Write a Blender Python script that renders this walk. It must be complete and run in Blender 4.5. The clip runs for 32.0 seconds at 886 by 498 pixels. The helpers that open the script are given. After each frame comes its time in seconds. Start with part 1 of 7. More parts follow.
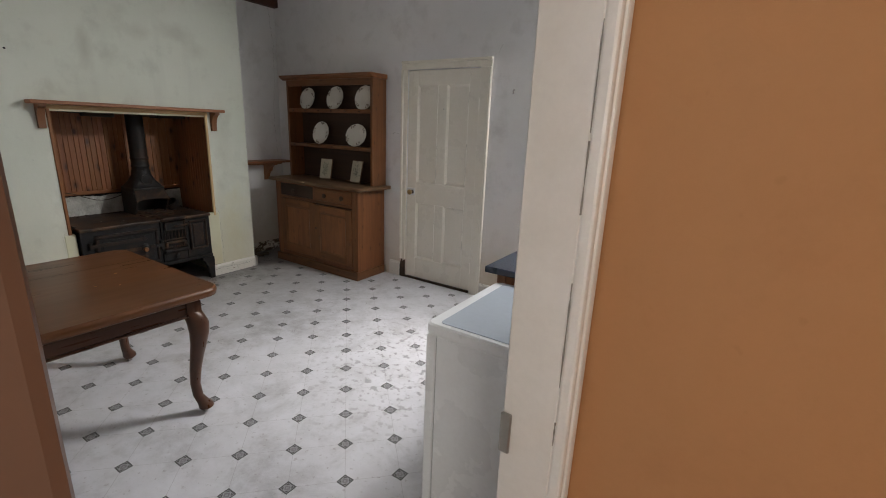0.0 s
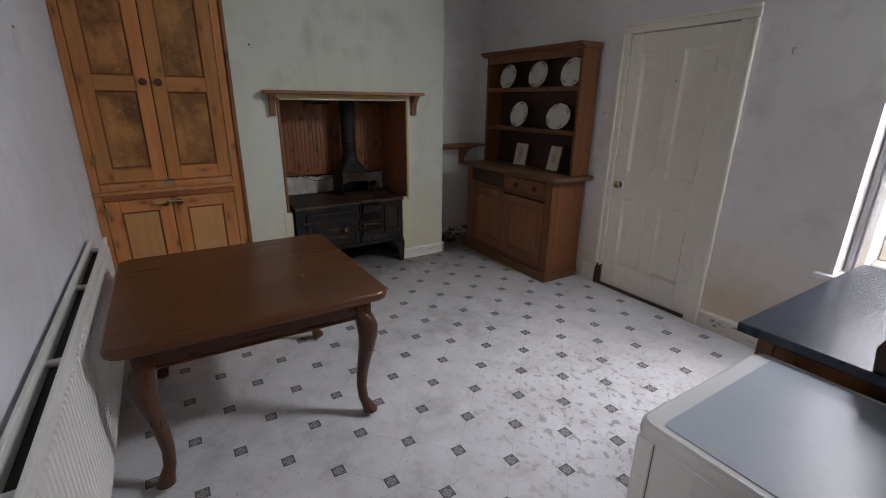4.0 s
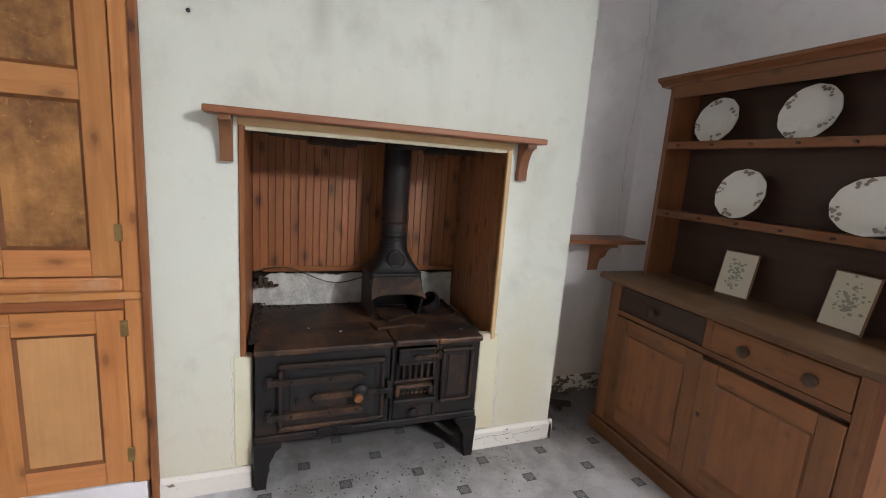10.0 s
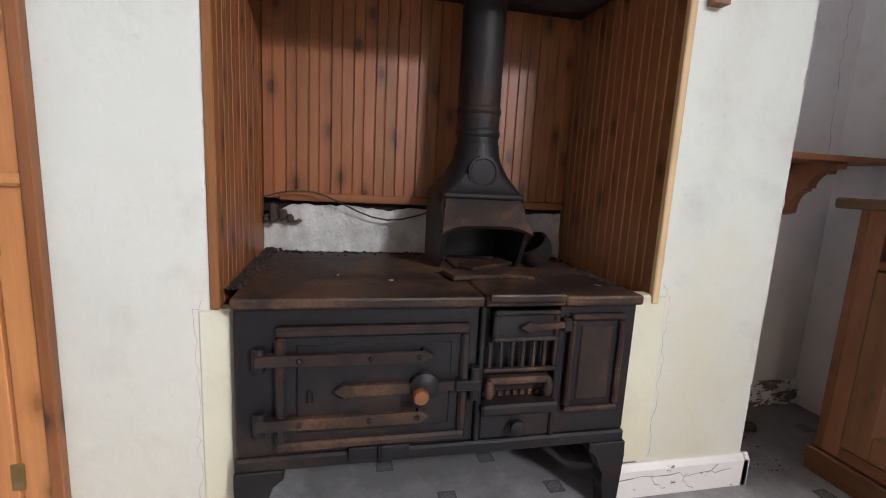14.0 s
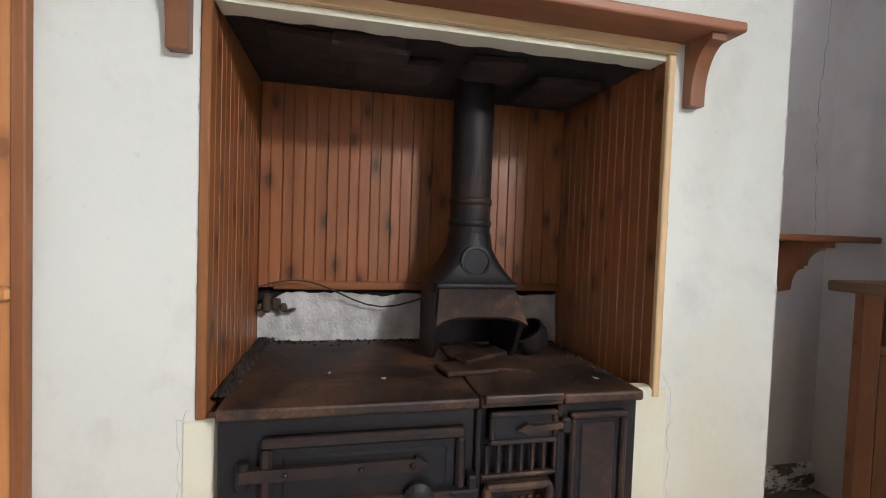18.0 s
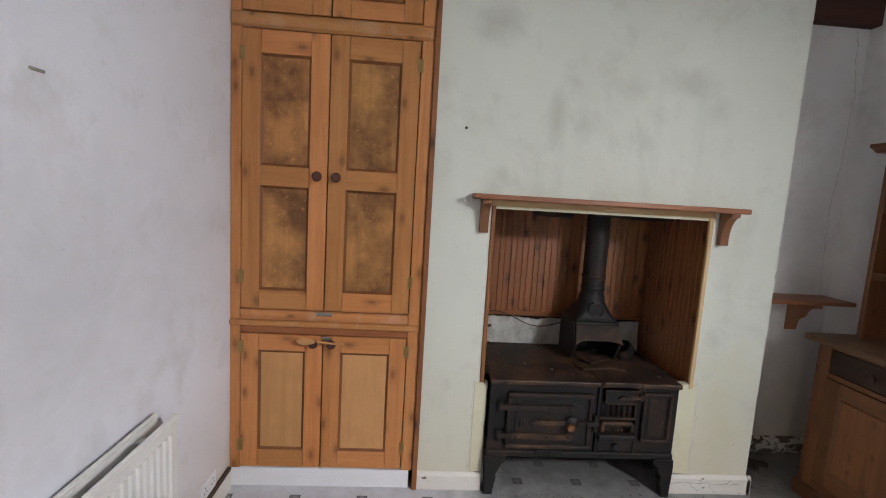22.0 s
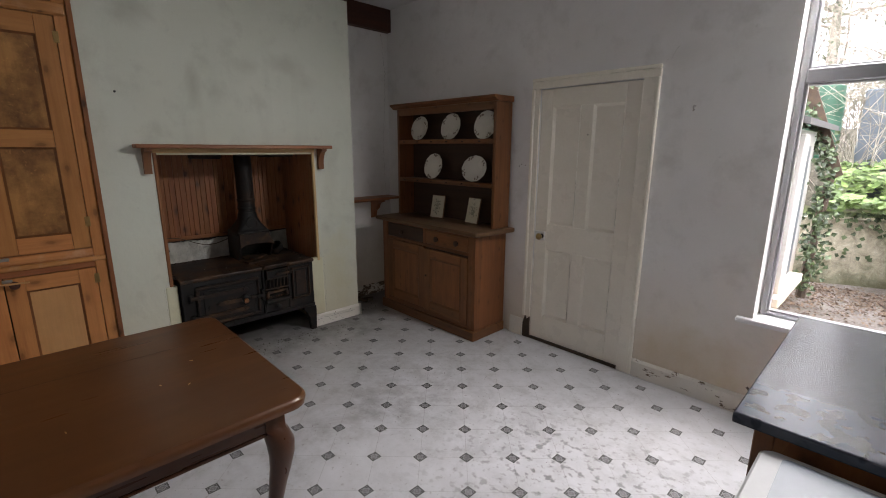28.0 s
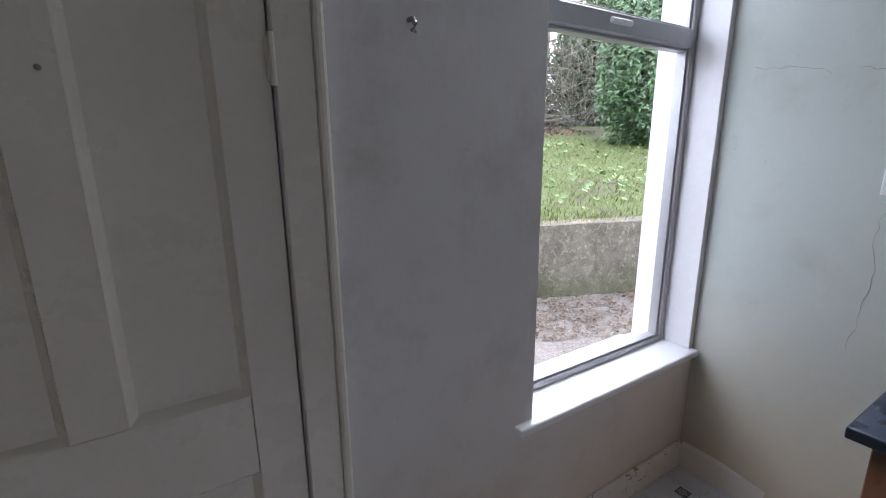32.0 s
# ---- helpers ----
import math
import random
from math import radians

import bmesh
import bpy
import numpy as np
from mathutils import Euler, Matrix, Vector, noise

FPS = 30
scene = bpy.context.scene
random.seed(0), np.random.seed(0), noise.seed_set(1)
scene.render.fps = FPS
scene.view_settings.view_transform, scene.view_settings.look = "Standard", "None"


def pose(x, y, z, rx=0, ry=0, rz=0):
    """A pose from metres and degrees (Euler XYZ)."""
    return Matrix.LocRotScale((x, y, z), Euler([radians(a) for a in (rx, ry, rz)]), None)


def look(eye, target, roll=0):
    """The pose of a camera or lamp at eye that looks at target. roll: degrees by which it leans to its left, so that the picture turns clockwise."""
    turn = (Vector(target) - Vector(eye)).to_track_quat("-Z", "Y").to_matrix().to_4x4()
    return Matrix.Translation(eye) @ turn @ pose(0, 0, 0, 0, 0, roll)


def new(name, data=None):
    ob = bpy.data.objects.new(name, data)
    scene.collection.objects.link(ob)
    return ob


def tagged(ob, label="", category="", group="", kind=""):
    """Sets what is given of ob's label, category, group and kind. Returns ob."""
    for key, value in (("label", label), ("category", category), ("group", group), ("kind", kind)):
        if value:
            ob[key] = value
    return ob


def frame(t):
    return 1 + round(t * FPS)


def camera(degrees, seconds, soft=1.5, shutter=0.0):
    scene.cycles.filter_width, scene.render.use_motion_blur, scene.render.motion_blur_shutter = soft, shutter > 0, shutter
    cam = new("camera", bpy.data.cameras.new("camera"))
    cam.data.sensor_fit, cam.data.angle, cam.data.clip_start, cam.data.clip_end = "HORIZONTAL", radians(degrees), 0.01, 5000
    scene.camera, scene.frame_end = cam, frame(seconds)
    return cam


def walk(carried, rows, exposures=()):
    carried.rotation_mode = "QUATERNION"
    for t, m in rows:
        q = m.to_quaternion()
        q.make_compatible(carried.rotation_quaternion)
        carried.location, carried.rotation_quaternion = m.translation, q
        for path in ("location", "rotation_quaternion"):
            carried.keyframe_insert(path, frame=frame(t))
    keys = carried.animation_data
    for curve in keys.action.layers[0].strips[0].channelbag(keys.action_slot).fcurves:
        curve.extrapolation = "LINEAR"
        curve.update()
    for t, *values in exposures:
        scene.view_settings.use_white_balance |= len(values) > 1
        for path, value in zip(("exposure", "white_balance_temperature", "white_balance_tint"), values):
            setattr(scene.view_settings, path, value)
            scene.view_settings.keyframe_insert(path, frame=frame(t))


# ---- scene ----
cam = camera(89.7, 32.0, 1.0)
PATH = [
    (0, (-0.029, 0.119, 1.497), (-1.081, 1.738, 0.973), 2.3),
    (0.5, (-0.175, 0.296, 1.535), (-1.595, 1.624, 1.069), 2.7),
    (1, (-0.248, 0.423, 1.564), (-2.014, 1.246, 1.113), 2.6),
    (1.5, (-0.248, 0.501, 1.567), (-2.104, 1.099, 1.118), 1.3),
    (2, (-0.309, 0.482, 1.5), (-2.103, 1.094, 0.861), 1.1),
    (2.5, (-0.33, 0.449, 1.483), (-2.049, 1.165, 0.753), 1.9),
    (3, (-0.348, 0.469, 1.503), (-2.01, 1.332, 0.8), 1.0),
    (3.5, (-0.382, 0.479, 1.51), (-2.002, 1.441, 0.84), 1.1),
    (5.5, (-0.383, 0.461, 1.557), (-1.969, 1.572, 1.056), -0.2),
    (6, (-0.389, 0.446, 1.59), (-1.994, 1.566, 1.18), -0.2),
    (6.5, (-0.412, 0.438, 1.591), (-2.031, 1.546, 1.206), 0.0),
    (7, (-0.475, 0.448, 1.563), (-2.12, 1.524, 1.191), 1.1),
    (7.5, (-0.708, 0.56, 1.525), (-2.443, 1.479, 1.148), 0.7),
    (8, (-1.014, 0.778, 1.557), (-2.768, 1.663, 1.185), 1.2),
    (8.5, (-1.321, 0.952, 1.523), (-3.079, 1.832, 1.157), 1.9),
    (9, (-1.636, 1.127, 1.515), (-3.39, 2.02, 1.163), 2.4),
    (9.5, (-1.971, 1.31, 1.483), (-3.777, 2.097, 1.142), 3.9),
    (10, (-2.31, 1.446, 1.423), (-4.151, 2.14, 1.062), 4.2),
    (10.5, (-2.727, 1.5, 1.415), (-4.594, 2.111, 1.037), 3.8),
    (11, (-3.105, 1.573, 1.203), (-4.985, 2.12, 0.796), 4.1),
    (11.5, (-3.181, 1.596, 0.926), (-5.069, 2.106, 0.504), 4.4),
    (12, (-3.178, 1.607, 0.889), (-5.069, 2.093, 0.457), 4.0),
    (12.5, (-3.17, 1.612, 0.873), (-5.063, 2.075, 0.425), 3.6),
    (13, (-3.153, 1.608, 0.91), (-5.057, 2.06, 0.496), 3.1),
    (13.5, (-3.141, 1.601, 0.917), (-5.056, 2.045, 0.548), 3.0),
    (14, (-3.131, 1.595, 0.926), (-5.056, 2.029, 0.6), 3.0),
    (14.5, (-3.125, 1.588, 0.947), (-5.064, 2.02, 0.72), 2.8),
    (16.5, (-3.12, 1.611, 0.97), (-5.073, 2.03, 0.873), 2.2),
    (17, (-3.132, 1.616, 0.958), (-5.083, 2.049, 0.878), 2.1),
    (17.5, (-3.129, 1.616, 0.968), (-5.08, 2.05, 0.912), 1.7),
    (18, (-3.138, 1.611, 1.025), (-5.089, 2.042, 0.957), 2.0),
    (18.5, (-3.015, 1.568, 1.294), (-4.963, 1.973, 1.083), 2.7),
    (19, (-2.722, 1.527, 1.575), (-4.705, 1.55, 1.309), 1.8),
    (19.5, (-2.463, 1.532, 1.643), (-4.411, 1.162, 1.381), 0.7),
    (20, (-2.273, 1.597, 1.607), (-4.205, 1.144, 1.357), 0.9),
    (20.5, (-2.136, 1.561, 1.614), (-4.07, 1.12, 1.361), 2.0),
    (21, (-1.997, 1.395, 1.594), (-3.937, 0.989, 1.332), 1.3),
    (21.5, (-1.957, 1.168, 1.541), (-3.919, 0.88, 1.277), 2.0),
    (22, (-1.971, 0.925, 1.555), (-3.953, 1.054, 1.319), 3.4),
    (22.5, (-1.786, 0.734, 1.574), (-3.693, 1.294, 1.348), 2.7),
    (23, (-1.515, 0.64, 1.589), (-3.281, 1.522, 1.267), 1.5),
    (23.5, (-1.229, 0.703, 1.578), (-2.918, 1.723, 1.256), 0.8),
    (24, (-0.966, 0.727, 1.556), (-2.557, 1.879, 1.179), 1.7),
    (24.5, (-0.787, 0.716, 1.559), (-2.097, 2.175, 1.164), 1.9),
    (26.5, (-0.68, 0.689, 1.567), (-1.603, 2.421, 1.182), 1.2),
    (27, (-0.686, 0.655, 1.564), (-1.768, 2.289, 1.163), 0.7),
    (27.5, (-0.694, 0.617, 1.562), (-1.97, 2.097, 1.141), 0.6),
    (28, (-0.711, 0.596, 1.559), (-2.112, 1.955, 1.119), 0.3),
    (28.5, (-0.751, 0.576, 1.56), (-2.213, 1.862, 1.104), 0.5),
    (29, (-0.847, 0.625, 1.543), (-2.35, 1.857, 1.072), 0.6),
    (29.5, (-1.077, 0.843, 1.56), (-2.614, 2.036, 1.095), 0.1),
    (30, (-1.387, 1.106, 1.543), (-2.684, 2.557, 1.085), 0.5),
    (30.5, (-1.71, 1.4, 1.53), (-2.42, 3.215, 1.08), -2.5),
    (31, (-1.949, 1.804, 1.478), (-2.187, 3.742, 1.045), -2.0),
    (31.6, (-2.13, 2.285, 1.528), (-1.702, 4.172, 1.047), -0.9),
    (32, (-2.19, 2.589, 1.535), (-1.15, 4.233, 1.074), -0.5),
]
EXPOSURES = [(0.0, 1.12, 7000, 9), (1.0, 0.98, 6600, 11), (2.0, 1.0, 6500, 12), (3.0, 0.62, 6600, 13), (4.5, 0.64, 6700, 12), (6.0, 0.75, 6800, 12), (7.0, 0.8, 7000, 12), (8.0, 1.45, 7300, 12), (9.0, 1.85, 6900, 12),
             (10.5, 2.2, 6700, 14), (11.0, 2.2, 6700, 16), (12.0, 2.35, 6400, 18), (14.0, 2.4, 6500, 17), (18.0, 2.4, 6600, 16), (19.0, 1.95, 6900, 12), (20.0, 1.8, 6700, 12), (21.0, 1.88, 6650, 12),
             (22.0, 1.80, 6650, 12), (23.0, 1.8, 6700, 12), (24.0, 1.15, 6900, 12), (25.2, 0.8, 7000, 12), (26.5, 0.42, 6800, 12), (28.0, 0.74, 7050, 12), (29.0, 0.85, 7300, 12), (30.0, 1.12, 7200, 12), (30.5, 0.85, 6800, 13), (31.0, 0.6, 6550, 13), (32.0, 0.1, 6150, 12)]
walk(cam, [(t, look(eye, target, roll)) for t, eye, target, roll in PATH], EXPOSURES)

# ---- light ----
world = bpy.data.worlds.new("overcast")
scene.world = world
world.use_nodes = True
sky = world.node_tree.nodes.new("ShaderNodeTexSky")
sky.sky_type = "NISHITA"
sky.sun_disc = False
sky.sun_elevation = radians(38)
sky.sun_rotation = radians(60)
sky.air_density, sky.dust_density, sky.ozone_density = 1.0, 6.0, 1.0
background = world.node_tree.nodes["Background"]
soften = world.node_tree.nodes.new("ShaderNodeMixRGB")
soften.inputs[0].default_value = 0.75
soften.inputs[2].default_value = (60.0, 61.8, 69.5, 1)
world.node_tree.links.new(sky.outputs[0], soften.inputs[1])
world.node_tree.links.new(soften.outputs[0], background.inputs[0])
background.inputs[1].default_value = 0.125

sun = new("sun", bpy.data.lights.new("sun", "SUN"))
sun.data.energy, sun.data.angle, sun.data.color = 0.6, radians(30), (1.0, 0.97, 0.92)
sun.matrix_world = look((6, 12, 12), (0, 3.6, 0))

# Added lamp above the panes, standing in for sky light through the window.
window_fill = new("window_fill_lamp", bpy.data.lights.new("window_fill_lamp", "AREA"))
window_fill.data.shape, window_fill.data.size, window_fill.data.size_y = "RECTANGLE", 0.94, 0.30
window_fill.data.energy, window_fill.data.color = 22.0, (0.93, 0.955, 1.0)
window_fill.matrix_world = look((-0.715, 3.66, 2.69), (-3.2, 0.9, -0.3))
window_fill.data.spread = radians(105)

# Added fill lamp that brightens the hall walls; no source is known there.
hall_fill = new("hall_fill_lamp", bpy.data.lights.new("hall_fill_lamp", "AREA"))
hall_fill.data.shape, hall_fill.data.size, hall_fill.data.size_y = "RECTANGLE", 1.2, 1.6
hall_fill.data.energy, hall_fill.data.color = 14.0, (1.0, 0.96, 0.9)
hall_fill.matrix_world = look((1.6, -1.3, 1.7), (0.2, 1.0, 1.3))


# ---- materials ----
def node_mat(name):
    m = bpy.data.materials.new(name)
    m.use_nodes = True
    return m, m.node_tree.nodes, m.node_tree.links, m.node_tree.nodes["Principled BSDF"]


def ramp(nodes, stops):
    r = nodes.new("ShaderNodeValToRGB")
    while len(r.color_ramp.elements) < len(stops):
        r.color_ramp.elements.new(0.5)
    for e, (p, c) in zip(r.color_ramp.elements, stops):
        e.position, e.color = p, (*c, 1) if len(c) == 3 else c
    return r


def coords(nodes, links, scale=(1, 1, 1), turn=(0, 0, 0), world_space=False, shuffle=0.0):
    m = nodes.new("ShaderNodeMapping")
    m.inputs["Scale"].default_value = scale
    m.inputs["Rotation"].default_value = turn
    if world_space:
        src = nodes.new("ShaderNodeNewGeometry").outputs["Position"]
    else:
        src = nodes.new("ShaderNodeTexCoord").outputs["Object"]
    if shuffle:
        info = nodes.new("ShaderNodeObjectInfo")
        mul = nodes.new("ShaderNodeMath")
        mul.operation = "MULTIPLY"
        mul.inputs[1].default_value = shuffle
        links.new(info.outputs["Random"], mul.inputs[0])
        add = nodes.new("ShaderNodeVectorMath")
        links.new(src, add.inputs[0])
        links.new(mul.outputs[0], add.inputs[1])
        src = add.outputs[0]
    links.new(src, m.inputs["Vector"])
    return m.outputs[0]


def noise_tex(nodes, links, vec, scale, detail=4.0, rough=0.55, distort=0.0):
    n = nodes.new("ShaderNodeTexNoise")
    n.inputs["Scale"].default_value, n.inputs["Detail"].default_value = scale, detail
    n.inputs["Roughness"].default_value, n.inputs["Distortion"].default_value = rough, distort
    links.new(vec, n.inputs["Vector"])
    return n.outputs["Fac"]


def mix(nodes, links, fac, a, b, blend="MIX"):
    m = nodes.new("ShaderNodeMixRGB")
    m.blend_type = blend
    for k, v in ((0, fac), (1, a), (2, b)):
        if hasattr(v, "links"):
            links.new(v, m.inputs[k])
        elif k == 0:
            m.inputs[0].default_value = v
        else:
            m.inputs[k].default_value = (*v, 1)
    return m.outputs[0]


def math_node(nodes, links, op, a, b=0.0, c=0.0):
    m = nodes.new("ShaderNodeMath")
    m.operation = op
    for k, v in enumerate((a, b, c)):
        if hasattr(v, "links"):
            links.new(v, m.inputs[k])
        else:
            m.inputs[k].default_value = v
    return m.outputs[0]


def bump(nodes, links, bsdf, height, strength=0.3, dist=0.01, prev=None):
    b = nodes.new("ShaderNodeBump")
    b.inputs["Strength"].default_value, b.inputs["Distance"].default_value = strength, dist
    links.new(height, b.inputs["Height"])
    if prev is not None:
        links.new(prev, b.inputs["Normal"])
    links.new(b.outputs[0], bsdf.inputs["Normal"])
    return b.outputs[0]


def plain(name, base, other, rough=0.6, scale=6.0, fine=60.0, amount=0.6, metal=0.0, relief=0.15, dist=0.004, shuffle=3.0, gloss=0.12):
    """A painted or plain surface: blotches, fine grain, slight relief."""
    m, n, l, b = node_mat(name)
    v = coords(n, l, shuffle=shuffle)
    big = ramp(n, [(0.35, (0, 0, 0)), (0.7, (1, 1, 1))])
    l.new(noise_tex(n, l, v, scale, 6.0, 0.6), big.inputs[0])
    col = mix(n, l, math_node(n, l, "MULTIPLY", big.outputs[0], amount), base, other)
    small = noise_tex(n, l, v, fine, 4.0, 0.6)
    col = mix(n, l, 0.25, col, mix(n, l, small, tuple(c * 0.75 for c in base), tuple(min(1, c * 1.15) for c in base)))
    l.new(col, b.inputs["Base Color"])
    b.inputs["Metallic"].default_value = metal
    l.new(math_node(n, l, "MULTIPLY_ADD", big.outputs[0], gloss, rough - gloss / 2), b.inputs["Roughness"])
    if relief:
        first = bump(n, l, b, small, relief * 0.6, dist * 0.4)
        bump(n, l, b, big.outputs[0], relief, dist, first)
    return m


def plaster(name, base, shade, stain, low_stain=0.0, low_z=0.9, streak=0.0, marks=()):
    """Old painted plaster: uneven trowelling, grey marks, damp at the foot."""
    m, n, l, b = node_mat(name)
    v = coords(n, l, world_space=True)
    big = noise_tex(n, l, v, 1.3, 5.0, 0.6, 0.4)
    mid = noise_tex(n, l, v, 5.0, 6.0, 0.65)
    fine = noise_tex(n, l, v, 90.0, 3.0, 0.6)
    r = ramp(n, [(0.38, (0, 0, 0)), (0.72, (1, 1, 1))])
    l.new(big, r.inputs[0])
    col = mix(n, l, math_node(n, l, "MULTIPLY", r.outputs[0], 0.6), base, shade)
    r2 = ramp(n, [(0.52, (0, 0, 0)), (0.78, (1, 1, 1))])
    l.new(mix(n, l, 0.45, mid, noise_tex(n, l, v, 2.4, 6.0, 0.7, 0.8)), r2.inputs[0])
    col = mix(n, l, math_node(n, l, "MULTIPLY", r2.outputs[0], 0.85), col, stain)
    if streak:
        vs = coords(n, l, scale=(5, 5, 0.9), world_space=True)
        r3 = ramp(n, [(0.60, (0, 0, 0)), (0.74, (1, 1, 1))])
        l.new(noise_tex(n, l, vs, 1.0, 3.0, 0.5), r3.inputs[0])
        col = mix(n, l, math_node(n, l, "MULTIPLY", r3.outputs[0], streak), col, tuple(c * 0.72 for c in shade))
    for centre, radii, strength, tone in marks:
        mp = n.new("ShaderNodeMapping")
        mp.vector_type = "TEXTURE"
        mp.inputs["Location"].default_value, mp.inputs["Scale"].default_value = centre, radii
        l.new(v, mp.inputs["Vector"])
        ln = n.new("ShaderNodeVectorMath")
        ln.operation = "LENGTH"
        l.new(mp.outputs[0], ln.inputs[0])
        rm = ramp(n, [(0.10, (1, 1, 1)), (1.0, (0, 0, 0))])
        l.new(math_node(n, l, "MULTIPLY_ADD", mid, 2.0, math_node(n, l, "ADD", ln.outputs["Value"], -0.95)), rm.inputs[0])
        col = mix(n, l, math_node(n, l, "MULTIPLY", rm.outputs[0], strength), col, tone)
    if low_stain:
        sep = n.new("ShaderNodeSeparateXYZ")
        l.new(n.new("ShaderNodeNewGeometry").outputs["Position"], sep.inputs[0])
        rag = math_node(n, l, "MULTIPLY_ADD", big, 0.9, -0.45)
        h = math_node(n, l, "ADD", sep.outputs[2], rag)
        r4 = ramp(n, [(0.0, (1, 1, 1)), (low_z / 3.0, (0, 0, 0))])
        l.new(math_node(n, l, "DIVIDE", h, 3.0), r4.inputs[0])
        col = mix(n, l, math_node(n, l, "MULTIPLY", r4.outputs[0], low_stain), col, (0.58, 0.42, 0.22))
    fleck = ramp(n, [(0.71, (0, 0, 0)), (0.78, (1, 1, 1))])
    l.new(noise_tex(n, l, v, 26.0, 2.0, 0.5), fleck.inputs[0])
    col = mix(n, l, math_node(n, l, "MULTIPLY", fleck.outputs[0], 0.16), col, tuple(c * 0.6 for c in stain))
    col = mix(n, l, 0.12, col, mix(n, l, fine, tuple(c * 0.7 for c in base), tuple(min(1, c * 1.1) for c in base)))
    l.new(col, b.inputs["Base Color"])
    b.inputs["Roughness"].default_value = 0.72
    b.inputs["Specular IOR Level"].default_value = 0.25
    first = bump(n, l, b, fine, 0.08, 0.002)
    second = bump(n, l, b, mid, 0.22, 0.012, first)
    bump(n, l, b, big, 0.35, 0.03, second)
    return m


def wood(name, light, dark, rough=0.5, ring=14.0, knots=0.0, blotch=0.0, blotch_colour=(0.1, 0.05, 0.02), relief=0.15, vary=0.25, pores=0.30, knot_size=1.0, cloud=8.0, soft=(0.42, 0.60), fleck=0.0):
    """Three materials with the grain along x, y or z."""
    out = {}
    for axis in range(3):
        m, n, l, b = node_mat(name + "_" + "xyz"[axis])
        s = [1.0, 1.0, 1.0]
        s[axis] = 0.06
        v = coords(n, l, scale=tuple(s), shuffle=9.0)
        grain = noise_tex(n, l, v, ring, 6.0, 0.62, 1.6)
        fine = noise_tex(n, l, v, ring * 9, 3.0, 0.6)
        r = ramp(n, [(0.30, dark), (0.62, light), (0.85, tuple(0.8 * a + 0.2 * c for a, c in zip(light, dark)))])
        l.new(grain, r.inputs[0])
        col = mix(n, l, pores, r.outputs[0], mix(n, l, fine, tuple(c * 0.55 for c in dark), tuple(min(1, c * 1.25) for c in light)))
        if knots:
            sk_ = n.new("ShaderNodeSeparateXYZ")
            l.new(coords(n, l, shuffle=9.0), sk_.inputs[0])
            flat = n.new("ShaderNodeCombineXYZ")
            across = [q for q in range(3) if q != axis]
            l.new(math_node(n, l, "ADD", sk_.outputs[across[0]], sk_.outputs[across[1]]), flat.inputs[0])
            l.new(math_node(n, l, "MULTIPLY", sk_.outputs[axis], 0.5), flat.inputs[1])
            vor = n.new("ShaderNodeTexVoronoi")
            vor.voronoi_dimensions = "2D"
            vor.inputs["Scale"].default_value = 8.5
            l.new(flat.outputs[0], vor.inputs["Vector"])
            rk = ramp(n, [(0.035 * knot_size, (1, 1, 1)), (0.065 * knot_size, (0.45, 0.45, 0.45)), (0.15 * knot_size, (0, 0, 0))])
            ragged = math_node(n, l, "MULTIPLY_ADD", noise_tex(n, l, coords(n, l, shuffle=9.0), 45.0, 3.0, 0.6), 0.10, -0.05)
            l.new(math_node(n, l, "ADD", vor.outputs["Distance"], ragged), rk.inputs[0])
            pick = n.new("ShaderNodeSeparateXYZ")
            l.new(vor.outputs["Color"], pick.inputs[0])
            some = math_node(n, l, "GREATER_THAN", pick.outputs[0], 0.38)
            col = mix(n, l, math_node(n, l, "MULTIPLY", math_node(n, l, "MULTIPLY", rk.outputs[0], some), knots), col, tuple(c * 0.34 for c in dark))
        if blotch:
            vb = coords(n, l, shuffle=5.0)
            rb = ramp(n, [(soft[0], (0, 0, 0)), (soft[1], (1, 1, 1))])
            l.new(noise_tex(n, l, vb, cloud, 7.0, 0.66), rb.inputs[0])
            col = mix(n, l, math_node(n, l, "MULTIPLY", rb.outputs[0], blotch), col, blotch_colour)
        if fleck:
            rf = ramp(n, [(0.60, (0, 0, 0)), (0.72, (1, 1, 1))])
            l.new(noise_tex(n, l, coords(n, l, shuffle=4.0), 34.0, 5.0, 0.7, 0.6), rf.inputs[0])
            col = mix(n, l, math_node(n, l, "MULTIPLY", rf.outputs[0], fleck), col, tuple(min(1, c * 1.5) for c in light))
        if vary:
            hsv = n.new("ShaderNodeHueSaturation")
            rnd_out = n.new("ShaderNodeObjectInfo").outputs["Random"]
            l.new(math_node(n, l, "MULTIPLY_ADD", rnd_out, vary * 2, 1.0 - vary), hsv.inputs["Value"])
            l.new(math_node(n, l, "MULTIPLY_ADD", rnd_out, -0.008, 0.504), hsv.inputs["Hue"])
            l.new(col, hsv.inputs["Color"])
            col = hsv.outputs[0]
        l.new(col, b.inputs["Base Color"])
        l.new(math_node(n, l, "MULTIPLY_ADD", fine, 0.2, rough - 0.1), b.inputs["Roughness"])
        if relief:
            bump(n, l, b, grain, relief, 0.003, bump(n, l, b, fine, relief, 0.0012))
        out[axis] = m
    return out


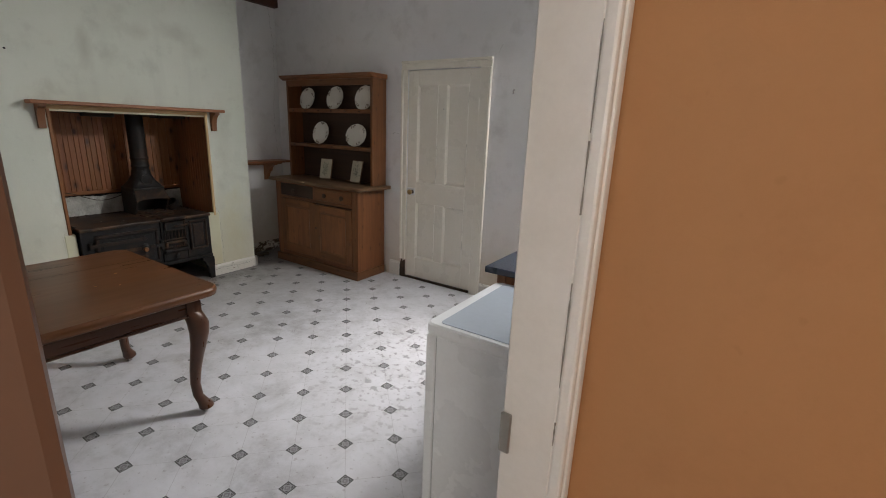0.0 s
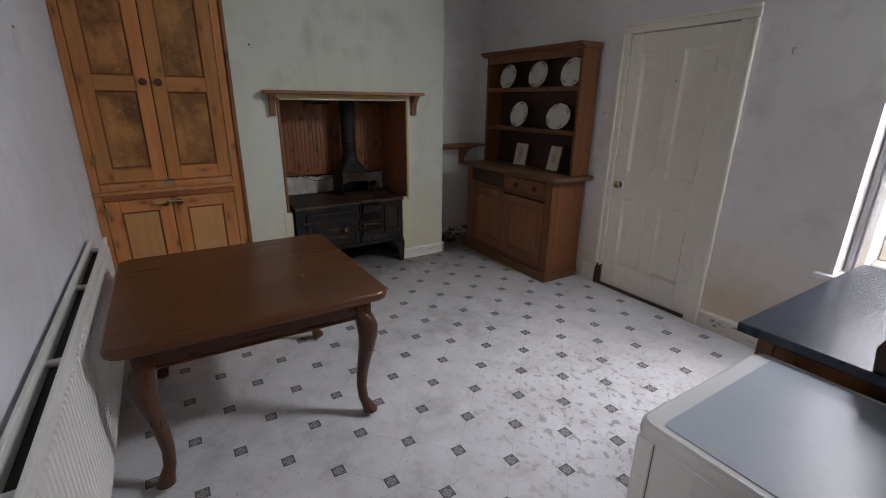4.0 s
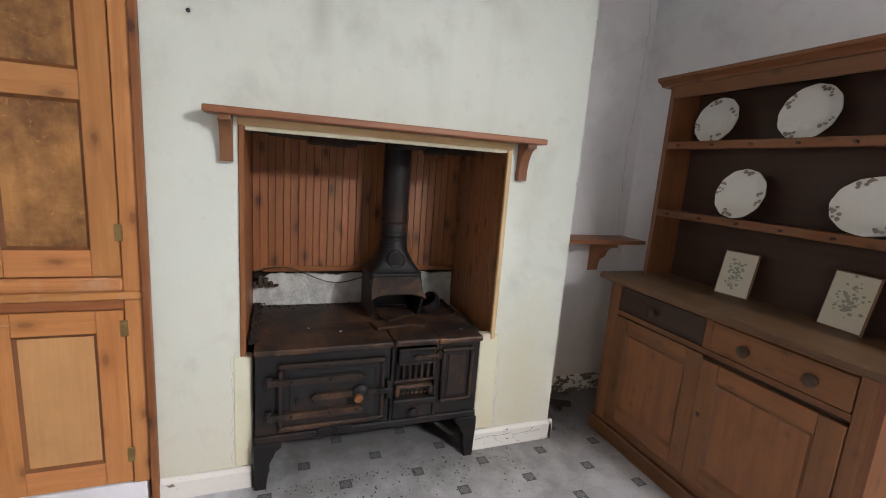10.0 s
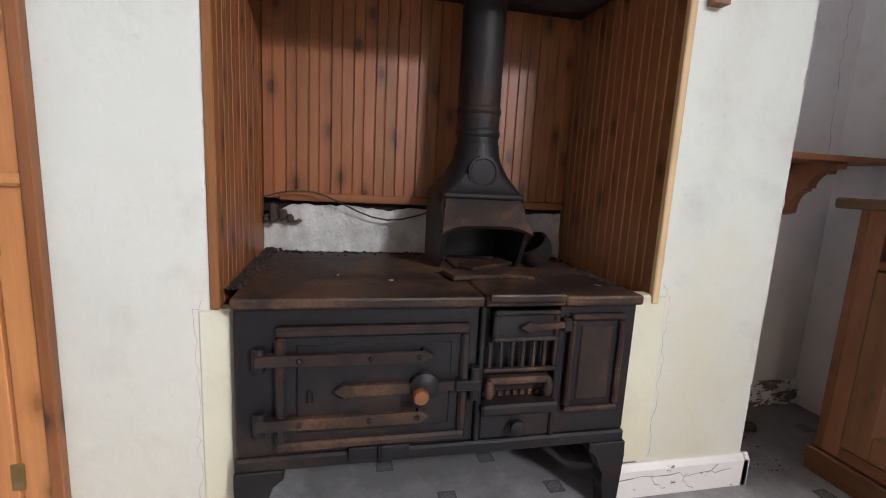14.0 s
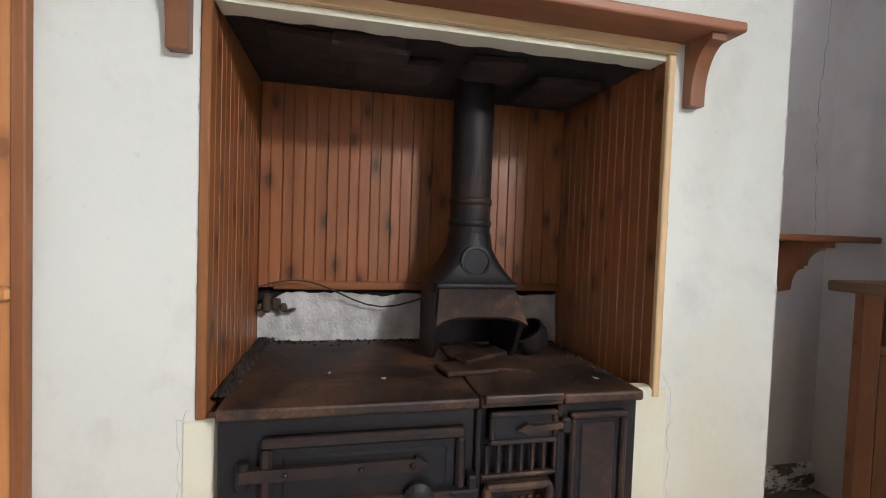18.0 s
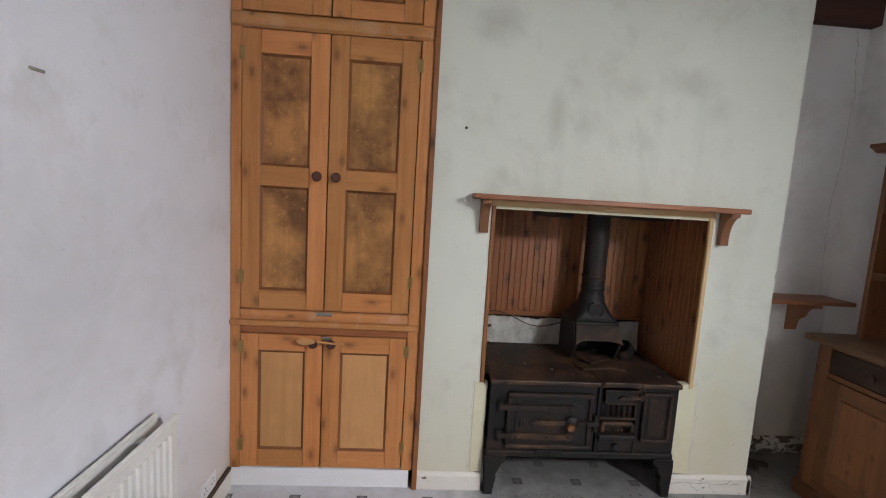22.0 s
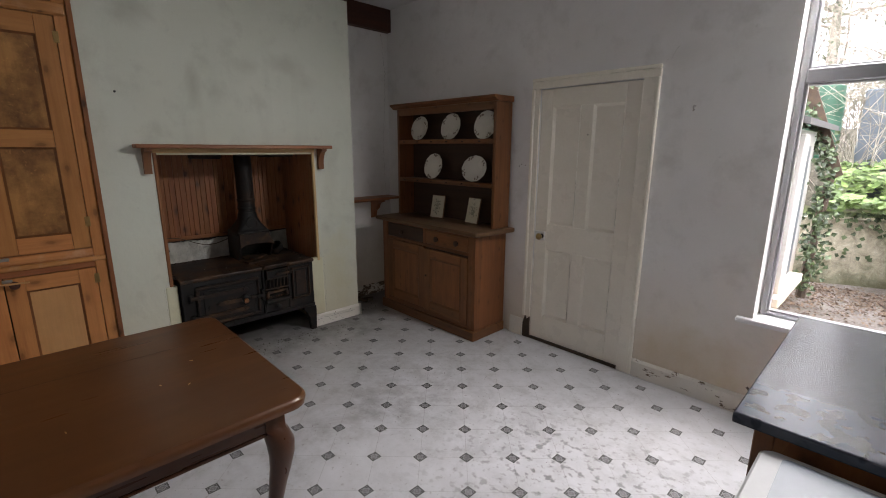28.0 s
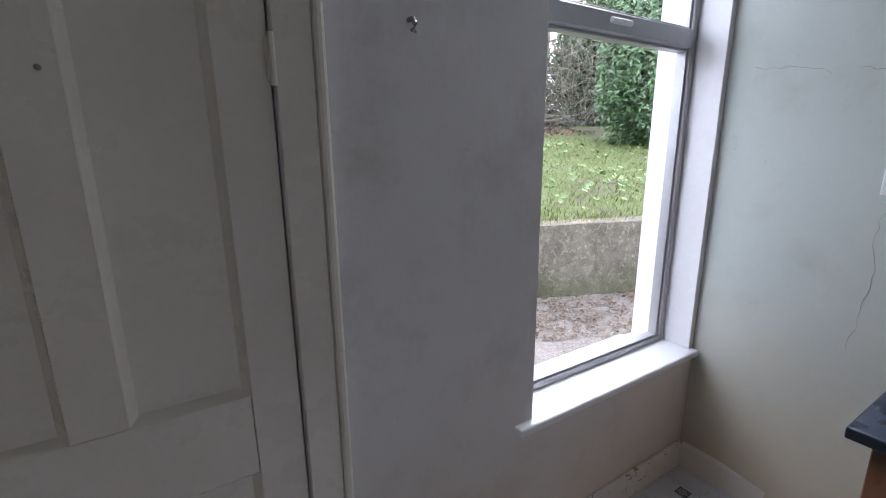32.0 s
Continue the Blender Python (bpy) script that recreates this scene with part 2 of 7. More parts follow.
def lino():
    """Sheet vinyl printed with pale octagons, thin joints and small dark square motifs."""
    m, n, l, b = node_mat("lino")
    v = coords(n, l, world_space=True)
    sep = n.new("ShaderNodeSeparateXYZ")
    l.new(v, sep.inputs[0])
    p = 0.1684
    # lattice coordinates, motifs where i + j is even
    i = math_node(n, l, "DIVIDE", math_node(n, l, "ADD", sep.outputs[0], 1.898), p)
    j0 = math_node(n, l, "ADD", math_node(n, l, "SUBTRACT", sep.outputs[1], 2.257), math_node(n, l, "MULTIPLY", math_node(n, l, "ADD", sep.outputs[0], 1.898), -0.008))
    j = math_node(n, l, "DIVIDE", j0, p)
    a = math_node(n, l, "MULTIPLY", math_node(n, l, "ADD", i, j), 0.5)
    c = math_node(n, l, "MULTIPLY", math_node(n, l, "SUBTRACT", i, j), 0.5)

    def off(q):
        return math_node(n, l, "SUBTRACT", q, math_node(n, l, "ROUND", q))
    da, dc = off(a), off(c)
    # back to wall-aligned offsets from the nearest motif, in lattice units
    dx = math_node(n, l, "ABSOLUTE", math_node(n, l, "ADD", da, dc))
    dy = math_node(n, l, "ABSOLUTE", math_node(n, l, "SUBTRACT", da, dc))
    far = math_node(n, l, "MAXIMUM", dx, dy)
    dia = math_node(n, l, "ADD", dx, dy)
    h = 0.160
    inside = math_node(n, l, "LESS_THAN", far, h)
    rim = math_node(n, l, "MULTIPLY", inside, math_node(n, l, "GREATER_THAN", far, h * 0.76))
    corner = math_node(n, l, "MULTIPLY", math_node(n, l, "LESS_THAN", far, h * 0.68), math_node(n, l, "GREATER_THAN", dia, h * 0.86))
    ring_out = math_node(n, l, "MULTIPLY", math_node(n, l, "LESS_THAN", dia, h * 0.58), math_node(n, l, "GREATER_THAN", dia, h * 0.26))
    dark = math_node(n, l, "MINIMUM", math_node(n, l, "ADD", math_node(n, l, "ADD", rim, corner), math_node(n, l, "MULTIPLY", ring_out, 0.7)), 1.0)
    dark = math_node(n, l, "MAXIMUM", dark, math_node(n, l, "MULTIPLY", inside, 0.50))
    joint = math_node(n, l, "LESS_THAN", math_node(n, l, "MINIMUM", math_node(n, l, "ABSOLUTE", da), math_node(n, l, "ABSOLUTE", dc)), 0.0048)
    big = noise_tex(n, l, v, 1.6, 6.0, 0.65, 0.3)
    mid = noise_tex(n, l, v, 7.0, 6.0, 0.7)
    fine = noise_tex(n, l, v, 160.0, 3.0, 0.7)
    r = ramp(n, [(0.36, (0.67, 0.675, 0.72)), (0.52, (0.58, 0.585, 0.62)), (0.70, (0.34, 0.34, 0.355))])
    l.new(mix(n, l, 0.45, big, mid), r.inputs[0])
    col = r.outputs[0]
    # warm worn patch towards the hearth and grey damp spots by the window
    info = math_node(n, l, "SUBTRACT", -2.6, sep.outputs[0])
    beside = ramp(n, [(0.0, (0, 0, 0)), (1.0, (1, 1, 1))])
    l.new(math_node(n, l, "MULTIPLY_ADD", sep.outputs[1], 2.2, math_node(n, l, "MULTIPLY_ADD", mid, 0.8, -2.75)), beside.inputs[0])
    hearth = ramp(n, [(0.0, (0, 0, 0)), (0.55, (1, 1, 1))])
    l.new(math_node(n, l, "MULTIPLY_ADD", info, 0.35, math_node(n, l, "MULTIPLY_ADD", mid, 0.5, -0.25)), hearth.inputs[0])
    col = mix(n, l, math_node(n, l, "MULTIPLY", math_node(n, l, "MULTIPLY", hearth.outputs[0], beside.outputs[0]), 0.55), col, (0.30, 0.275, 0.24))
    # Floor darkened towards the range: its shadow painted in along with hearth dirt.
    sooty = ramp(n, [(0.05, (0, 0, 0)), (1.0, (1, 1, 1))])
    l.new(math_node(n, l, "MULTIPLY_ADD", info, 1.6, math_node(n, l, "MULTIPLY_ADD", mid, 1.2, -2.45)), sooty.inputs[0])
    col = mix(n, l, math_node(n, l, "MULTIPLY", math_node(n, l, "MULTIPLY", sooty.outputs[0], beside.outputs[0]), 0.8), col, (0.07, 0.066, 0.062))
    spots = ramp(n, [(0.55, (0, 0, 0)), (0.66, (1, 1, 1))])
    l.new(noise_tex(n, l, v, 24.0, 2.0, 0.45, 0.0), spots.inputs[0])
    dist = n.new("ShaderNodeVectorMath")
    dist.operation = "DISTANCE"
    dist.inputs[1].default_value = (-1.50, 2.25, 0)
    l.new(v, dist.inputs[0])
    near = ramp(n, [(0.30, (1, 1, 1)), (0.95, (0, 0, 0))])
    l.new(dist.outputs["Value"], near.inputs[0])
    col = mix(n, l, math_node(n, l, "MULTIPLY", math_node(n, l, "MULTIPLY", spots.outputs[0], near.outputs[0]), 0.75), col, (0.20, 0.20, 0.215))
    smudge = ramp(n, [(0.50, (0, 0, 0)), (0.78, (1, 1, 1))])
    l.new(noise_tex(n, l, v, 3.1, 7.0, 0.72, 0.8), smudge.inputs[0])
    col = mix(n, l, math_node(n, l, "MULTIPLY", smudge.outputs[0], 0.5), col, (0.22, 0.22, 0.23))
    grit = ramp(n, [(0.64, (0, 0, 0)), (0.72, (1, 1, 1))])
    l.new(noise_tex(n, l, v, 45.0, 2.0, 0.5), grit.inputs[0])
    col = mix(n, l, math_node(n, l, "MULTIPLY", grit.outputs[0], 0.35), col, (0.16, 0.14, 0.12))
    worn = math_node(n, l, "MULTIPLY_ADD", mid, -0.9, 1.50)
    col = mix(n, l, math_node(n, l, "MULTIPLY", joint, 0.42), col, (0.22, 0.215, 0.22))
    col = mix(n, l, math_node(n, l, "MINIMUM", math_node(n, l, "MULTIPLY", dark, worn), 0.96), col, (0.020, 0.019, 0.022))
    col = mix(n, l, 0.10, col, mix(n, l, fine, (0.2, 0.19, 0.18), (0.75, 0.74, 0.72)))
    l.new(col, b.inputs["Base Color"])
    l.new(math_node(n, l, "MULTIPLY_ADD", big, 0.16, 0.40), b.inputs["Roughness"])
    b.inputs["Specular IOR Level"].default_value = 0.32
    bump(n, l, b, big, 0.12, 0.02, bump(n, l, b, fine, 0.05, 0.001))
    return m


def glass_mat():
    m, n, l, b = node_mat("window_glass")
    b.inputs["Base Color"].default_value = (1, 1, 1, 1)
    b.inputs["Roughness"].default_value = 0.02
    b.inputs["Transmission Weight"].default_value = 1.0
    b.inputs["IOR"].default_value = 1.02
    return m


def iron_mat(name, rust):
    m, n, l, b = node_mat(name)
    v = coords(n, l, world_space=True)
    big = noise_tex(n, l, v, 5.0, 6.0, 0.65, 0.4)
    fine = noise_tex(n, l, v, 120.0, 4.0, 0.7)
    r = ramp(n, [(0.60 - rust, (0.013, 0.0125, 0.0130)), (0.78 - rust, (0.046, 0.026, 0.017)), (0.98 - rust * 1.1, (0.150, 0.078, 0.040))])
    l.new(mix(n, l, 0.25, big, fine), r.inputs[0])
    sooty = ramp(n, [(0.47, (0, 0, 0)), (0.60, (1, 1, 1))])
    l.new(noise_tex(n, l, v, 3.4, 7.0, 0.72, 0.7), sooty.inputs[0])
    l.new(mix(n, l, math_node(n, l, "MULTIPLY", sooty.outputs[0], 0.85), r.outputs[0], (0.012, 0.0115, 0.0120)), b.inputs["Base Color"])
    b.inputs["Metallic"].default_value = 0.25
    b.inputs["Specular IOR Level"].default_value = 0.38
    l.new(math_node(n, l, "MULTIPLY_ADD", big, 0.45, 0.30), b.inputs["Roughness"])
    bump(n, l, b, fine, 0.35, 0.002, bump(n, l, b, big, 0.2, 0.006))
    return m


SOUTHWALL = plaster("lavender_white_plaster", (0.80, 0.815, 0.88), (0.66, 0.67, 0.725), (0.52, 0.50, 0.50), 0.45, 0.6, marks=(
    ((-3.1, 0.03, 1.25), (0.8, 0.3, 0.5), 0.35, (0.46, 0.45, 0.47)),
    ((-2.2, 0.03, 1.05), (0.5, 0.3, 0.4), 0.30, (0.46, 0.45, 0.47))))
WALL = plaster("wall_plaster", (0.81, 0.797, 0.797), (0.67, 0.655, 0.655), (0.52, 0.50, 0.48), 0.55, 0.85, marks=(
    ((-1.55, 3.58, 0.25), (0.5, 0.3, 0.26), 0.55, (0.50, 0.38, 0.22)),
    ((-1.75, 3.58, 2.12), (0.25, 0.3, 0.10), 0.25, (0.5, 0.48, 0.46)),
    ((-4.62, 3.45, 0.5), (0.3, 0.2, 0.6), 0.5, (0.42, 0.38, 0.30))))
BREAST = plaster("breast_plaster", (0.695, 0.725, 0.645), (0.60, 0.625, 0.545), (0.44, 0.45, 0.39), 0.35, 1.0, streak=0.22, marks=(
    ((-4.19, 1.595, 1.965), (0.3, 0.065, 0.20), 0.60, (0.40, 0.40, 0.34)),
    ((-4.19, 1.29, 2.39), (0.3, 0.17, 0.13), 0.55, (0.36, 0.36, 0.31)),
    ((-4.19, 1.97, 2.14), (0.3, 0.14, 0.07), 0.40, (0.42, 0.42, 0.35)),
    ((-4.19, 2.26, 2.18), (0.3, 0.20, 0.09), 0.45, (0.42, 0.42, 0.36)),
    ((-4.19, 2.42, 2.06), (0.3, 0.12, 0.10), 0.35, (0.42, 0.42, 0.36)),
    ((-4.19, 1.05, 1.60), (0.3, 0.10, 0.35), 0.20, (0.50, 0.50, 0.42)),
    ((-4.19, 2.62, 0.45), (0.3, 0.22, 0.55), 0.45, (0.60, 0.56, 0.34)),
    ((-4.19, 2.60, 1.30), (0.3, 0.10, 0.45), 0.25, (0.48, 0.48, 0.38))))
PATCH = plaster("patch_plaster", (0.70, 0.69, 0.52), (0.62, 0.60, 0.43), (0.46, 0.44, 0.32), 0.3, 0.5)
RIGHTWALL = plaster("pale_green_plaster", (0.50, 0.55, 0.525), (0.43, 0.47, 0.45), (0.40, 0.405, 0.375), 0.65, 1.0)
CEIL = plaster("ceiling_paint", (0.74, 0.73, 0.72), (0.68, 0.67, 0.66), (0.55, 0.54, 0.52))
ORANGE = plaster("orange_paint", (0.42, 0.215, 0.098), (0.37, 0.185, 0.083), (0.33, 0.155, 0.068))
REVEAL = plain("white_reveal_paint", (0.84, 0.845, 0.87), (0.77, 0.77, 0.79), 0.5)
CREAM = plain("cream_gloss_paint", (0.88, 0.835, 0.745), (0.81, 0.755, 0.655), 0.30, 5.0)


def chipped(name, level):
    """White paint flaked to grey-brown wood."""
    m, n, l, b = node_mat(name)
    v = coords(n, l, world_space=True)
    vs = coords(n, l, scale=(1, 1, 2.4), world_space=True)
    mid, fine = noise_tex(n, l, vs, 9.0, 6.0, 0.7), noise_tex(n, l, v, 70.0, 4.0, 0.6)
    chip = ramp(n, [(level, (0, 0, 0)), (level + 0.03, (1, 1, 1))])
    l.new(mid, chip.inputs[0])
    col = mix(n, l, fine, (0.72, 0.70, 0.64), (0.82, 0.80, 0.76))
    col = mix(n, l, 0.22, col, mix(n, l, noise_tex(n, l, v, 4.0, 4.0, 0.6), (0.75, 0.72, 0.66), (0.50, 0.40, 0.27)))
    col = mix(n, l, chip.outputs[0], col, mix(n, l, fine, (0.05, 0.035, 0.025), (0.26, 0.19, 0.13)))
    l.new(col, b.inputs["Base Color"])
    b.inputs["Roughness"].default_value = 0.6
    bump(n, l, b, chip.outputs[0], 0.6, -0.002, bump(n, l, b, fine, 0.2, 0.001))
    return m


SKIRT = chipped("chipped_white_paint", 0.64)
ROTTEN = chipped("flaked_rotting_paint", 0.59)
DECAY = chipped("flaking_rotten_paint", 0.47)
SOOTSTONE = plain("soot_stained_stone", (0.010, 0.008, 0.007), (0.075, 0.038, 0.024), 0.95, 6.0, amount=0.8, relief=0.5, dist=0.02)
SOOT = plain("sooty_stone", (0.006, 0.005, 0.005), (0.055, 0.030, 0.020), 0.95, 3.2, relief=0.5, dist=0.02)
OFFWHITE = plain("white_gloss_paint", (0.78, 0.775, 0.755), (0.68, 0.665, 0.63), 0.4, 7.0, gloss=0.05)
# Rotten wood, also the dark of the shade sheets behind closed doors.
ROT_AND_SHADE = plain("rotten_wood_and_shade", (0.05, 0.035, 0.025), (0.12, 0.08, 0.05), 0.9, 14.0, relief=0.6)
LINO = lino()
PINE = wood("orange_pine", (0.61, 0.268, 0.092), (0.42, 0.156, 0.046), 0.42, 12.0, 0.75, 0.40, (0.40, 0.145, 0.040), vary=0.14, knot_size=1.7, cloud=5.0, soft=(0.40, 0.75))
PANEL = wood("mottled_pine_panel", (0.56, 0.27, 0.085), (0.40, 0.165, 0.048), 0.45, 8.0, 0.0, 0.93, (0.130, 0.050, 0.015), vary=0.12, cloud=3.6, soft=(0.38, 0.60), fleck=0.55)
CUPMOULD = wood("dark_edged_pine", (0.26, 0.095, 0.027), (0.13, 0.045, 0.014), 0.45, 10.0)
LEDGE = wood("paint_worn_pine", (0.58, 0.25, 0.08), (0.34, 0.125, 0.04), 0.5, 12.0, 0.8, 0.35, (0.62, 0.42, 0.28), vary=0.1, cloud=9.0, soft=(0.50, 0.66))
PALEPANEL = wood("pale_pine_panel", (0.65, 0.345, 0.142), (0.53, 0.248, 0.090), 0.5, 8.0, 0.0, 0.50, (0.44, 0.225, 0.080), vary=0.1, cloud=6.0, soft=(0.40, 0.72))
REDPINE = wood("stained_red_pine", (0.340, 0.128, 0.041), (0.195, 0.062, 0.020), 0.46, 10.0, 0.97, 0.35, (0.17, 0.050, 0.016), vary=0.13, knot_size=1.8, cloud=4.0, soft=(0.45, 0.75))
MANTEL = wood("mantel_wood", (0.30, 0.12, 0.05), (0.18, 0.065, 0.028), 0.45, 12.0)
PALESTRIP = wood("pale_pine_strip", (0.66, 0.47, 0.24), (0.52, 0.34, 0.15), 0.5, 12.0)
DRESSER = wood("brown_dresser_pine", (0.225, 0.084, 0.029), (0.108, 0.039, 0.014), 0.42, 11.0, 0.6, 0.45, (0.13, 0.047, 0.017), vary=0.18, cloud=5.0, soft=(0.42, 0.72))
# Doors, posts and one drawer, slightly lighter than the carcass pine.
DRESSERFRONT = wood("dresser_front_pine", (0.265, 0.107, 0.037), (0.136, 0.050, 0.018), 0.5, 13.0, 0.5, 0.55, (0.135, 0.058, 0.024), vary=0.2, cloud=6.0, soft=(0.38, 0.72))
DRESSERDARK = wood("dark_dresser_back", (0.060, 0.027, 0.014), (0.034, 0.015, 0.008), 0.55, 10.0)
DRESSERTOP = wood("dresser_top_wood", (0.20, 0.105, 0.05), (0.12, 0.06, 0.03), 0.5, 12.0, 0.0, 0.4, (0.09, 0.045, 0.025))
# Two copies of one mahogany: top lightened for its sheen, legs kept in shade.
TABLEWOOD = wood("dark_polished_mahogany", (0.145, 0.054, 0.0165), (0.078, 0.029, 0.0095), 0.31, 3.0, 0.0, 0.65, (0.075, 0.026, 0.009), 0.0, 0.0, 0.05, cloud=2.6, soft=(0.40, 0.68), fleck=0.06)
LEGWOOD = wood("shaded_mahogany", (0.080, 0.028, 0.011), (0.052, 0.018, 0.008), 0.30, 6.0, 0.0, 0.3, (0.045, 0.016, 0.008), 0.02, 0.0, 0.06)
BEAM = wood("dark_red_beam", (0.085, 0.030, 0.018), (0.045, 0.016, 0.010), 0.7, 12.0, relief=0.4)
STANDWOOD = wood("washstand_pine", (0.36, 0.145, 0.056), (0.18, 0.068, 0.027), 0.5, 9.0, 0.95, 0.5, (0.085, 0.036, 0.018), knot_size=4.0, cloud=4.0, soft=(0.45, 0.75))
STANDTOP = wood("worn_dark_stained_wood", (0.165, 0.090, 0.066), (0.075, 0.037, 0.028), 0.42, 10.0, 0.8, 0.5, (0.06, 0.036, 0.030), knot_size=3.0, cloud=5.0, soft=(0.42, 0.70))
STANDDARK = wood("washstand_dark_wood", (0.065, 0.030, 0.020), (0.035, 0.016, 0.011), 0.4, 11.0)
IRON = iron_mat("black_cast_iron", 0.11)
IRONWORN = iron_mat("rust_edged_iron", 0.27)
RUST = iron_mat("rusty_iron_plate", 0.32)
BRASS = plain("aged_brass", (0.42, 0.29, 0.12), (0.20, 0.14, 0.07), 0.38, 20.0, metal=0.9)
STEEL = plain("dull_steel", (0.45, 0.44, 0.42), (0.30, 0.28, 0.26), 0.4, 20.0, metal=0.9)
ENAMEL = plain("white_enamel", (0.80, 0.82, 0.84), (0.76, 0.78, 0.80), 0.28, 3.0, amount=0.3, relief=0.02, gloss=0.03)
FRIDGETOP = plain("pale_grey_laminate", (0.48, 0.54, 0.62), (0.43, 0.49, 0.57), 0.26, 4.0, amount=0.2, relief=0.0, gloss=0.0)
RADIATOR = plain("radiator_enamel", (0.76, 0.76, 0.74), (0.66, 0.65, 0.62), 0.35, 6.0, relief=0.05)
BLACKPAINT = plain("black_gloss", (0.018, 0.016, 0.016), (0.03, 0.028, 0.026), 0.35, 15.0)
UPVC = plain("white_upvc", (0.80, 0.80, 0.82), (0.74, 0.74, 0.76), 0.35, 6.0, relief=0.02)
ALUMINIUM = plain("grey_aluminium", (0.42, 0.42, 0.44), (0.36, 0.36, 0.38), 0.4, 8.0, metal=0.4)
GLASS = glass_mat()


# ---- building helpers ----
ORIGIN = {}


def bm_new():
    return bmesh.new()


def add_box(bm, x0, x1, y0, y1, z0, z1, bevel=0.0, seg=1):
    vs = [bm.verts.new((x, y, z)) for x in (x0, x1) for y in (y0, y1) for z in (z0, z1)]
    fs = [bm.faces.new([vs[k] for k in q]) for q in ((0, 1, 3, 2), (4, 6, 7, 5), (0, 4, 5, 1), (2, 3, 7, 6), (0, 2, 6, 4), (1, 5, 7, 3))]
    if bevel > 0:
        es = list({e for f in fs for e in f.edges})
        bmesh.ops.bevel(bm, geom=es, offset=bevel, segments=seg, profile=0.5, affect="EDGES")
    return bm


def box(*a, **k):
    return add_box(bm_new(), *a, **k)


def add_rings(bm, rings, closed=True):
    """Skin a list of rings of points, closed by end faces."""
    vs = [[bm.verts.new(p) for p in ring] for ring in rings]
    n = len(vs[0])
    for a, b in zip(vs, vs[1:]):
        for k in range(n):
            bm.faces.new((a[k], a[(k + 1) % n], b[(k + 1) % n], b[k]))
    if closed:
        bm.faces.new(vs[0][::-1])
        bm.faces.new(vs[-1])
    return bm


def add_lathe(bm, profile, centre, axis="z", seg=20, sx=1.0, sy=1.0):
    """profile: (radius, height) pairs along the axis from centre."""
    rings = []
    for r, h in profile:
        ring = []
        for k in range(seg):
            a = 2 * math.pi * k / seg
            u, v = r * sx * math.cos(a), r * sy * math.sin(a)
            p = {"z": (u, v, h), "x": (h, u, v), "y": (u, h, v)}[axis]
            ring.append(Vector(centre) + Vector(p))
        rings.append(ring)
    return add_rings(bm, rings)


def lathe(*a, **k):
    return add_lathe(bm_new(), *a, **k)


def add_prism(bm, outline, axis, lo, hi):
    """Extrude a 2D outline along an axis; the outline's pair is the two other axes in order."""
    def put(p, h):
        return {"x": (h, p[0], p[1]), "y": (p[0], h, p[1]), "z": (p[0], p[1], h)}[axis]
    return add_rings(bm, [[put(p, lo) for p in outline], [put(p, hi) for p in outline]])


def prism(outline, axis, lo, hi, bevel=0.0):
    bm = add_prism(bm_new(), outline, axis, lo, hi)
    if bevel:
        bmesh.ops.bevel(bm, geom=list(bm.edges), offset=bevel, segments=1, profile=0.5, affect="EDGES")
    return bm


def add_tube(bm, pts, radius, seg=8):
    rings = []
    for k, p in enumerate(pts):
        p = Vector(p)
        d = Vector(pts[min(k + 1, len(pts) - 1)]) - Vector(pts[max(k - 1, 0)])
        q = d.to_track_quat("Z", "Y")
        r = radius[k] if isinstance(radius, (list, tuple)) else radius
        rings.append([p + q @ Vector((r * math.cos(2 * math.pi * s / seg), r * math.sin(2 * math.pi * s / seg), 0)) for s in range(seg)])
    return add_rings(bm, rings)


def tube(*a, **k):
    return add_tube(bm_new(), *a, **k)


def mesh_from(name, bm, material, smooth=False):
    bmesh.ops.recalc_face_normals(bm, faces=bm.faces[:])
    me = bpy.data.meshes.new(name)
    if isinstance(material, dict):
        size = [0.0] * 3
        for k in range(3):
            cs = [v.co[k] for v in bm.verts]
            size[k] = max(cs) - min(cs)
        material = material[size.index(max(size))]
    for f in bm.faces:
        f.smooth = smooth
    bm.to_mesh(me)
    bm.free()
    me.materials.append(material)
    if smooth:
        me.set_sharp_from_angle(angle=radians(35))
    return me


def thing(name, at, label, category, group="", kind=""):
    ob = new(name)
    ob.location = at
    ob.empty_display_size = 0.1
    ORIGIN[ob] = Vector(at)
    return tagged(ob, label, category, group, kind)


def part(name, bm, material, parent, label="", smooth=False, kind=""):
    """One mesh, given in world metres, as a part of a thing or of a part."""
    o = ORIGIN[parent]
    bmesh.ops.translate(bm, verts=bm.verts[:], vec=-o)
    ob = new(name, mesh_from(name, bm, material, smooth))
    ob.parent = parent
    ORIGIN[ob] = o
    return tagged(ob, label, kind=kind)


def single(name, bm, material, at, label, category="", group="", kind="", smooth=False):
    """A thing of one mesh, given in world metres, with its origin at its base."""
    bmesh.ops.translate(bm, verts=bm.verts[:], vec=-Vector(at))
    ob = new(name, mesh_from(name, bm, material, smooth))
    ob.location = at
    ORIGIN[ob] = Vector(at)
    return tagged(ob, label, category, group, kind)


# ---- the room ----
LEFT, RIGHT, FAR, WALLY, HIGH = 0.03, -0.20, -4.62, 3.58, 2.90
FACE = -4.19                                  # the chimney breast's front

DOORY = (0.165, 0.92)                          # the entry opening

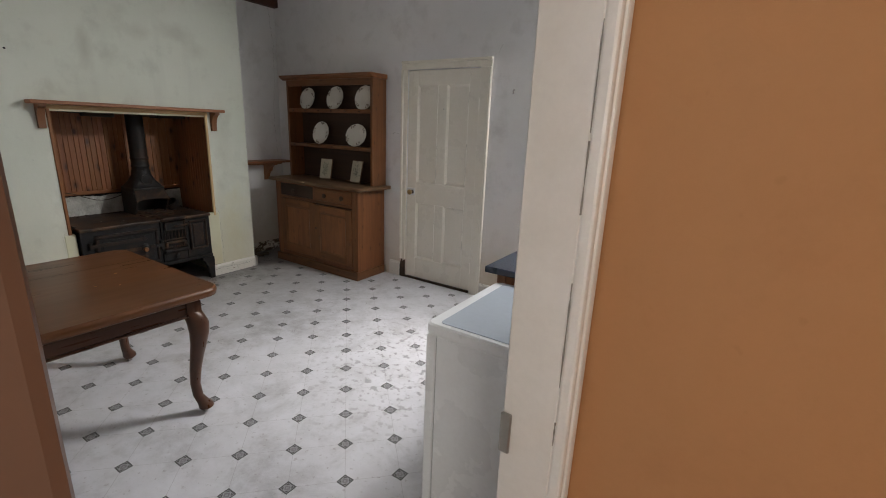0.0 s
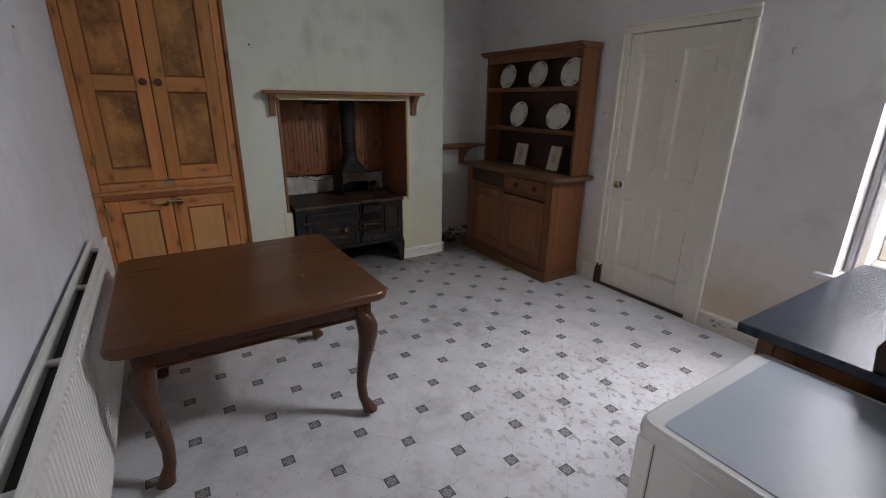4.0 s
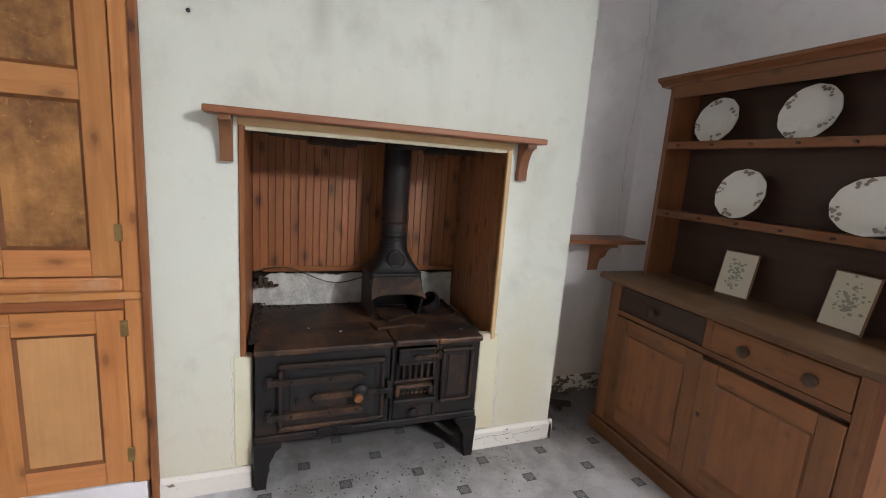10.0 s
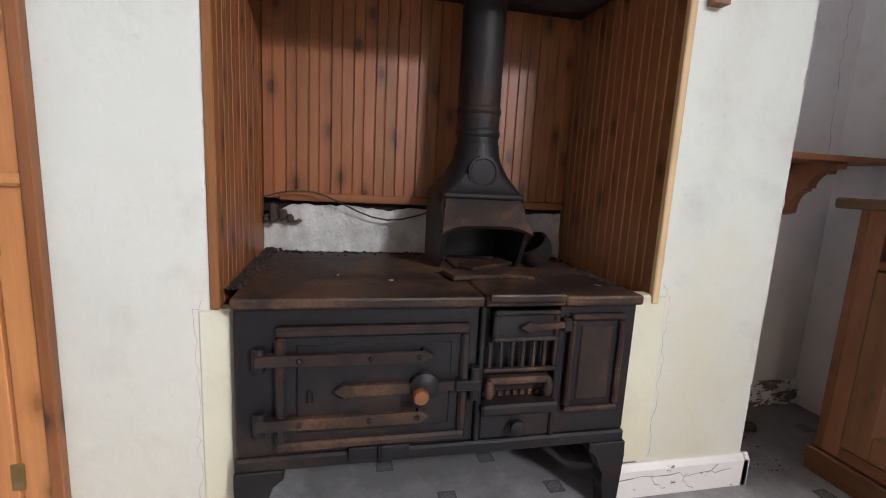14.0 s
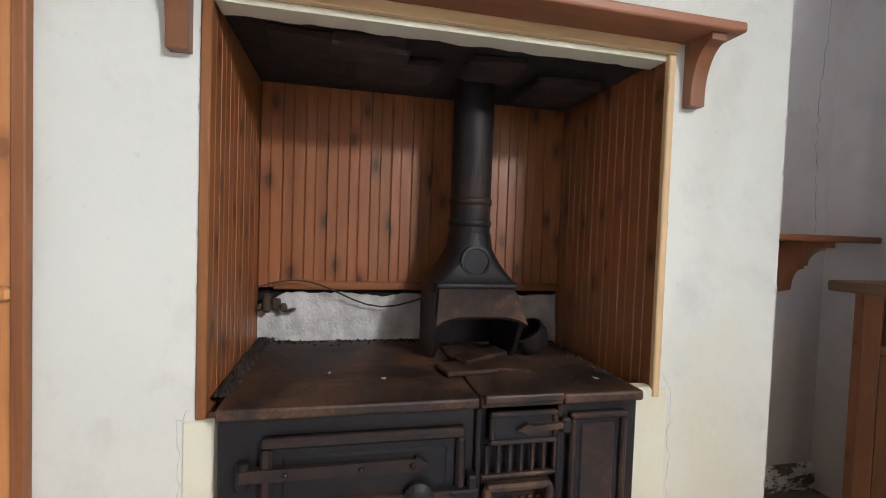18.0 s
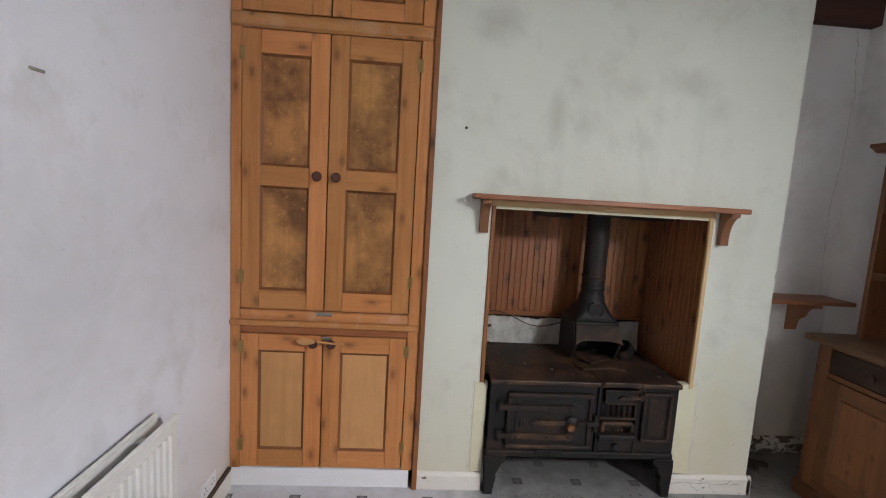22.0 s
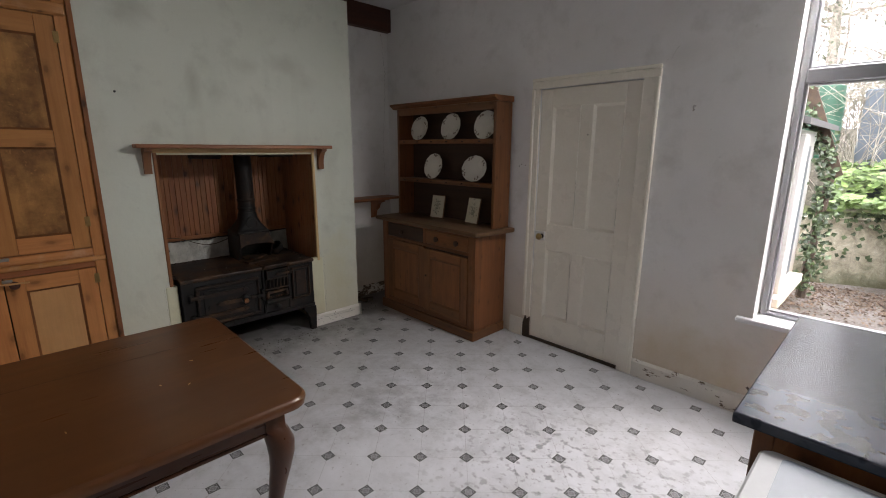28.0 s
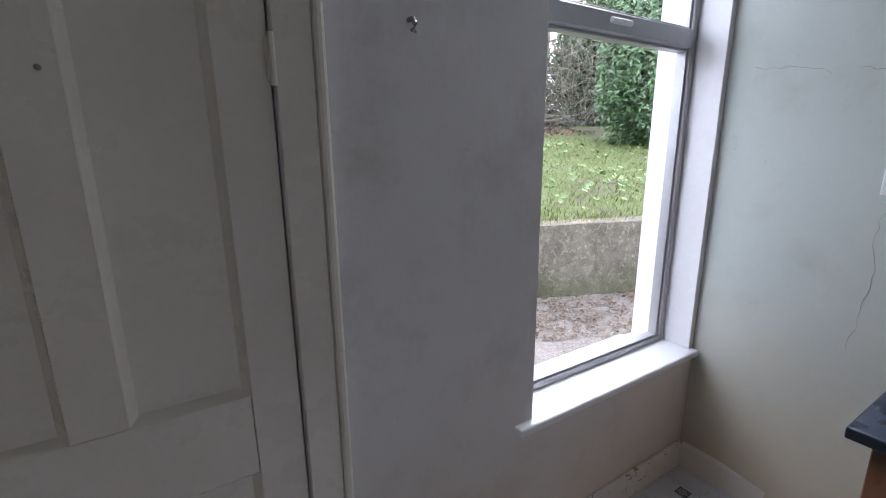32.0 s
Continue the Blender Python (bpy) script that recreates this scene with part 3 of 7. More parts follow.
single("floor", box(-4.95, -0.2005, -0.1, WALLY + 0.02, -0.12, 0.0), LINO, (-2.5, 1.8, -0.12), "worn pale sheet vinyl floor with small dark square motifs", kind="structure")
single("hall_floor", box(-0.2, 2.2, -2.2, 1.1, -0.12, -0.0005), wood("hall_boards", (0.2, 0.1, 0.05), (0.12, 0.06, 0.03))[0], (1, 0.2, -0.12), "dark boarded hall floor", kind="structure")
single("ceiling", box(-4.95, RIGHT + 0.11, -0.2, WALLY + 0.3, HIGH, HIGH + 0.12), CEIL, (-2.5, 1.8, HIGH), "off-white painted plaster ceiling", kind="structure")
single("hall_ceiling", box(RIGHT + 0.111, 2.3, -2.3, 1.13, HIGH - 0.2, HIGH), CEIL, (1, 0.2, HIGH - 0.2), "off-white hall ceiling", kind="structure")
single("wall_south", box(-4.95, -0.371, LEFT - 0.2, LEFT, 0, HIGH), SOUTHWALL, (-2.5, LEFT - 0.1, 0), "white painted plaster wall with scuffs", kind="structure")


def wall_with_holes(name, axis, lo, hi, a0, a1, z0, z1, holes, material, at, label):
    """A wall along one axis with rectangular openings (a0, a1, z0, z1) cut right through."""
    bm = bm_new()
    cuts = sorted({a0, a1, *[h[0] for h in holes], *[h[1] for h in holes]})
    for c0, c1 in zip(cuts, cuts[1:]):
        mid = (c0 + c1) / 2
        spans, z = [], z0
        for h in sorted((h for h in holes if h[0] < mid < h[1]), key=lambda h: h[2]):
            if h[2] > z:
                spans.append((z, h[2]))
            z = h[3]
        if z < z1:
            spans.append((z, z1))
        for s0, s1 in spans:
            if axis == "x":
                add_box(bm, c0, c1, lo, hi, s0, s1)
            else:
                add_box(bm, lo, hi, c0, c1, s0, s1)
    bmesh.ops.remove_doubles(bm, verts=bm.verts[:], dist=1e-5)
    inner = [f for f in bm.faces if all(len(e.link_faces) > 2 for e in f.edges)]
    bmesh.ops.delete(bm, geom=inner, context="FACES_ONLY")
    return single(name, bm, material, at, label, kind="structure")


WIN = (-1.205, -0.225, 0.575, 2.86)
DOOR = (-2.732, -1.966, 0.0, 1.998)
wall_with_holes("wall_east", "x", WALLY, WALLY + 0.30, FAR, RIGHT + 0.3, 0, HIGH, [WIN, DOOR], WALL, (-2.4, WALLY + 0.1, 0), "white painted plaster wall stained at its foot")


def wall_x(y):
    """The room face of the slightly skewed wall with the entry door."""
    return -0.370 + max(0.0, y - DOORY[1]) * (0.170 / (WALLY - DOORY[1]))


TH = 0.110
bm = bm_new()
y0, y1 = DOORY[1] + 0.03, WALLY
add_prism(bm, [(wall_x(y0), y0), (wall_x(y1), y1), (wall_x(y1) + TH, y1), (wall_x(y0) + TH, y0)], "z", 0, HIGH)
single("wall_north", bm, RIGHTWALL, (RIGHT + 0.0, 2.2, 0), "pale green cracked plaster wall", kind="structure")
single("wall_north_left", box(-0.370, -0.260, -2.2, DOORY[0] - 0.03, 0, HIGH), RIGHTWALL, (-0.3, -1.0, 0), "pale plaster wall beside the entry", kind="structure")
single("wall_north_head", box(-0.370, -0.260, DOORY[0] - 0.0299, y0 - 0.0001, 2.06, HIGH), RIGHTWALL, (-0.3, 0.5, 2.06), "plaster over the entry door", kind="structure")
single("hall_wall_west", box(-0.259, -0.248, -2.2, DOORY[0] - 0.12, 0, HIGH - 0.2), ORANGE, (-0.25, -1.0, 0), "orange painted hall wall", kind="structure")
# entry door frame
for y0, y1, nm in ((DOORY[0] - 0.0298, DOORY[0], "jamb_1"), (DOORY[1], DOORY[1] + 0.0298, "jamb_2")):
    single(nm, box(-0.374, -0.256, y0, y1, 0, 2.0295, bevel=0.003), OFFWHITE, (-0.31, (y0 + y1) / 2, 0), "chipped white painted door jamb", kind="structure")
single("jamb_head", box(-0.374, -0.256, DOORY[0] - 0.0298, DOORY[1] + 0.0298, 2.03, 2.0595, bevel=0.003), OFFWHITE, (-0.31, 0.5, 2.03), "white painted door head", kind="structure")
for k in range(3):
    single("trim", box(-0.2555 if k else -0.2595, -0.230 + 0.004 * (k % 2), DOORY[1] + 0.001 + 0.028 * k, DOORY[1] + 0.0275 + 0.028 * k, 0, 2.14, bevel=0.007, seg=2), OFFWHITE, (-0.24, DOORY[1] + 0.02 + 0.028 * k, 0), "reeded white architrave strip", kind="structure")
single("trim", box(-0.2555, -0.228, DOORY[0] - 0.119, DOORY[0] - 0.001, 0, 2.14, bevel=0.008, seg=2), plain("brown_gloss_paint", (0.19, 0.115, 0.085), (0.15, 0.09, 0.066), 0.4), (-0.24, DOORY[0] - 0.06, 0), "brown painted hall architrave", kind="structure")
single("trim", box(-0.2555, -0.230, DOORY[0] - 0.119, DOORY[1] + 0.083, 2.1405, 2.25, bevel=0.008, seg=2), OFFWHITE, (-0.24, 0.5, 2.14), "white architrave over the entry", kind="structure")
single("hall_wall_end", box(-0.2595, 2.2, 1.005, 1.13, 0, HIGH - 0.2), ORANGE, (1.0, 1.05, 0), "orange painted hall wall", kind="structure")
single("hall_wall_back", box(2.2, 2.3, -2.2, 1.13, 0, HIGH - 0.2), ORANGE, (2.25, 0.2, 0), "orange painted hall wall", kind="structure")
single("hall_wall_south", box(-0.2, 2.3, -2.32, -2.2, 0, HIGH - 0.2), ORANGE, (1.0, -2.25, 0), "orange painted hall wall", kind="structure")
single("wall_west_alcove", box(-4.95, FAR, 2.84, WALLY + 0.3, 0, HIGH), WALL, (-4.8, 3.2, 0), "white plaster alcove wall with a crack", kind="structure")
single("wall_west_cupboard", box(-4.95, -4.70, LEFT - 0.2, 0.975, 0, HIGH), WALL, (-4.8, 0.4, 0), "plaster wall behind the cupboard", kind="structure")

# chimney breast round the range recess
OP = (1.302, 2.462, 1.535)
wall_with_holes("chimney_breast", "y", -4.9495, FACE, 0.976, 2.84, 0, HIGH, [(OP[0], OP[1], 0.0, OP[2])], BREAST, (-4.5, 1.9, 0), "pale green painted chimney breast with grey stains")
single("recess_back", box(-4.95, -4.80, OP[0] + 0.0005, OP[1] - 0.0005, 0, OP[2] - 0.0005), SOOT, (-4.87, 1.88, 0), "sooty masonry at the back of the fireplace", kind="structure")


def panel_door(parent, name, u0, u1, z0, z1, face, depth, axis, rails, stile, material, panel_material, mid=None, sign=1, mould=0.008, sink=0.012, name_panel="panel", mould_material=None):
    """A framed door: stiles, rails and sunk panels. axis: the way it runs; face: its front; sign: the way it faces."""
    def slab(a0, a1, b0, b1, f0, f1, bevel):
        lo, hi = sorted((face - sign * f0, face - sign * f1))
        return box(lo, hi, a0, a1, b0, b1, bevel=bevel) if axis == "y" else box(a0, a1, lo, hi, b0, b1, bevel=bevel)
    leaf = part(name, slab(u0 + 0.001, u1 - 0.001, z0 + 0.001, z1 - 0.001, sink + 0.004, depth, 0), panel_material, parent)
    cols = [(u0, u0 + stile), (u1 - stile, u1)]
    if mid:
        c = (u0 + u1) / 2
        cols.insert(1, (c - mid / 2, c + mid / 2))
    for a0, a1 in (cols[0], cols[-1]):
        part("stile", slab(a0, a1, z0, z1, 0, depth, 0.002), material, leaf)
    inner0, inner1 = u0 + stile + 0.0014, u1 - stile - 0.0014
    for b0, b1 in rails:
        part("rail", slab(inner0, inner1, b0, b1, 0.0008, depth, 0.0015), material, leaf)
    gaps = [(rails[k][1], rails[k + 1][0]) for k in range(len(rails) - 1)]
    for g0, g1 in gaps:
        if mid:
            part("muntin", slab(cols[1][0], cols[1][1], g0 + 0.0005, g1 - 0.0005, 0.0015, depth, 0.0015), material, leaf)
        spans = [(cols[k][1], cols[k + 1][0]) for k in range(len(cols) - 1)]
        for s0, s1 in spans:
            part(name_panel, slab(s0 + 0.002, s1 - 0.002, g0 + 0.002, g1 - 0.002, sink * 0.9, depth * 0.7, 0), panel_material, leaf)
            bm, loops = bm_new(), []
            for o, d in ((0.0002, 0.0012), (mould * 0.5, sink * 0.35), (mould * 1.5, sink * 0.9 - 0.0004), (mould * 1.5, sink * 0.9 + 0.003), (0.0002, sink * 0.9 + 0.003)):
                q = face - sign * d
                rect = ((s0 + o, g0 + o), (s1 - o, g0 + o), (s1 - o, g1 - o), (s0 + o, g1 - o))
                loops.append([bm.verts.new((q, u, z) if axis == "y" else (u, q, z)) for u, z in rect])
            for la, lb in zip(loops, loops[1:] + loops[:1]):
                for k in range(4):
                    bm.faces.new((la[k], la[(k + 1) % 4], lb[(k + 1) % 4], lb[k]))
            bmesh.ops.recalc_face_normals(bm, faces=bm.faces[:])
            part("moulding", bm, mould_material or material, leaf)
    return leaf


# ---- built-in pine cupboard ----
CF = -4.175
cup = thing("built_in_cupboard", (CF - 0.25, 0.5, 0), "tall built-in orange pine cupboard with panelled doors", "cupboard")
for y0, y1 in ((LEFT + 0.002, 0.082), (0.914, 0.974)):
    part("post", box(CF - 0.05, CF - 0.004, y0, y1, 0.10, HIGH - 0.002, bevel=0.003), PINE, cup)
part("edge_strip", box(FACE + 0.0005, CF + 0.012, 0.9745, 1.000, 0.0, HIGH - 0.16, bevel=0.003), REDPINE, cup, "darker stained edge strip")
part("ledge", box(CF - 0.05, CF + 0.012, LEFT + 0.002, 0.972, 0.862, 0.892, bevel=0.006), LEDGE, cup)
part("middle_rail", box(CF - 0.05, CF + 0.001, 0.0825, 0.9135, 0.825, 0.8615, bevel=0.003), REDPINE, cup)
part("upper_sill", box(CF - 0.05, CF + 0.006, 0.0825, 0.9135, 0.8925, 0.945, bevel=0.006), LEDGE, cup)
part("upper_rail", box(CF - 0.05, CF + 0.008, LEFT + 0.002, 0.973, 2.275, 2.345, bevel=0.012), LEDGE, cup)
part("back_board", box(CF - 0.50, CF - 0.48, LEFT + 0.002, 0.958, 0.10, HIGH - 0.002), PINE, cup)
# Not a door: a dark sheet painting the shade seen through the door gaps.
part("lower_door", box(CF - 0.06, CF - 0.052, LEFT + 0.003, 0.957, 0.101, HIGH - 0.003), ROT_AND_SHADE, cup, "dark sheet standing for the shade inside the cupboard")
MIDY = 0.49
for k, (a, b) in enumerate(((0.086, MIDY - 0.003), (MIDY + 0.003, 0.910))):
    low = panel_door(cup, "lower_door", a, b, 0.112, 0.820, CF, 0.028, "y", ((0.112, 0.205), (0.735, 0.820)), 0.085, PINE, PALEPANEL, mould_material=CUPMOULD)
    up = panel_door(cup, "upper_door", a, b, 0.950, 2.270, CF, 0.028, "y", ((0.950, 1.045), (1.555, 1.650), (2.165, 2.270)), 0.085, PINE, PANEL, sink=0.014, mould_material=CUPMOULD)
    top = panel_door(cup, "top_door", a, b, 2.350, 2.885, CF, 0.028, "y", ((2.350, 2.43), (2.80, 2.885)), 0.085, PINE, PANEL, mould_material=CUPMOULD)
    ky = MIDY + (-0.045 if k == 0 else 0.045)
    for leaf, kz in ((up, 1.612), (low, 0.785)):
        part("knob", lathe([(0.008, 0), (0.008, 0.012), (0.021, 0.018), (0.024, 0.028), (0.018, 0.036), (0.004, 0.039)], (CF, ky, kz), "x", 14), BEAM, leaf, "dark turned wooden knob", True)
    hy = a - 0.012 if k == 0 else b - 0.012
    for leaf, zs in ((low, (0.20, 0.72)), (up, (1.08, 2.13)), (top, (2.45,))):
        for z in zs:
            part("hinge", box(CF - 0.002, CF + 0.003, hy, hy + 0.026, z, z + 0.062, bevel=0.001), BRASS, leaf, "brass butt hinge")
part("door_catch", box(CF + 0.001, CF + 0.016, MIDY - 0.035, MIDY + 0.045, 0.925, 0.944, bevel=0.004), STEEL, cup, "worn steel sliding bolt")
part("door_catch", box(CF + 0.001, CF + 0.014, MIDY - 0.005, MIDY + 0.040, 0.800, 0.818, bevel=0.004), STEEL, cup, "worn steel catch")
spoon = bm_new()
add_tube(spoon, [(CF + 0.045, 0.47, 0.801), (CF + 0.045, 0.60, 0.797)], [0.006, 0.005], 8)
add_lathe(spoon, [(0.001, -0.045), (0.014, -0.035), (0.021, -0.01), (0.016, 0.02), (0.006, 0.045)], (CF + 0.045, 0.415, 0.803), "y", 12, 0.45, 1.0)
single("wooden_spoon", spoon, PALEPANEL[1], (CF + 0.045, 0.5, 0.795), "pale wooden spoon lying across the cupboard door knobs", "spoon", smooth=True)
single("cupboard_plinth", box(CF - 0.05, CF - 0.006, LEFT + 0.003, 0.955, 0.0, 0.0995, bevel=0.003), REVEAL, (CF - 0.02, 0.5, 0), "white painted plinth under the cupboard", kind="structure")

# ---- beams, mantelshelf, skirting ----
single("beam_1", box(FACE + 0.0005, FACE + 0.045, 1.001, 2.835, 2.745, HIGH - 0.001, bevel=0.004), BEAM, (FACE + 0.02, 1.9, 2.745), "dark red-brown timber beam over the chimney breast", kind="structure")
single("beam_2", box(FAR + 0.0005, FAR + 0.07, 2.842, WALLY - 0.001, 2.69, HIGH - 0.001, bevel=0.004), BEAM, (FAR + 0.03, 3.2, 2.69), "dark red-brown timber beam in the alcove", kind="structure")

shelf = thing("mantelshelf", (FACE + 0.05, 1.89, 1.55), "brown wooden mantelshelf on two curved brackets", "mantelshelf")
part("shelf_board", box(FACE + 0.001, FACE + 0.112, 1.197, 2.577, 1.552, 1.578, bevel=0.006, seg=2), MANTEL, shelf)
part("fascia", box(FACE - 0.004, FACE + 0.014, 1.30, 2.462, 1.522, 1.5515, bevel=0.002), PALESTRIP, shelf, "pale unstained pine strip")


def bracket(parent, x0, ya, yb, ztop, depth, drop, material):
    pts = [(x0, ztop), (x0 + depth, ztop), (x0 + depth, ztop - 0.018)]
    for k in range(1, 9):
        a = k / 8 * math.pi / 2
        pts.append((x0 + depth - (depth - 0.03) * math.sin(a), ztop - 0.018 - (drop - 0.045) * (1 - math.cos(a))))
    pts += [(x0 + 0.03, ztop - drop), (x0, ztop - drop)]
    bm = bm_new()
    add_rings(bm, [[(x, ya, z) for x, z in pts], [(x, yb, z) for x, z in pts]])
    return part("bracket", bm, material, parent)


bracket(shelf, FACE + 0.001, 1.243, 1.286, 1.5515, 0.092, 0.165, MANTEL)
bracket(shelf, FACE + 0.001, 2.490, 2.533, 1.5515, 0.092, 0.165, MANTEL)

ashelf = thing("alcove_shelf", (FAR + 0.12, 3.2, 0.84), "brown wooden shelf on a scrolled bracket in the alcove", "shelf")
part("shelf_board", box(FAR + 0.001, FAR + 0.222, 2.842, 3.552, 1.045, 1.068, bevel=0.004), MANTEL, ashelf)
part("cove", box(FAR + 0.001, FAR + 0.03, 2.842, 3.552, 1.012, 1.0445, bevel=0.004), MANTEL, ashelf)
scroll = [(0.0, 1.0115), (0.031, 1.0115), (0.031, 1.0445), (0.200, 1.0445), (0.200, 1.022)]
scroll += [(0.200 - 0.095 * math.sin(k / 7 * math.pi / 2) * 1.0, 1.022 - 0.072 * (1 - math.cos(k / 7 * math.pi / 2))) for k in range(1, 8)]
scroll += [(0.092, 0.950), (0.092, 0.938)] + [(0.092 - 0.046 * math.sin(k / 6 * math.pi / 2), 0.938 - 0.075 * (1 - math.cos(k / 6 * math.pi / 2))) for k in range(1, 7)]
scroll += [(0.044, 0.850), (0.0, 0.838)]
part("bracket", add_rings(bm_new(), [[(FAR + 0.001 + u, y, z) for u, z in scroll] for y in (3.318, 3.360)]), MANTEL, ashelf)


def skirting(name, along, a0, a1, face, out, h, label, material=SKIRT):
    """A board with a rounded top, standing off a wall."""
    t = 0.018 * out
    prof = [(face, 0.0), (face + t, 0.0), (face + t, h - 0.018), (face + t * 0.6, h - 0.006), (face + t * 0.35, h), (face, h)]
    bm = bm_new()
    if along == "x":
        add_rings(bm, [[(a0, q, z) for q, z in prof], [(a1, q, z) for q, z in prof]])
        at = ((a0 + a1) / 2, face, 0)
    else:
        add_rings(bm, [[(q, a0, z) for q, z in prof], [(q, a1, z) for q, z in prof]])
        at = (face, (a0 + a1) / 2, 0)
    return single(name, bm, material, at, label, kind="structure")


skirting("baseboard_1", "x", -1.858, RIGHT - 0.02, WALLY - 0.0005, -1, 0.125, "chipped and rotting white skirting board", ROTTEN)
skirting("baseboard_2", "x", -2.93, -2.802, WALLY - 0.0005, -1, 0.15, "white painted skirting board")
skirting("baseboard_3", "y", 2.90, WALLY - 0.02, RIGHT - 0.006, -1, 0.125, "white painted skirting board")
skirting("baseboard_4", "y", OP[1] - 0.085, 2.862, FACE + 0.0005, 1, 0.105, "cracked white painted skirting block")
skirting("baseboard_5", "y", 1.001, OP[0] + 0.04, FACE + 0.0005, 1, 0.095, "white painted skirting board")
skirting("baseboard_6", "x", CF + 0.02, -1.1, LEFT + 0.0005, 1, 0.10, "white painted skirting board")
skirting("baseboard_7", "y", 2.845, WALLY - 0.001, FAR + 0.0005, 1, 0.11, "decayed flaking skirting board in the alcove", DECAY)
skirting("baseboard_8", "x", FACE - 0.4, FACE + 0.0185, 2.8405, 1, 0.105, "white painted skirting board")

# ---- recess lining ----
ZB, YL, YR, XB = 0.60, OP[0], OP[1], -4.80
LIME = plain("rough_lime_plaster", (0.64, 0.64, 0.60), (0.24, 0.235, 0.21), 0.9, 13.0, 85.0, amount=0.75, relief=0.7, dist=0.012)
bm = bm_new()
rows_ = []
for k in range(61):
    y = YL + 0.019 + (YR - YL - 0.038) * k / 60
    top = 0.795 + 0.016 * noise.noise(Vector((y * 9, 0.3, 0))) + 0.010 * noise.noise(Vector((y * 31, 1.7, 0))) - 0.05 * max(0.0, 1 - (y - YL) / 0.12)
    rows_.append([bm.verts.new((XB + 0.032 + 0.016 * noise.noise(Vector((y * 7, z * 9, 4.0))) + 0.007 * noise.noise(Vector((y * 28, z * 30, 2.0))) - 0.014 * q ** 4, y, z)) for q, z in [(j / 12, top * (0.6 + 0.4 * j / 12)) for j in range(13)]])
for ra, rb in zip(rows_, rows_[1:]):
    for j in range(12):
        bm.faces.new((ra[j], rb[j], rb[j + 1], ra[j + 1]))
for ra, rb in zip(rows_, rows_[1:]):
    e, f = bm.verts.new((XB + 0.0005, ra[-1].co.y, ra[-1].co.z)), bm.verts.new((XB + 0.0005, rb[-1].co.y, rb[-1].co.z))
    bm.faces.new((ra[-1], rb[-1], f, e))
bm.normal_update()
single("recess_plaster", bm, LIME, (XB + 0.01, 1.88, 0.45), "rough grey lime plaster left bare behind the range", kind="structure", smooth=True)
lining = thing("board_lining", (XB + 0.1, 1.88, 0.6), "red-stained pine matchboard lining of the fireplace recess", "wood lining")


def match_board(w, h, d):
    """A board with a bead down its middle and chamfered edges, front towards +x, centred in y."""
    prof = [(-w / 2, 0), (-w / 2, d * 0.72), (-w / 2 + 0.003, d), (-0.006, d), (-0.004, d * 0.78), (-0.001, d * 0.95), (0.001, d), (w / 2 - 0.003, d), (w / 2, d * 0.72), (w / 2, 0)]
    bm = bm_new()
    add_rings(bm, [[(x, y, z) for y, x in prof] for z in (0, h)])
    return bm


part("batten", box(XB + 0.014, XB + 0.036, YL + 0.07, YR - 0.018, 0.812, 0.842, bevel=0.004), REDPINE, lining)
count, bw = 15, (YR - YL - 0.036) / 15
board_me = mesh_from("board", match_board(bw - 0.0008, 0.71, 0.016), REDPINE)
for k in range(count):
    b = new("board", board_me)
    b.parent = lining
    b.location = Vector((XB + 0.014, YL + 0.018 + (k + 0.5) * bw, 0.82)) - ORIGIN[lining]
side_w = (FACE - XB - 0.02) / 7
side_me = mesh_from("board", match_board(side_w - 0.0008, OP[2] - 0.60, 0.016), REDPINE)
for k in range(7):
    for y, rz in ((YL + 0.001, 90), (YR - 0.001, -90)):
        b = new("board", side_me)
        b.parent = lining
        b.location = Vector((FACE - 0.012 - (k + 0.5) * side_w, y, 0.598)) - ORIGIN[lining]
        b.rotation_euler = (0, 0, radians(rz))
for y0, y1 in ((YL + 0.0005, YL + 0.022), (YR - 0.022, YR - 0.0005)):
    part("edge_bead", box(FACE - 0.012, FACE + 0.008, y0, y1, 0.60, 1.522, bevel=0.003), PALESTRIP if y0 > 2 else REDPINE, lining)
edge = [(FACE - 0.0045, YL + 0.023), (FACE - 0.0045, YR - 0.023)]
for k in range(41):
    y = YR - 0.023 - (YR - YL - 0.046) * k / 40
    edge.append((FACE - 0.068 - 0.016 * noise.noise(Vector((y * 14, 0.0, 3.0))) - 0.008 * noise.noise(Vector((y * 50, 1.0, 3.0))), y))
single("lintel_edge", prism(edge, "z", 1.508, 1.5225), PATCH, (FACE - 0.03, 1.88, 1.508), "cream painted plaster edge of the lintel, burnt at the back", kind="structure")
soffit = single("recess_soffit", box(XB + 0.001, FACE - 0.002, YL + 0.001, YR - 0.001, OP[2] - 0.012, OP[2] - 0.0005), SOOT, (XB + 0.3, 1.88, OP[2] - 0.012), "sooty dark underside of the chimney opening", kind="structure")
for k, (y, x, w, d) in enumerate(((1.50, -4.42, 0.20, 0.24), (1.75, -4.50, 0.24, 0.20), (2.02, -4.40, 0.17, 0.15), (2.28, -4.52, 0.22, 0.22), (1.66, -4.33, 0.20, 0.10))):
    bm = box(x - d / 2, x + d / 2, y - w / 2, y + w / 2, OP[2] - 0.032 - 0.006 * k, OP[2] - 0.0125, bevel=0.009)
    for v in bm.verts:
        v.co += 0.014 * noise.noise_vector(v.co * 9)
    part("stone", bm, SOOTSTONE, soffit, "brown soot-stained stone")
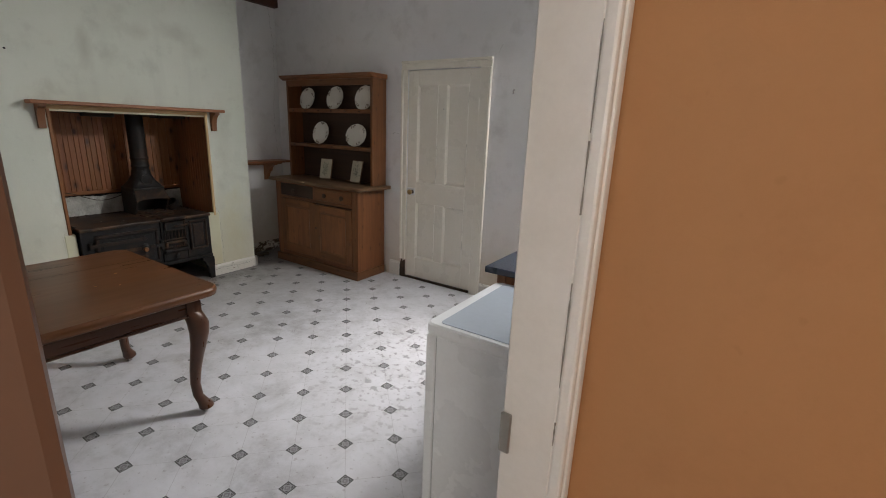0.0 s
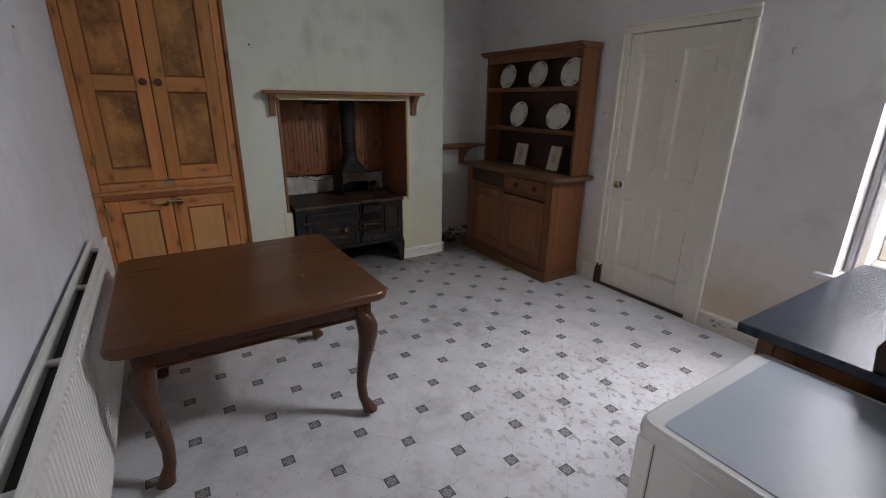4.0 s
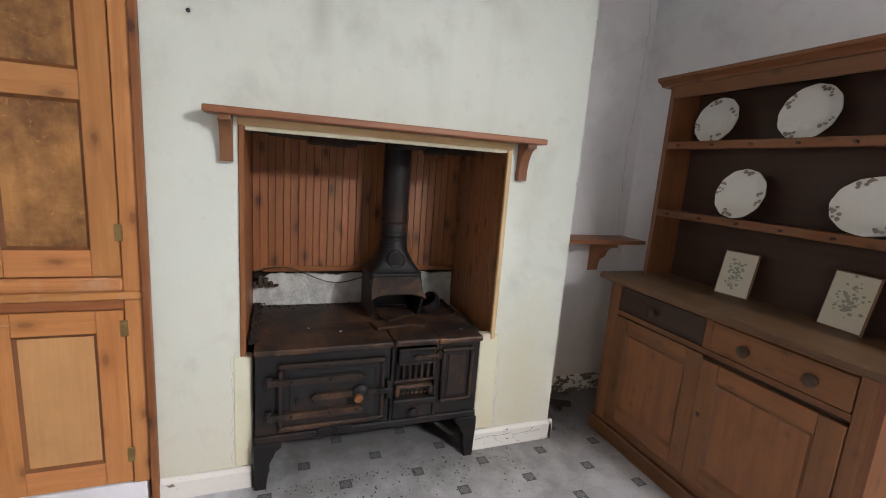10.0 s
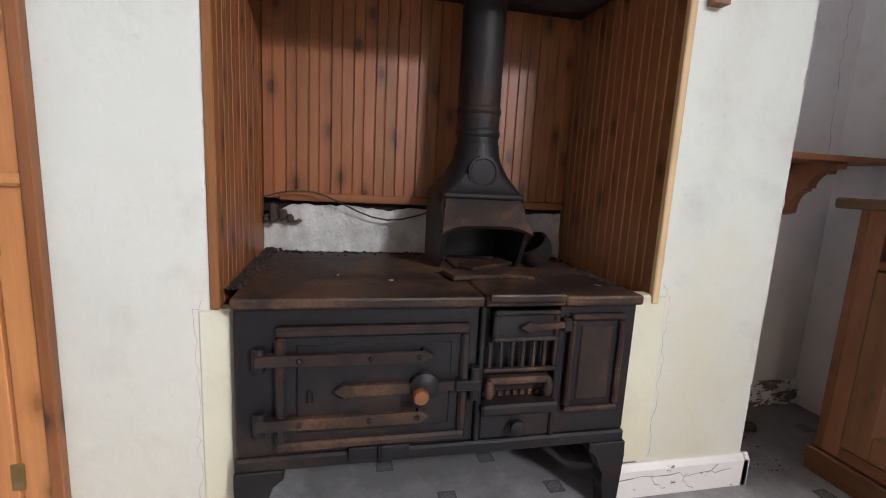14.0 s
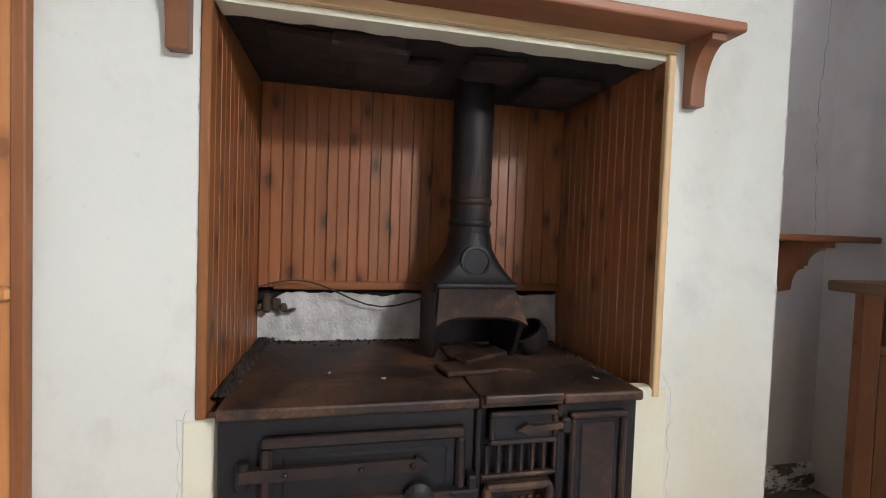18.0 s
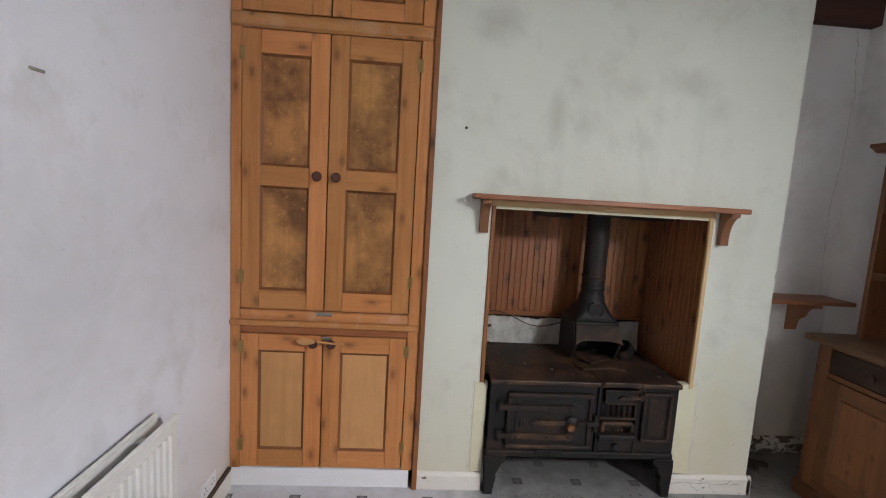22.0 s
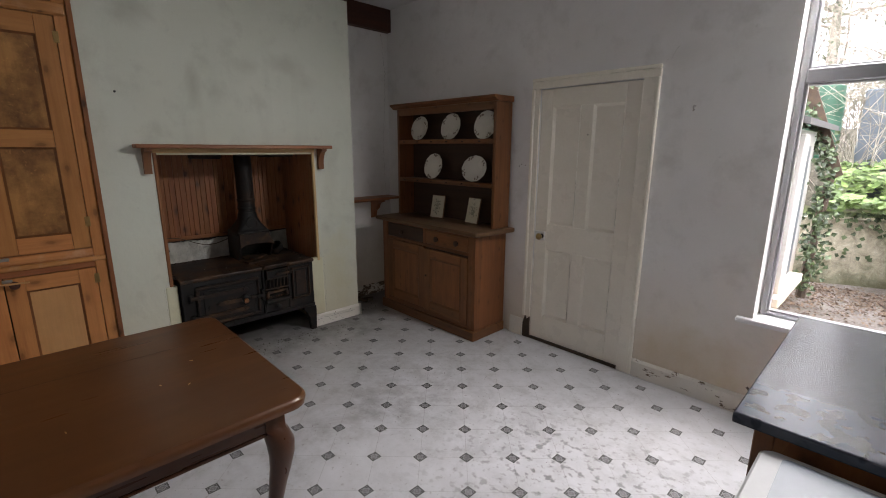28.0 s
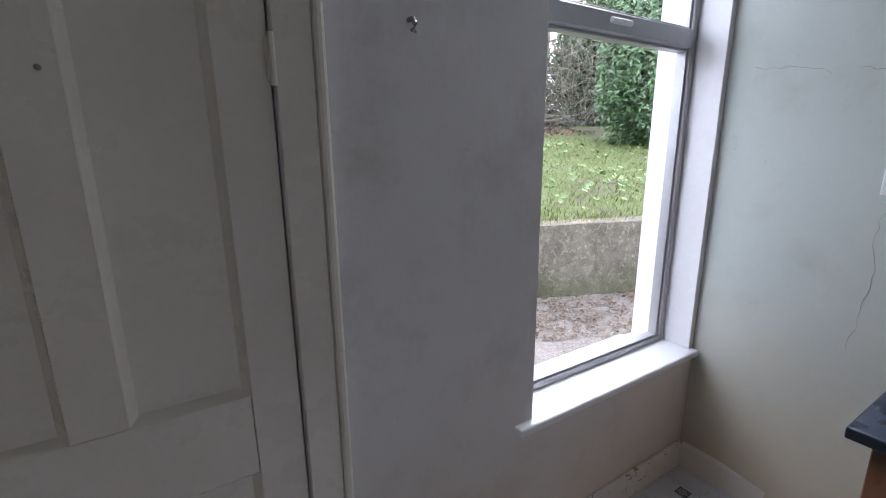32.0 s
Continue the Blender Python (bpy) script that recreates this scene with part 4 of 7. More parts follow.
single("hearth_cheek_1", box(FACE - 0.045, FACE + 0.004, YL - 0.028, YL + 0.046, 0.0955, 0.600, bevel=0.006), PATCH, (FACE - 0.2, YL, 0.0955), "yellow-cream plaster cheek beside the range", kind="structure")
single("hearth_cheek_2", box(FACE - 0.045, FACE + 0.003, YR - 0.078, YR + 0.03, 0.1055, 0.625, bevel=0.006), PATCH, (FACE - 0.2, YR, 0.1055), "yellow-cream plaster cheek beside the range", kind="structure")

for k in range(26):
    r_ = random.Random(60 + k)
    edge_y = (2.8395, OP[1] + 0.0005, OP[0] - 0.0005)[k % 3]
    z = r_.uniform(0.66, 1.5) if k % 3 else r_.uniform(0.14, 2.6)
    hgt, dep = r_.uniform(0.010, 0.05), r_.uniform(0.004, 0.010)
    pts = [(edge_y + dep * 0.5 * math.cos(a) * (0.8 + 0.2 * math.cos(3 * a + k)), z + hgt / 2 * math.sin(a)) for a in [6.283 * q / 9 for q in range(9)]]
    single("plaster_chip", prism(pts, "x", FACE - 0.001, FACE + 0.0012), LIME, (FACE, edge_y, z - hgt / 2), "bare grey chip in the painted plaster edge", kind="structure")

# ---- closed panel door with its frame ----
d1 = thing("door_1", (-2.35, WALLY, 0), "closed cream four-panel door", "door", kind="structure")
leaf = panel_door(d1, "door_leaf", DOOR[0] + 0.004, DOOR[1] - 0.004, 0.022, 1.992, WALLY + 0.004, 0.036, "x", ((0.022, 0.225), (0.785, 0.985), (1.865, 1.992)), 0.105, CREAM, CREAM, mid=0.095, sign=-1, mould=0.011, sink=0.022)
part("threshold", box(DOOR[0], DOOR[1], WALLY - 0.012, WALLY + 0.06, 0.0, 0.020, bevel=0.003), ROT_AND_SHADE, d1, "dark worn wooden threshold")
part("backing", box(DOOR[0], DOOR[1], WALLY + 0.09, WALLY + 0.1, 0.0, DOOR[3]), ROT_AND_SHADE, d1)


def architrave(parent, z0, u0, u1, horizontal, u_top=None):
    """A flat board with a raised rounded bead on its outer edge."""
    y = WALLY - 0.0005
    if horizontal:
        part("architrave", box(u0, u1, y - 0.016, y, z0, z0 + 0.05, bevel=0.003), CREAM, parent)
        part("architrave_bead", box(u0 - 0.001, u1 + 0.001, y - 0.026, y, z0 + 0.0505, z0 + 0.074, bevel=0.008, seg=2), CREAM, parent)
    else:
        part("architrave", box(u0 + (0.0245 if u_top == "left" else 0), u1 - (0.0245 if u_top == "right" else 0), y - 0.016, y, z0, 1.9985, bevel=0.003), CREAM, parent)
        e0, e1 = (u0, u0 + 0.024) if u_top == "left" else (u1 - 0.024, u1)
        part("architrave_bead", box(e0, e1, y - 0.026, y, z0, 1.9985, bevel=0.008, seg=2), CREAM, parent)


architrave(d1, 0.19, -2.800, -2.7325, False, "left")
architrave(d1, 0.0, -1.9655, -1.860, False, "right")
architrave(d1, 1.999, -2.800, -1.860, True)
part("rotten_foot", prism([(-2.800, 0.0), (-2.7325, 0.0), (-2.7345, 0.185), (-2.765, 0.16), (-2.778, 0.188), (-2.797, 0.12)], "y", WALLY - 0.012, WALLY - 0.0005), ROT_AND_SHADE, d1, "rotten dark foot of the door frame")
part("lock_plate", box(-2.722, -2.628, WALLY - 0.016, WALLY + 0.003, 0.855, 0.925, bevel=0.004), OFFWHITE, leaf, "white painted rim lock")
part("keyhole", box(-2.706, -2.694, WALLY - 0.0175, WALLY - 0.0158, 0.872, 0.884, bevel=0.0004), BLACKPAINT, leaf, "dark keyhole")
part("knob_rose", lathe([(0.020, 0.0), (0.019, -0.005), (0.011, -0.008)], (-2.652, WALLY - 0.016, 0.89), "y", 16), BLACKPAINT, leaf, "black knob rose", True)
part("knob", lathe([(0.010, -0.004), (0.010, -0.016), (0.022, -0.028), (0.026, -0.042), (0.019, -0.054), (0.004, -0.058)], (-2.652, WALLY - 0.016, 0.89), "y", 16), BRASS, leaf, "worn brass knob", True)
for z in (0.20, 1.655):
    part("hinge", box(-1.978, -1.955, WALLY - 0.012, WALLY + 0.003, z, z + 0.09, bevel=0.005), CREAM, leaf)
    part("hinge_pin", lathe([(0.007, 0), (0.007, 0.1)], (-1.968, WALLY - 0.014, z - 0.005), "z", 10), CREAM, leaf, "", True)

# ---- window ----
w1 = thing("window_1", (-0.72, WALLY + 0.12, WIN[2]), "tall white-framed window with a top light", "window", kind="structure")
FY0, FY1 = WALLY + 0.125, WALLY + 0.185
x0, x1, z0, z1 = WIN[0] + 0.008, WIN[1] - 0.008, WIN[2] + 0.032, 2.514
part("window_sill", box(-1.285, RIGHT - 0.002, WALLY - 0.035, FY1, WIN[2] + 0.0005, WIN[2] + 0.031, bevel=0.008, seg=2), UPVC, w1, "white painted window board")
for a, b in ((x0, x0 + 0.028), (x1 - 0.032, x1)):
    part("window_frame", box(a, b, FY0, FY1, z0, z1, bevel=0.004), ALUMINIUM, w1)
for a, b in ((z0, z0 + 0.022), (z1 - 0.04, z1)):
    part("window_frame", box(x0 + 0.0285, x1 - 0.0325, FY0, FY1, a, b, bevel=0.004), ALUMINIUM, w1)
part("transom", box(x0 + 0.0285, x1 - 0.0325, FY0 - 0.006, FY1, 1.905, 1.978, bevel=0.006), ALUMINIUM, w1, "grey transom bar")
for a, b in ((z0 + 0.0225, 1.9045), (1.9785, z1 - 0.0405)):
    for q in ((x0 + 0.0285, x0 + 0.040, a, b), (x1 - 0.044, x1 - 0.0325, a, b), (x0 + 0.0405, x1 - 0.0445, a, a + 0.010), (x0 + 0.0405, x1 - 0.0445, b - 0.010, b)):
        part("glazing_bead", box(q[0], q[1], FY0 + 0.012, FY1 - 0.004, q[2], q[3], bevel=0.002), ALUMINIUM, w1)
    pane = part("pane", box(x0 + 0.035, x1 - 0.038, FY0 + 0.03, FY0 + 0.034, a + 0.005, b - 0.005), GLASS, w1)
    pane.visible_shadow = False
# Unseen panel closing the opening behind the added lamp.
part("head_panel", box(WIN[0] + 0.001, WIN[1] - 0.001, FY0, FY1, 2.5145, WIN[3] - 0.001), UPVC, w1, "white panel over the window")
part("window_handle", box(-0.80, -0.68, FY0 - 0.022, FY0 - 0.0065, 1.935, 1.957, bevel=0.006), UPVC, w1, "white window stay")
single("reveal_1", box(WIN[1] - 0.0075, WIN[1] + 0.0, WALLY + 0.001, FY0 - 0.001, WIN[2] + 0.032, WIN[3] - 0.001), REVEAL, (WIN[1], WALLY + 0.06, WIN[2] + 0.032), "white painted window reveal", kind="structure")
single("outer_sill", prism([(FY1 + 0.001, WIN[2] + 0.0), (WALLY + 0.36, WIN[2] - 0.03), (WALLY + 0.36, WIN[2] - 0.09), (FY1 + 0.001, WIN[2] - 0.02)], "x", WIN[0] + 0.001, WIN[1] - 0.001), plain("weathered_concrete", (0.38, 0.37, 0.34), (0.26, 0.25, 0.22), 0.85, 8.0, relief=0.4), (-0.7, WALLY + 0.25, WIN[2] - 0.09), "weathered concrete window sill", kind="structure")

# ---- dining table ----
table = thing("dining_table", (-2.60, 0.725, 0), "dark polished wooden table with cabriole legs", "table")


def rounded_rect(cx, cy, hx, hy, r, n=6):
    pts = []
    for sx, sy, a0 in ((1, 1, 0), (-1, 1, 90), (-1, -1, 180), (1, -1, 270)):
        for k in range(n + 1):
            a = radians(a0 + 90 * k / n)
            pts.append((cx + sx * (hx - r) + r * math.cos(a), cy + sy * (hy - r) + r * math.sin(a)))
    return pts


TX, TY, THX, THY = -2.605, 0.728, 0.535, 0.540
prof = [(-0.016, 0.655), (-0.004, 0.662), (-0.002, 0.672), (0.0, 0.684), (-0.004, 0.694), (-0.012, 0.700)]
part("tabletop", add_rings(bm_new(), [[(x, y, z) for x, y in rounded_rect(TX, TY, THX + o, THY + o, 0.075 + o)] for o, z in prof]), TABLEWOOD, table, smooth=True)
part("leaf_seam", box(TX - 0.0008 - 0.22, TX - 0.22 + 0.0008, TY - THY + 0.02, TY + THY - 0.02, 0.698, 0.7006), BLACKPAINT, table)
for q in ((TX - 0.40, TX + 0.40, TY - 0.452, TY - 0.430), (TX - 0.40, TX + 0.40, TY + 0.430, TY + 0.452), (TX - 0.452, TX - 0.430, TY - 0.40, TY + 0.40), (TX + 0.430, TX + 0.452, TY - 0.40, TY + 0.40)):
    part("apron", box(*q, 0.565, 0.6548, bevel=0.004), LEGWOOD, table)
    cx, cy = (q[0] + q[1]) / 2, (q[2] + q[3]) / 2
    lx = q[1] - q[0] > 0.5
    part("apron_bead", box(q[0], q[1], cy - 0.017, cy + 0.017, 0.5535, 0.5645, bevel=0.004) if lx else box(cx - 0.017, cx + 0.017, q[2], q[3], 0.5535, 0.5645, bevel=0.004), LEGWOOD, table)


def cabriole(parent, x, y, dx, dy):
    """A bowed leg: square block, swelling knee, thin ankle, pad foot on a castor; it bows along (dx, dy)."""
    prof = [(0.655, 0.00, 0.036), (0.575, 0.00, 0.037), (0.555, 0.010, 0.045), (0.51, 0.024, 0.050), (0.46, 0.026, 0.046), (0.40, 0.018, 0.039), (0.33, 0.004, 0.033), (0.25, -0.010, 0.028), (0.17, -0.018, 0.0245), (0.10, -0.012, 0.024), (0.07, 0.004, 0.028), (0.048, 0.018, 0.035), (0.032, 0.020, 0.036), (0.022, 0.014, 0.026)]
    rings = []
    for z, off, r in prof:
        sq = 1.0 if z > 0.56 else 0.0
        ring = []
        for k in range(20):
            a = 2 * math.pi * k / 20 + math.pi / 4
            m = 1.0 / max(abs(math.cos(a)), abs(math.sin(a))) if sq else 1.0
            m = min(m, 1.33)
            ring.append((x + dx * off + r * m * math.cos(a), y + dy * off + r * m * math.sin(a), z))
        rings.append(ring)
    leg = part("leg", add_rings(bm_new(), rings), LEGWOOD, parent, smooth=True)
    part("castor", lathe([(0.006, -0.009), (0.014, -0.008), (0.014, 0.008), (0.006, 0.009)], (x + dx * 0.012, y + dy * 0.012, 0.0145), "y", 14), STEEL, leg, "small metal castor", True)
    return leg


for sx in (-1, 1):
    for sy in (-1, 1):
        cabriole(table, TX + sx * 0.425, TY + sy * 0.428, sx * 0.75, sy * 0.75)

for k, (dx, dy, a) in enumerate(((0.10, 0.16, 25), (0.16, 0.24, -40), (-0.04, 0.30, 70), (0.22, -0.12, 10))):
    bm = prism([(0.006 * math.cos(q) * (1 + 0.3 * math.cos(2 * q)), 0.0022 * math.sin(q)) for q in [6.283 * j / 8 for j in range(8)]], "z", 0.0, 0.0012)
    bmesh.ops.transform(bm, matrix=pose(TX + dx, TY + dy, 0.7007, 0, 0, a), verts=bm.verts[:])
    single("wood_chip", bm, PALESTRIP[0], (TX + dx, TY + dy, 0.7007), "tiny pale chip lying on the table", "wood chip", "chips on the table")

# ---- radiator ----
rad = thing("radiator", (-2.45, 0.08, 0.13), "white double-panel radiator on the wall", "radiator")
RX0, RX1, RZ0, RZ1 = -3.50, -1.36, 0.14, 0.735


def rad_panel(y0, y1):
    bm = add_box(bm_new(), RX0, RX1, y0, y1, RZ0, RZ1, bevel=0.006, seg=2)
    return bm


part("panel", rad_panel(0.116, 0.130), RADIATOR, rad)
part("panel", rad_panel(0.050, 0.064), RADIATOR, rad)
flutes = bm_new()
n = 58
for k in range(n):
    x = RX0 + 0.03 + (RX1 - RX0 - 0.06) * (k + 0.5) / n
    w = 0.0125
    add_rings(flutes, [[(x - w, 0.1302, z), (x - w * 0.55, 0.1372, z), (x + w * 0.55, 0.1372, z), (x + w, 0.1302, z)] for z in (RZ0 + 0.04, RZ1 - 0.04)])
part("fluting", flutes, RADIATOR, rad, "upright pressed ribs", kind="stuff")
part("top_rail", box(RX0, RX1, 0.115, 0.132, RZ1 + 0.0005, RZ1 + 0.012, bevel=0.004), RADIATOR, rad)
part("top_rail", box(RX0, RX1, 0.049, 0.066, RZ1 + 0.0005, RZ1 + 0.012, bevel=0.004), RADIATOR, rad)
# Added dark block: the shade between the two panels, put into its colour.
part("convector", box(RX0 + 0.02, RX1 - 0.02, 0.0645, 0.1155, RZ0 + 0.05, RZ1 - 0.050), plain("dark_green_gap_shade", (0.020, 0.028, 0.022), (0.035, 0.040, 0.033), 0.8, 12.0), rad, "dark green block standing for the shade between the radiator panels")
for x in (RX0 + 0.12, (RX0 + RX1) / 2 - 0.35, (RX0 + RX1) / 2 + 0.35, RX1 - 0.12):
    part("bridge_pipe", lathe([(0.013, 0), (0.013, 0.052)], (x, 0.064, RZ1 - 0.03), "y", 12), RADIATOR, rad, smooth=True)
    part("wall_bracket", box(x + 0.05, x + 0.08, LEFT + 0.0005, 0.0505, RZ0 + 0.05, RZ1 - 0.06), RADIATOR, rad)
part("pipe", tube([(RX0 - 0.03, 0.09, 0.0), (RX0 - 0.03, 0.09, RZ0 + 0.03), (RX0 + 0.002, 0.09, RZ0 + 0.05)], 0.0075, 10), RADIATOR, rad, smooth=True)

# ---- entry door leaf, standing open along the wall ----
ed = thing("entry_door", (-0.66, 0.13, 0), "open white panelled door with a black knob", "door")
hinge_at, edge_at, ET = Vector((-0.376, 0.178)), Vector((-1.118, 0.152)), 0.036


def on_leaf(bm):
    """Turn a leaf built along -x from the hinge into its open stand."""
    d = edge_at - hinge_at
    m = Matrix.Translation((hinge_at.x, hinge_at.y, 0)) @ Matrix.Rotation(math.atan2(-d.y, -d.x), 4, "Z")
    bmesh.ops.transform(bm, matrix=m, verts=bm.verts[:])
    return bm


EW = (edge_at - hinge_at).length
leaf2 = part("door_leaf", on_leaf(box(-EW, 0, -ET, -0.012, 0.008, 2.02)), OFFWHITE, ed)
for a, b in ((-EW, -EW + 0.085), (-0.115, 0.0), (-EW / 2 - 0.05, -EW / 2 + 0.05)):
    part("stile", on_leaf(box(a, b, -ET + 0.003, 0, 0.008, 2.02, bevel=0.002)), OFFWHITE, leaf2)
for z0, z1 in ((0.008, 0.23), (0.80, 1.0), (1.90, 2.02)):
    for a, b in ((-EW + 0.0855, -EW / 2 - 0.0505), (-EW / 2 + 0.0505, -0.1155)):
        part("rail", on_leaf(box(a, b, -ET + 0.003, -0.0008, z0, z1, bevel=0.002)), OFFWHITE, leaf2)
for z0, z1 in ((0.23, 0.80), (1.0, 1.90)):
    for a, b in ((-EW + 0.0855, -EW / 2 - 0.0505), (-EW / 2 + 0.0505, -0.1155)):
        for q in ((a, a + 0.014, z0, z1), (b - 0.014, b, z0, z1), (a + 0.0145, b - 0.0145, z0, z0 + 0.014), (a + 0.0145, b - 0.0145, z1 - 0.014, z1)):
            part("moulding", on_leaf(box(q[0], q[1], -ET + 0.003, -0.004, q[2], q[3], bevel=0.004)), OFFWHITE, leaf2)
part("rose", on_leaf(lathe([(0.026, 0.0), (0.026, 0.006), (0.012, 0.010)], (-EW + 0.06, 0.0, 0.865), "y", 18)), BLACKPAINT, leaf2, "black knob plate", True)
part("knob", on_leaf(lathe([(0.011, 0.008), (0.011, 0.036), (0.026, 0.044), (0.030, 0.056), (0.026, 0.068), (0.010, 0.076)], (-EW + 0.06, 0.0, 0.865), "y", 18)), BLACKPAINT, leaf2, "black round knob", True)
band = [( -EW + 0.06 + 0.014 * math.sin(k / 10 * math.pi * 2), 0.024 + 0.004 * math.cos(k / 10 * math.pi * 2), 0.845 - 0.032 * (1 - math.cos(k / 10 * math.pi * 2)) / 2 * 1.5) for k in range(11)]
part("rubber_band", on_leaf(tube(band, 0.0014, 6)), plain("red_rubber", (0.45, 0.10, 0.05), (0.35, 0.08, 0.04), 0.5), leaf2, "red rubber band hung on the knob")

# ---- kitchen range ----
rng = thing("kitchen_range", (-4.45, 1.865, 0), "black cast-iron kitchen range with rusted top plate", "range")
RF, RB, RL, RR = -4.150, -4.735, 1.358, 2.372
part("body", box(RB, RF - 0.012, RL + 0.01, RR - 0.012, 0.215, 0.612), IRON, rng)


def front(y0, y1, z0, z1, out, bevel=0.003, back=0.02):
    return box(RF - back, RF + out, y0, y1, z0, z1, bevel=bevel)


part("top_plate", box(RB, RF + 0.018, RL - 0.004, 1.934, 0.6125, 0.640, bevel=0.007, seg=2), RUST, rng, "rusty iron hot plate")
part("top_plate", box(RB, RF + 0.018, 2.152, RR + 0.004, 0.6125, 0.640, bevel=0.007, seg=2), RUST, rng, "rusty iron hot plate")
part("fire_plate", box(RB + 0.12, RF + 0.020, 1.936, 2.150, 0.614, 0.6435, bevel=0.006, seg=2), RUST, rng, "rusty plate over the fire")
part("fire_lip", box(RF + 0.012, RF + 0.034, 1.942, 2.145, 0.628, 0.650, bevel=0.006, seg=2), RUST, rng, "raised rusty lip")
part("front_plate", front(RL, 1.928, 0.25, 0.6120, 0.0), IRON, rng)
part("front_plate", front(2.152, RR - 0.004, 0.25, 0.6120, 0.0), IRON, rng)
part("plinth", front(RL - 0.004, RR - 0.002, 0.215, 0.2495, 0.012, 0.006, 0.05), IRON, rng)
# oven door
oven = part("oven_door", front(1.446, 1.902, 0.268, 0.572, 0.010, 0.004), IRON, rng)
for q in ((1.446, 1.902, 0.548, 0.572), (1.446, 1.902, 0.268, 0.290), (1.446, 1.470, 0.2905, 0.5475), (1.880, 1.902, 0.2905, 0.5475)):
    part("frame_bead", front(*q, 0.024, 0.006), IRONWORN, oven)
part("inner_panel", front(1.492, 1.858, 0.310, 0.528, 0.015, 0.004), IRON, oven)


def strap(y0, y1, z, h, tip):
    """A flat hinge strap with a pointed tip."""
    if tip > 0:
        pts = [(y0, z - h / 2), (y1 - 0.03, z - h / 2), (y1 - 0.03, z - h * 0.8), (y1, z), (y1 - 0.03, z + h * 0.8), (y1 - 0.03, z + h / 2), (y0, z + h / 2)]
    else:
        pts = [(y1, z - h / 2), (y0 + 0.03, z - h / 2), (y0 + 0.03, z - h * 0.8), (y0, z), (y0 + 0.03, z + h * 0.8), (y0 + 0.03, z + h / 2), (y1, z + h / 2)]
    return prism(pts, "x", RF + 0.005, RF + 0.032, bevel=0.002)


part("hinge_strap", strap(1.405, 1.812, 0.497, 0.026, 1), IRONWORN, oven)
part("hinge_strap", strap(1.405, 1.806, 0.341, 0.026, 1), IRONWORN, oven)
part("latch_strap", strap(1.575, 1.90, 0.418, 0.024, -1), IRONWORN, oven)
for z in (0.497, 0.341):
    part("hinge_knuckle", lathe([(0.013, -0.028), (0.015, -0.02), (0.015, 0.02), (0.013, 0.028)], (RF + 0.016, 1.412, z), "z", 12), IRON, oven, smooth=True)
    for y in (1.50, 1.66, 1.775):
        part("rivet", lathe([(0.007, 0), (0.006, 0.004), (0.002, 0.006)], (RF + 0.032, y, z), "x", 8), IRON, oven)
part("latch_boss", lathe([(0.036, 0), (0.036, 0.014), (0.026, 0.022), (0.016, 0.026)], (RF + 0.02, 1.790, 0.420), "x", 20), IRON, oven, smooth=True)
part("knob", lathe([(0.012, 0.0), (0.018, 0.008), (0.020, 0.020), (0.017, 0.028), (0.004, 0.031)], (RF + 0.040, 1.777, 0.410), "x", 18), CUPMOULD[0], oven, "orange wooden oven knob", True)
part("latch_bar", front(1.865, 1.932, 0.405, 0.432, 0.040, 0.004), IRON, oven)
part("latch_keep", front(1.906, 1.930, 0.375, 0.462, 0.036, 0.005), IRON, rng)
part("keyhole_plate", front(1.515, 1.530, 0.385, 0.418, 0.022, 0.004), IRON, oven)
for y in (1.612, 1.690):
    part("damper_slide", front(y, y + 0.072, 0.226, 0.262, 0.018, 0.003), IRON, rng)
part("slide_knob", front(1.683, 1.690, 0.222, 0.268, 0.026, 0.003), IRON, rng)
# fire grate
part("grate_back", box(RF - 0.22, RF - 0.20, 1.935, 2.148, 0.255, 0.612), BLACKPAINT, rng, "sooty inside of the fire box")
for y in (1.9285, 2.1375):
    part("grate_cheek", front(y, y + 0.0135, 0.252, 0.6120, 0.014, 0.003), IRON, rng)
flap = part("fire_flap", front(1.960, 2.135, 0.524, 0.604, 0.016, 0.004), IRON, rng)
for q in ((1.960, 2.135, 0.592, 0.604), (1.960, 2.135, 0.524, 0.536), (1.960, 1.972, 0.5365, 0.5915), (2.123, 2.135, 0.5365, 0.5915)):
    part("frame_bead", front(*q, 0.025, 0.004), IRONWORN, flap)
part("latch_strap", prism([(2.15, 0.576), (2.06, 0.570), (2.055, 0.578), (2.025, 0.563), (2.055, 0.548), (2.06, 0.556), (2.15, 0.560)], "x", RF + 0.016, RF + 0.034, bevel=0.002), RUST, flap)
part("latch_keep", front(2.140, 2.165, 0.548, 0.585, 0.036, 0.005), IRON, rng)
for k in range(7):
    y = 1.958 + k * 0.0295
    part("grate_bar", box(RF + 0.0, RF + 0.012, y - 0.0045, y + 0.0045, 0.450, 0.522, bevel=0.002), RUST, rng)
part("grate_rail", front(1.943, 2.137, 0.4385, 0.4495, 0.016, 0.003, 0.0), RUST, rng)
part("grate_rail", front(1.955, 2.125, 0.411, 0.430, 0.030, 0.006, 0.0), RUST, rng, "rusted bar across the fire")
for y in (1.958, 2.118):
    part("bar_foot", lathe([(0.010, -0.035), (0.014, -0.02), (0.012, 0.0), (0.008, 0.01)], (RF + 0.022, y, 0.412), "z", 10), RUST, rng, smooth=True)
for k in range(9):
    y = 1.955 + k * 0.021
    part("floor_bar", box(RF - 0.16, RF - 0.004, y - 0.005, y + 0.005, 0.366, 0.379), RUST, rng)
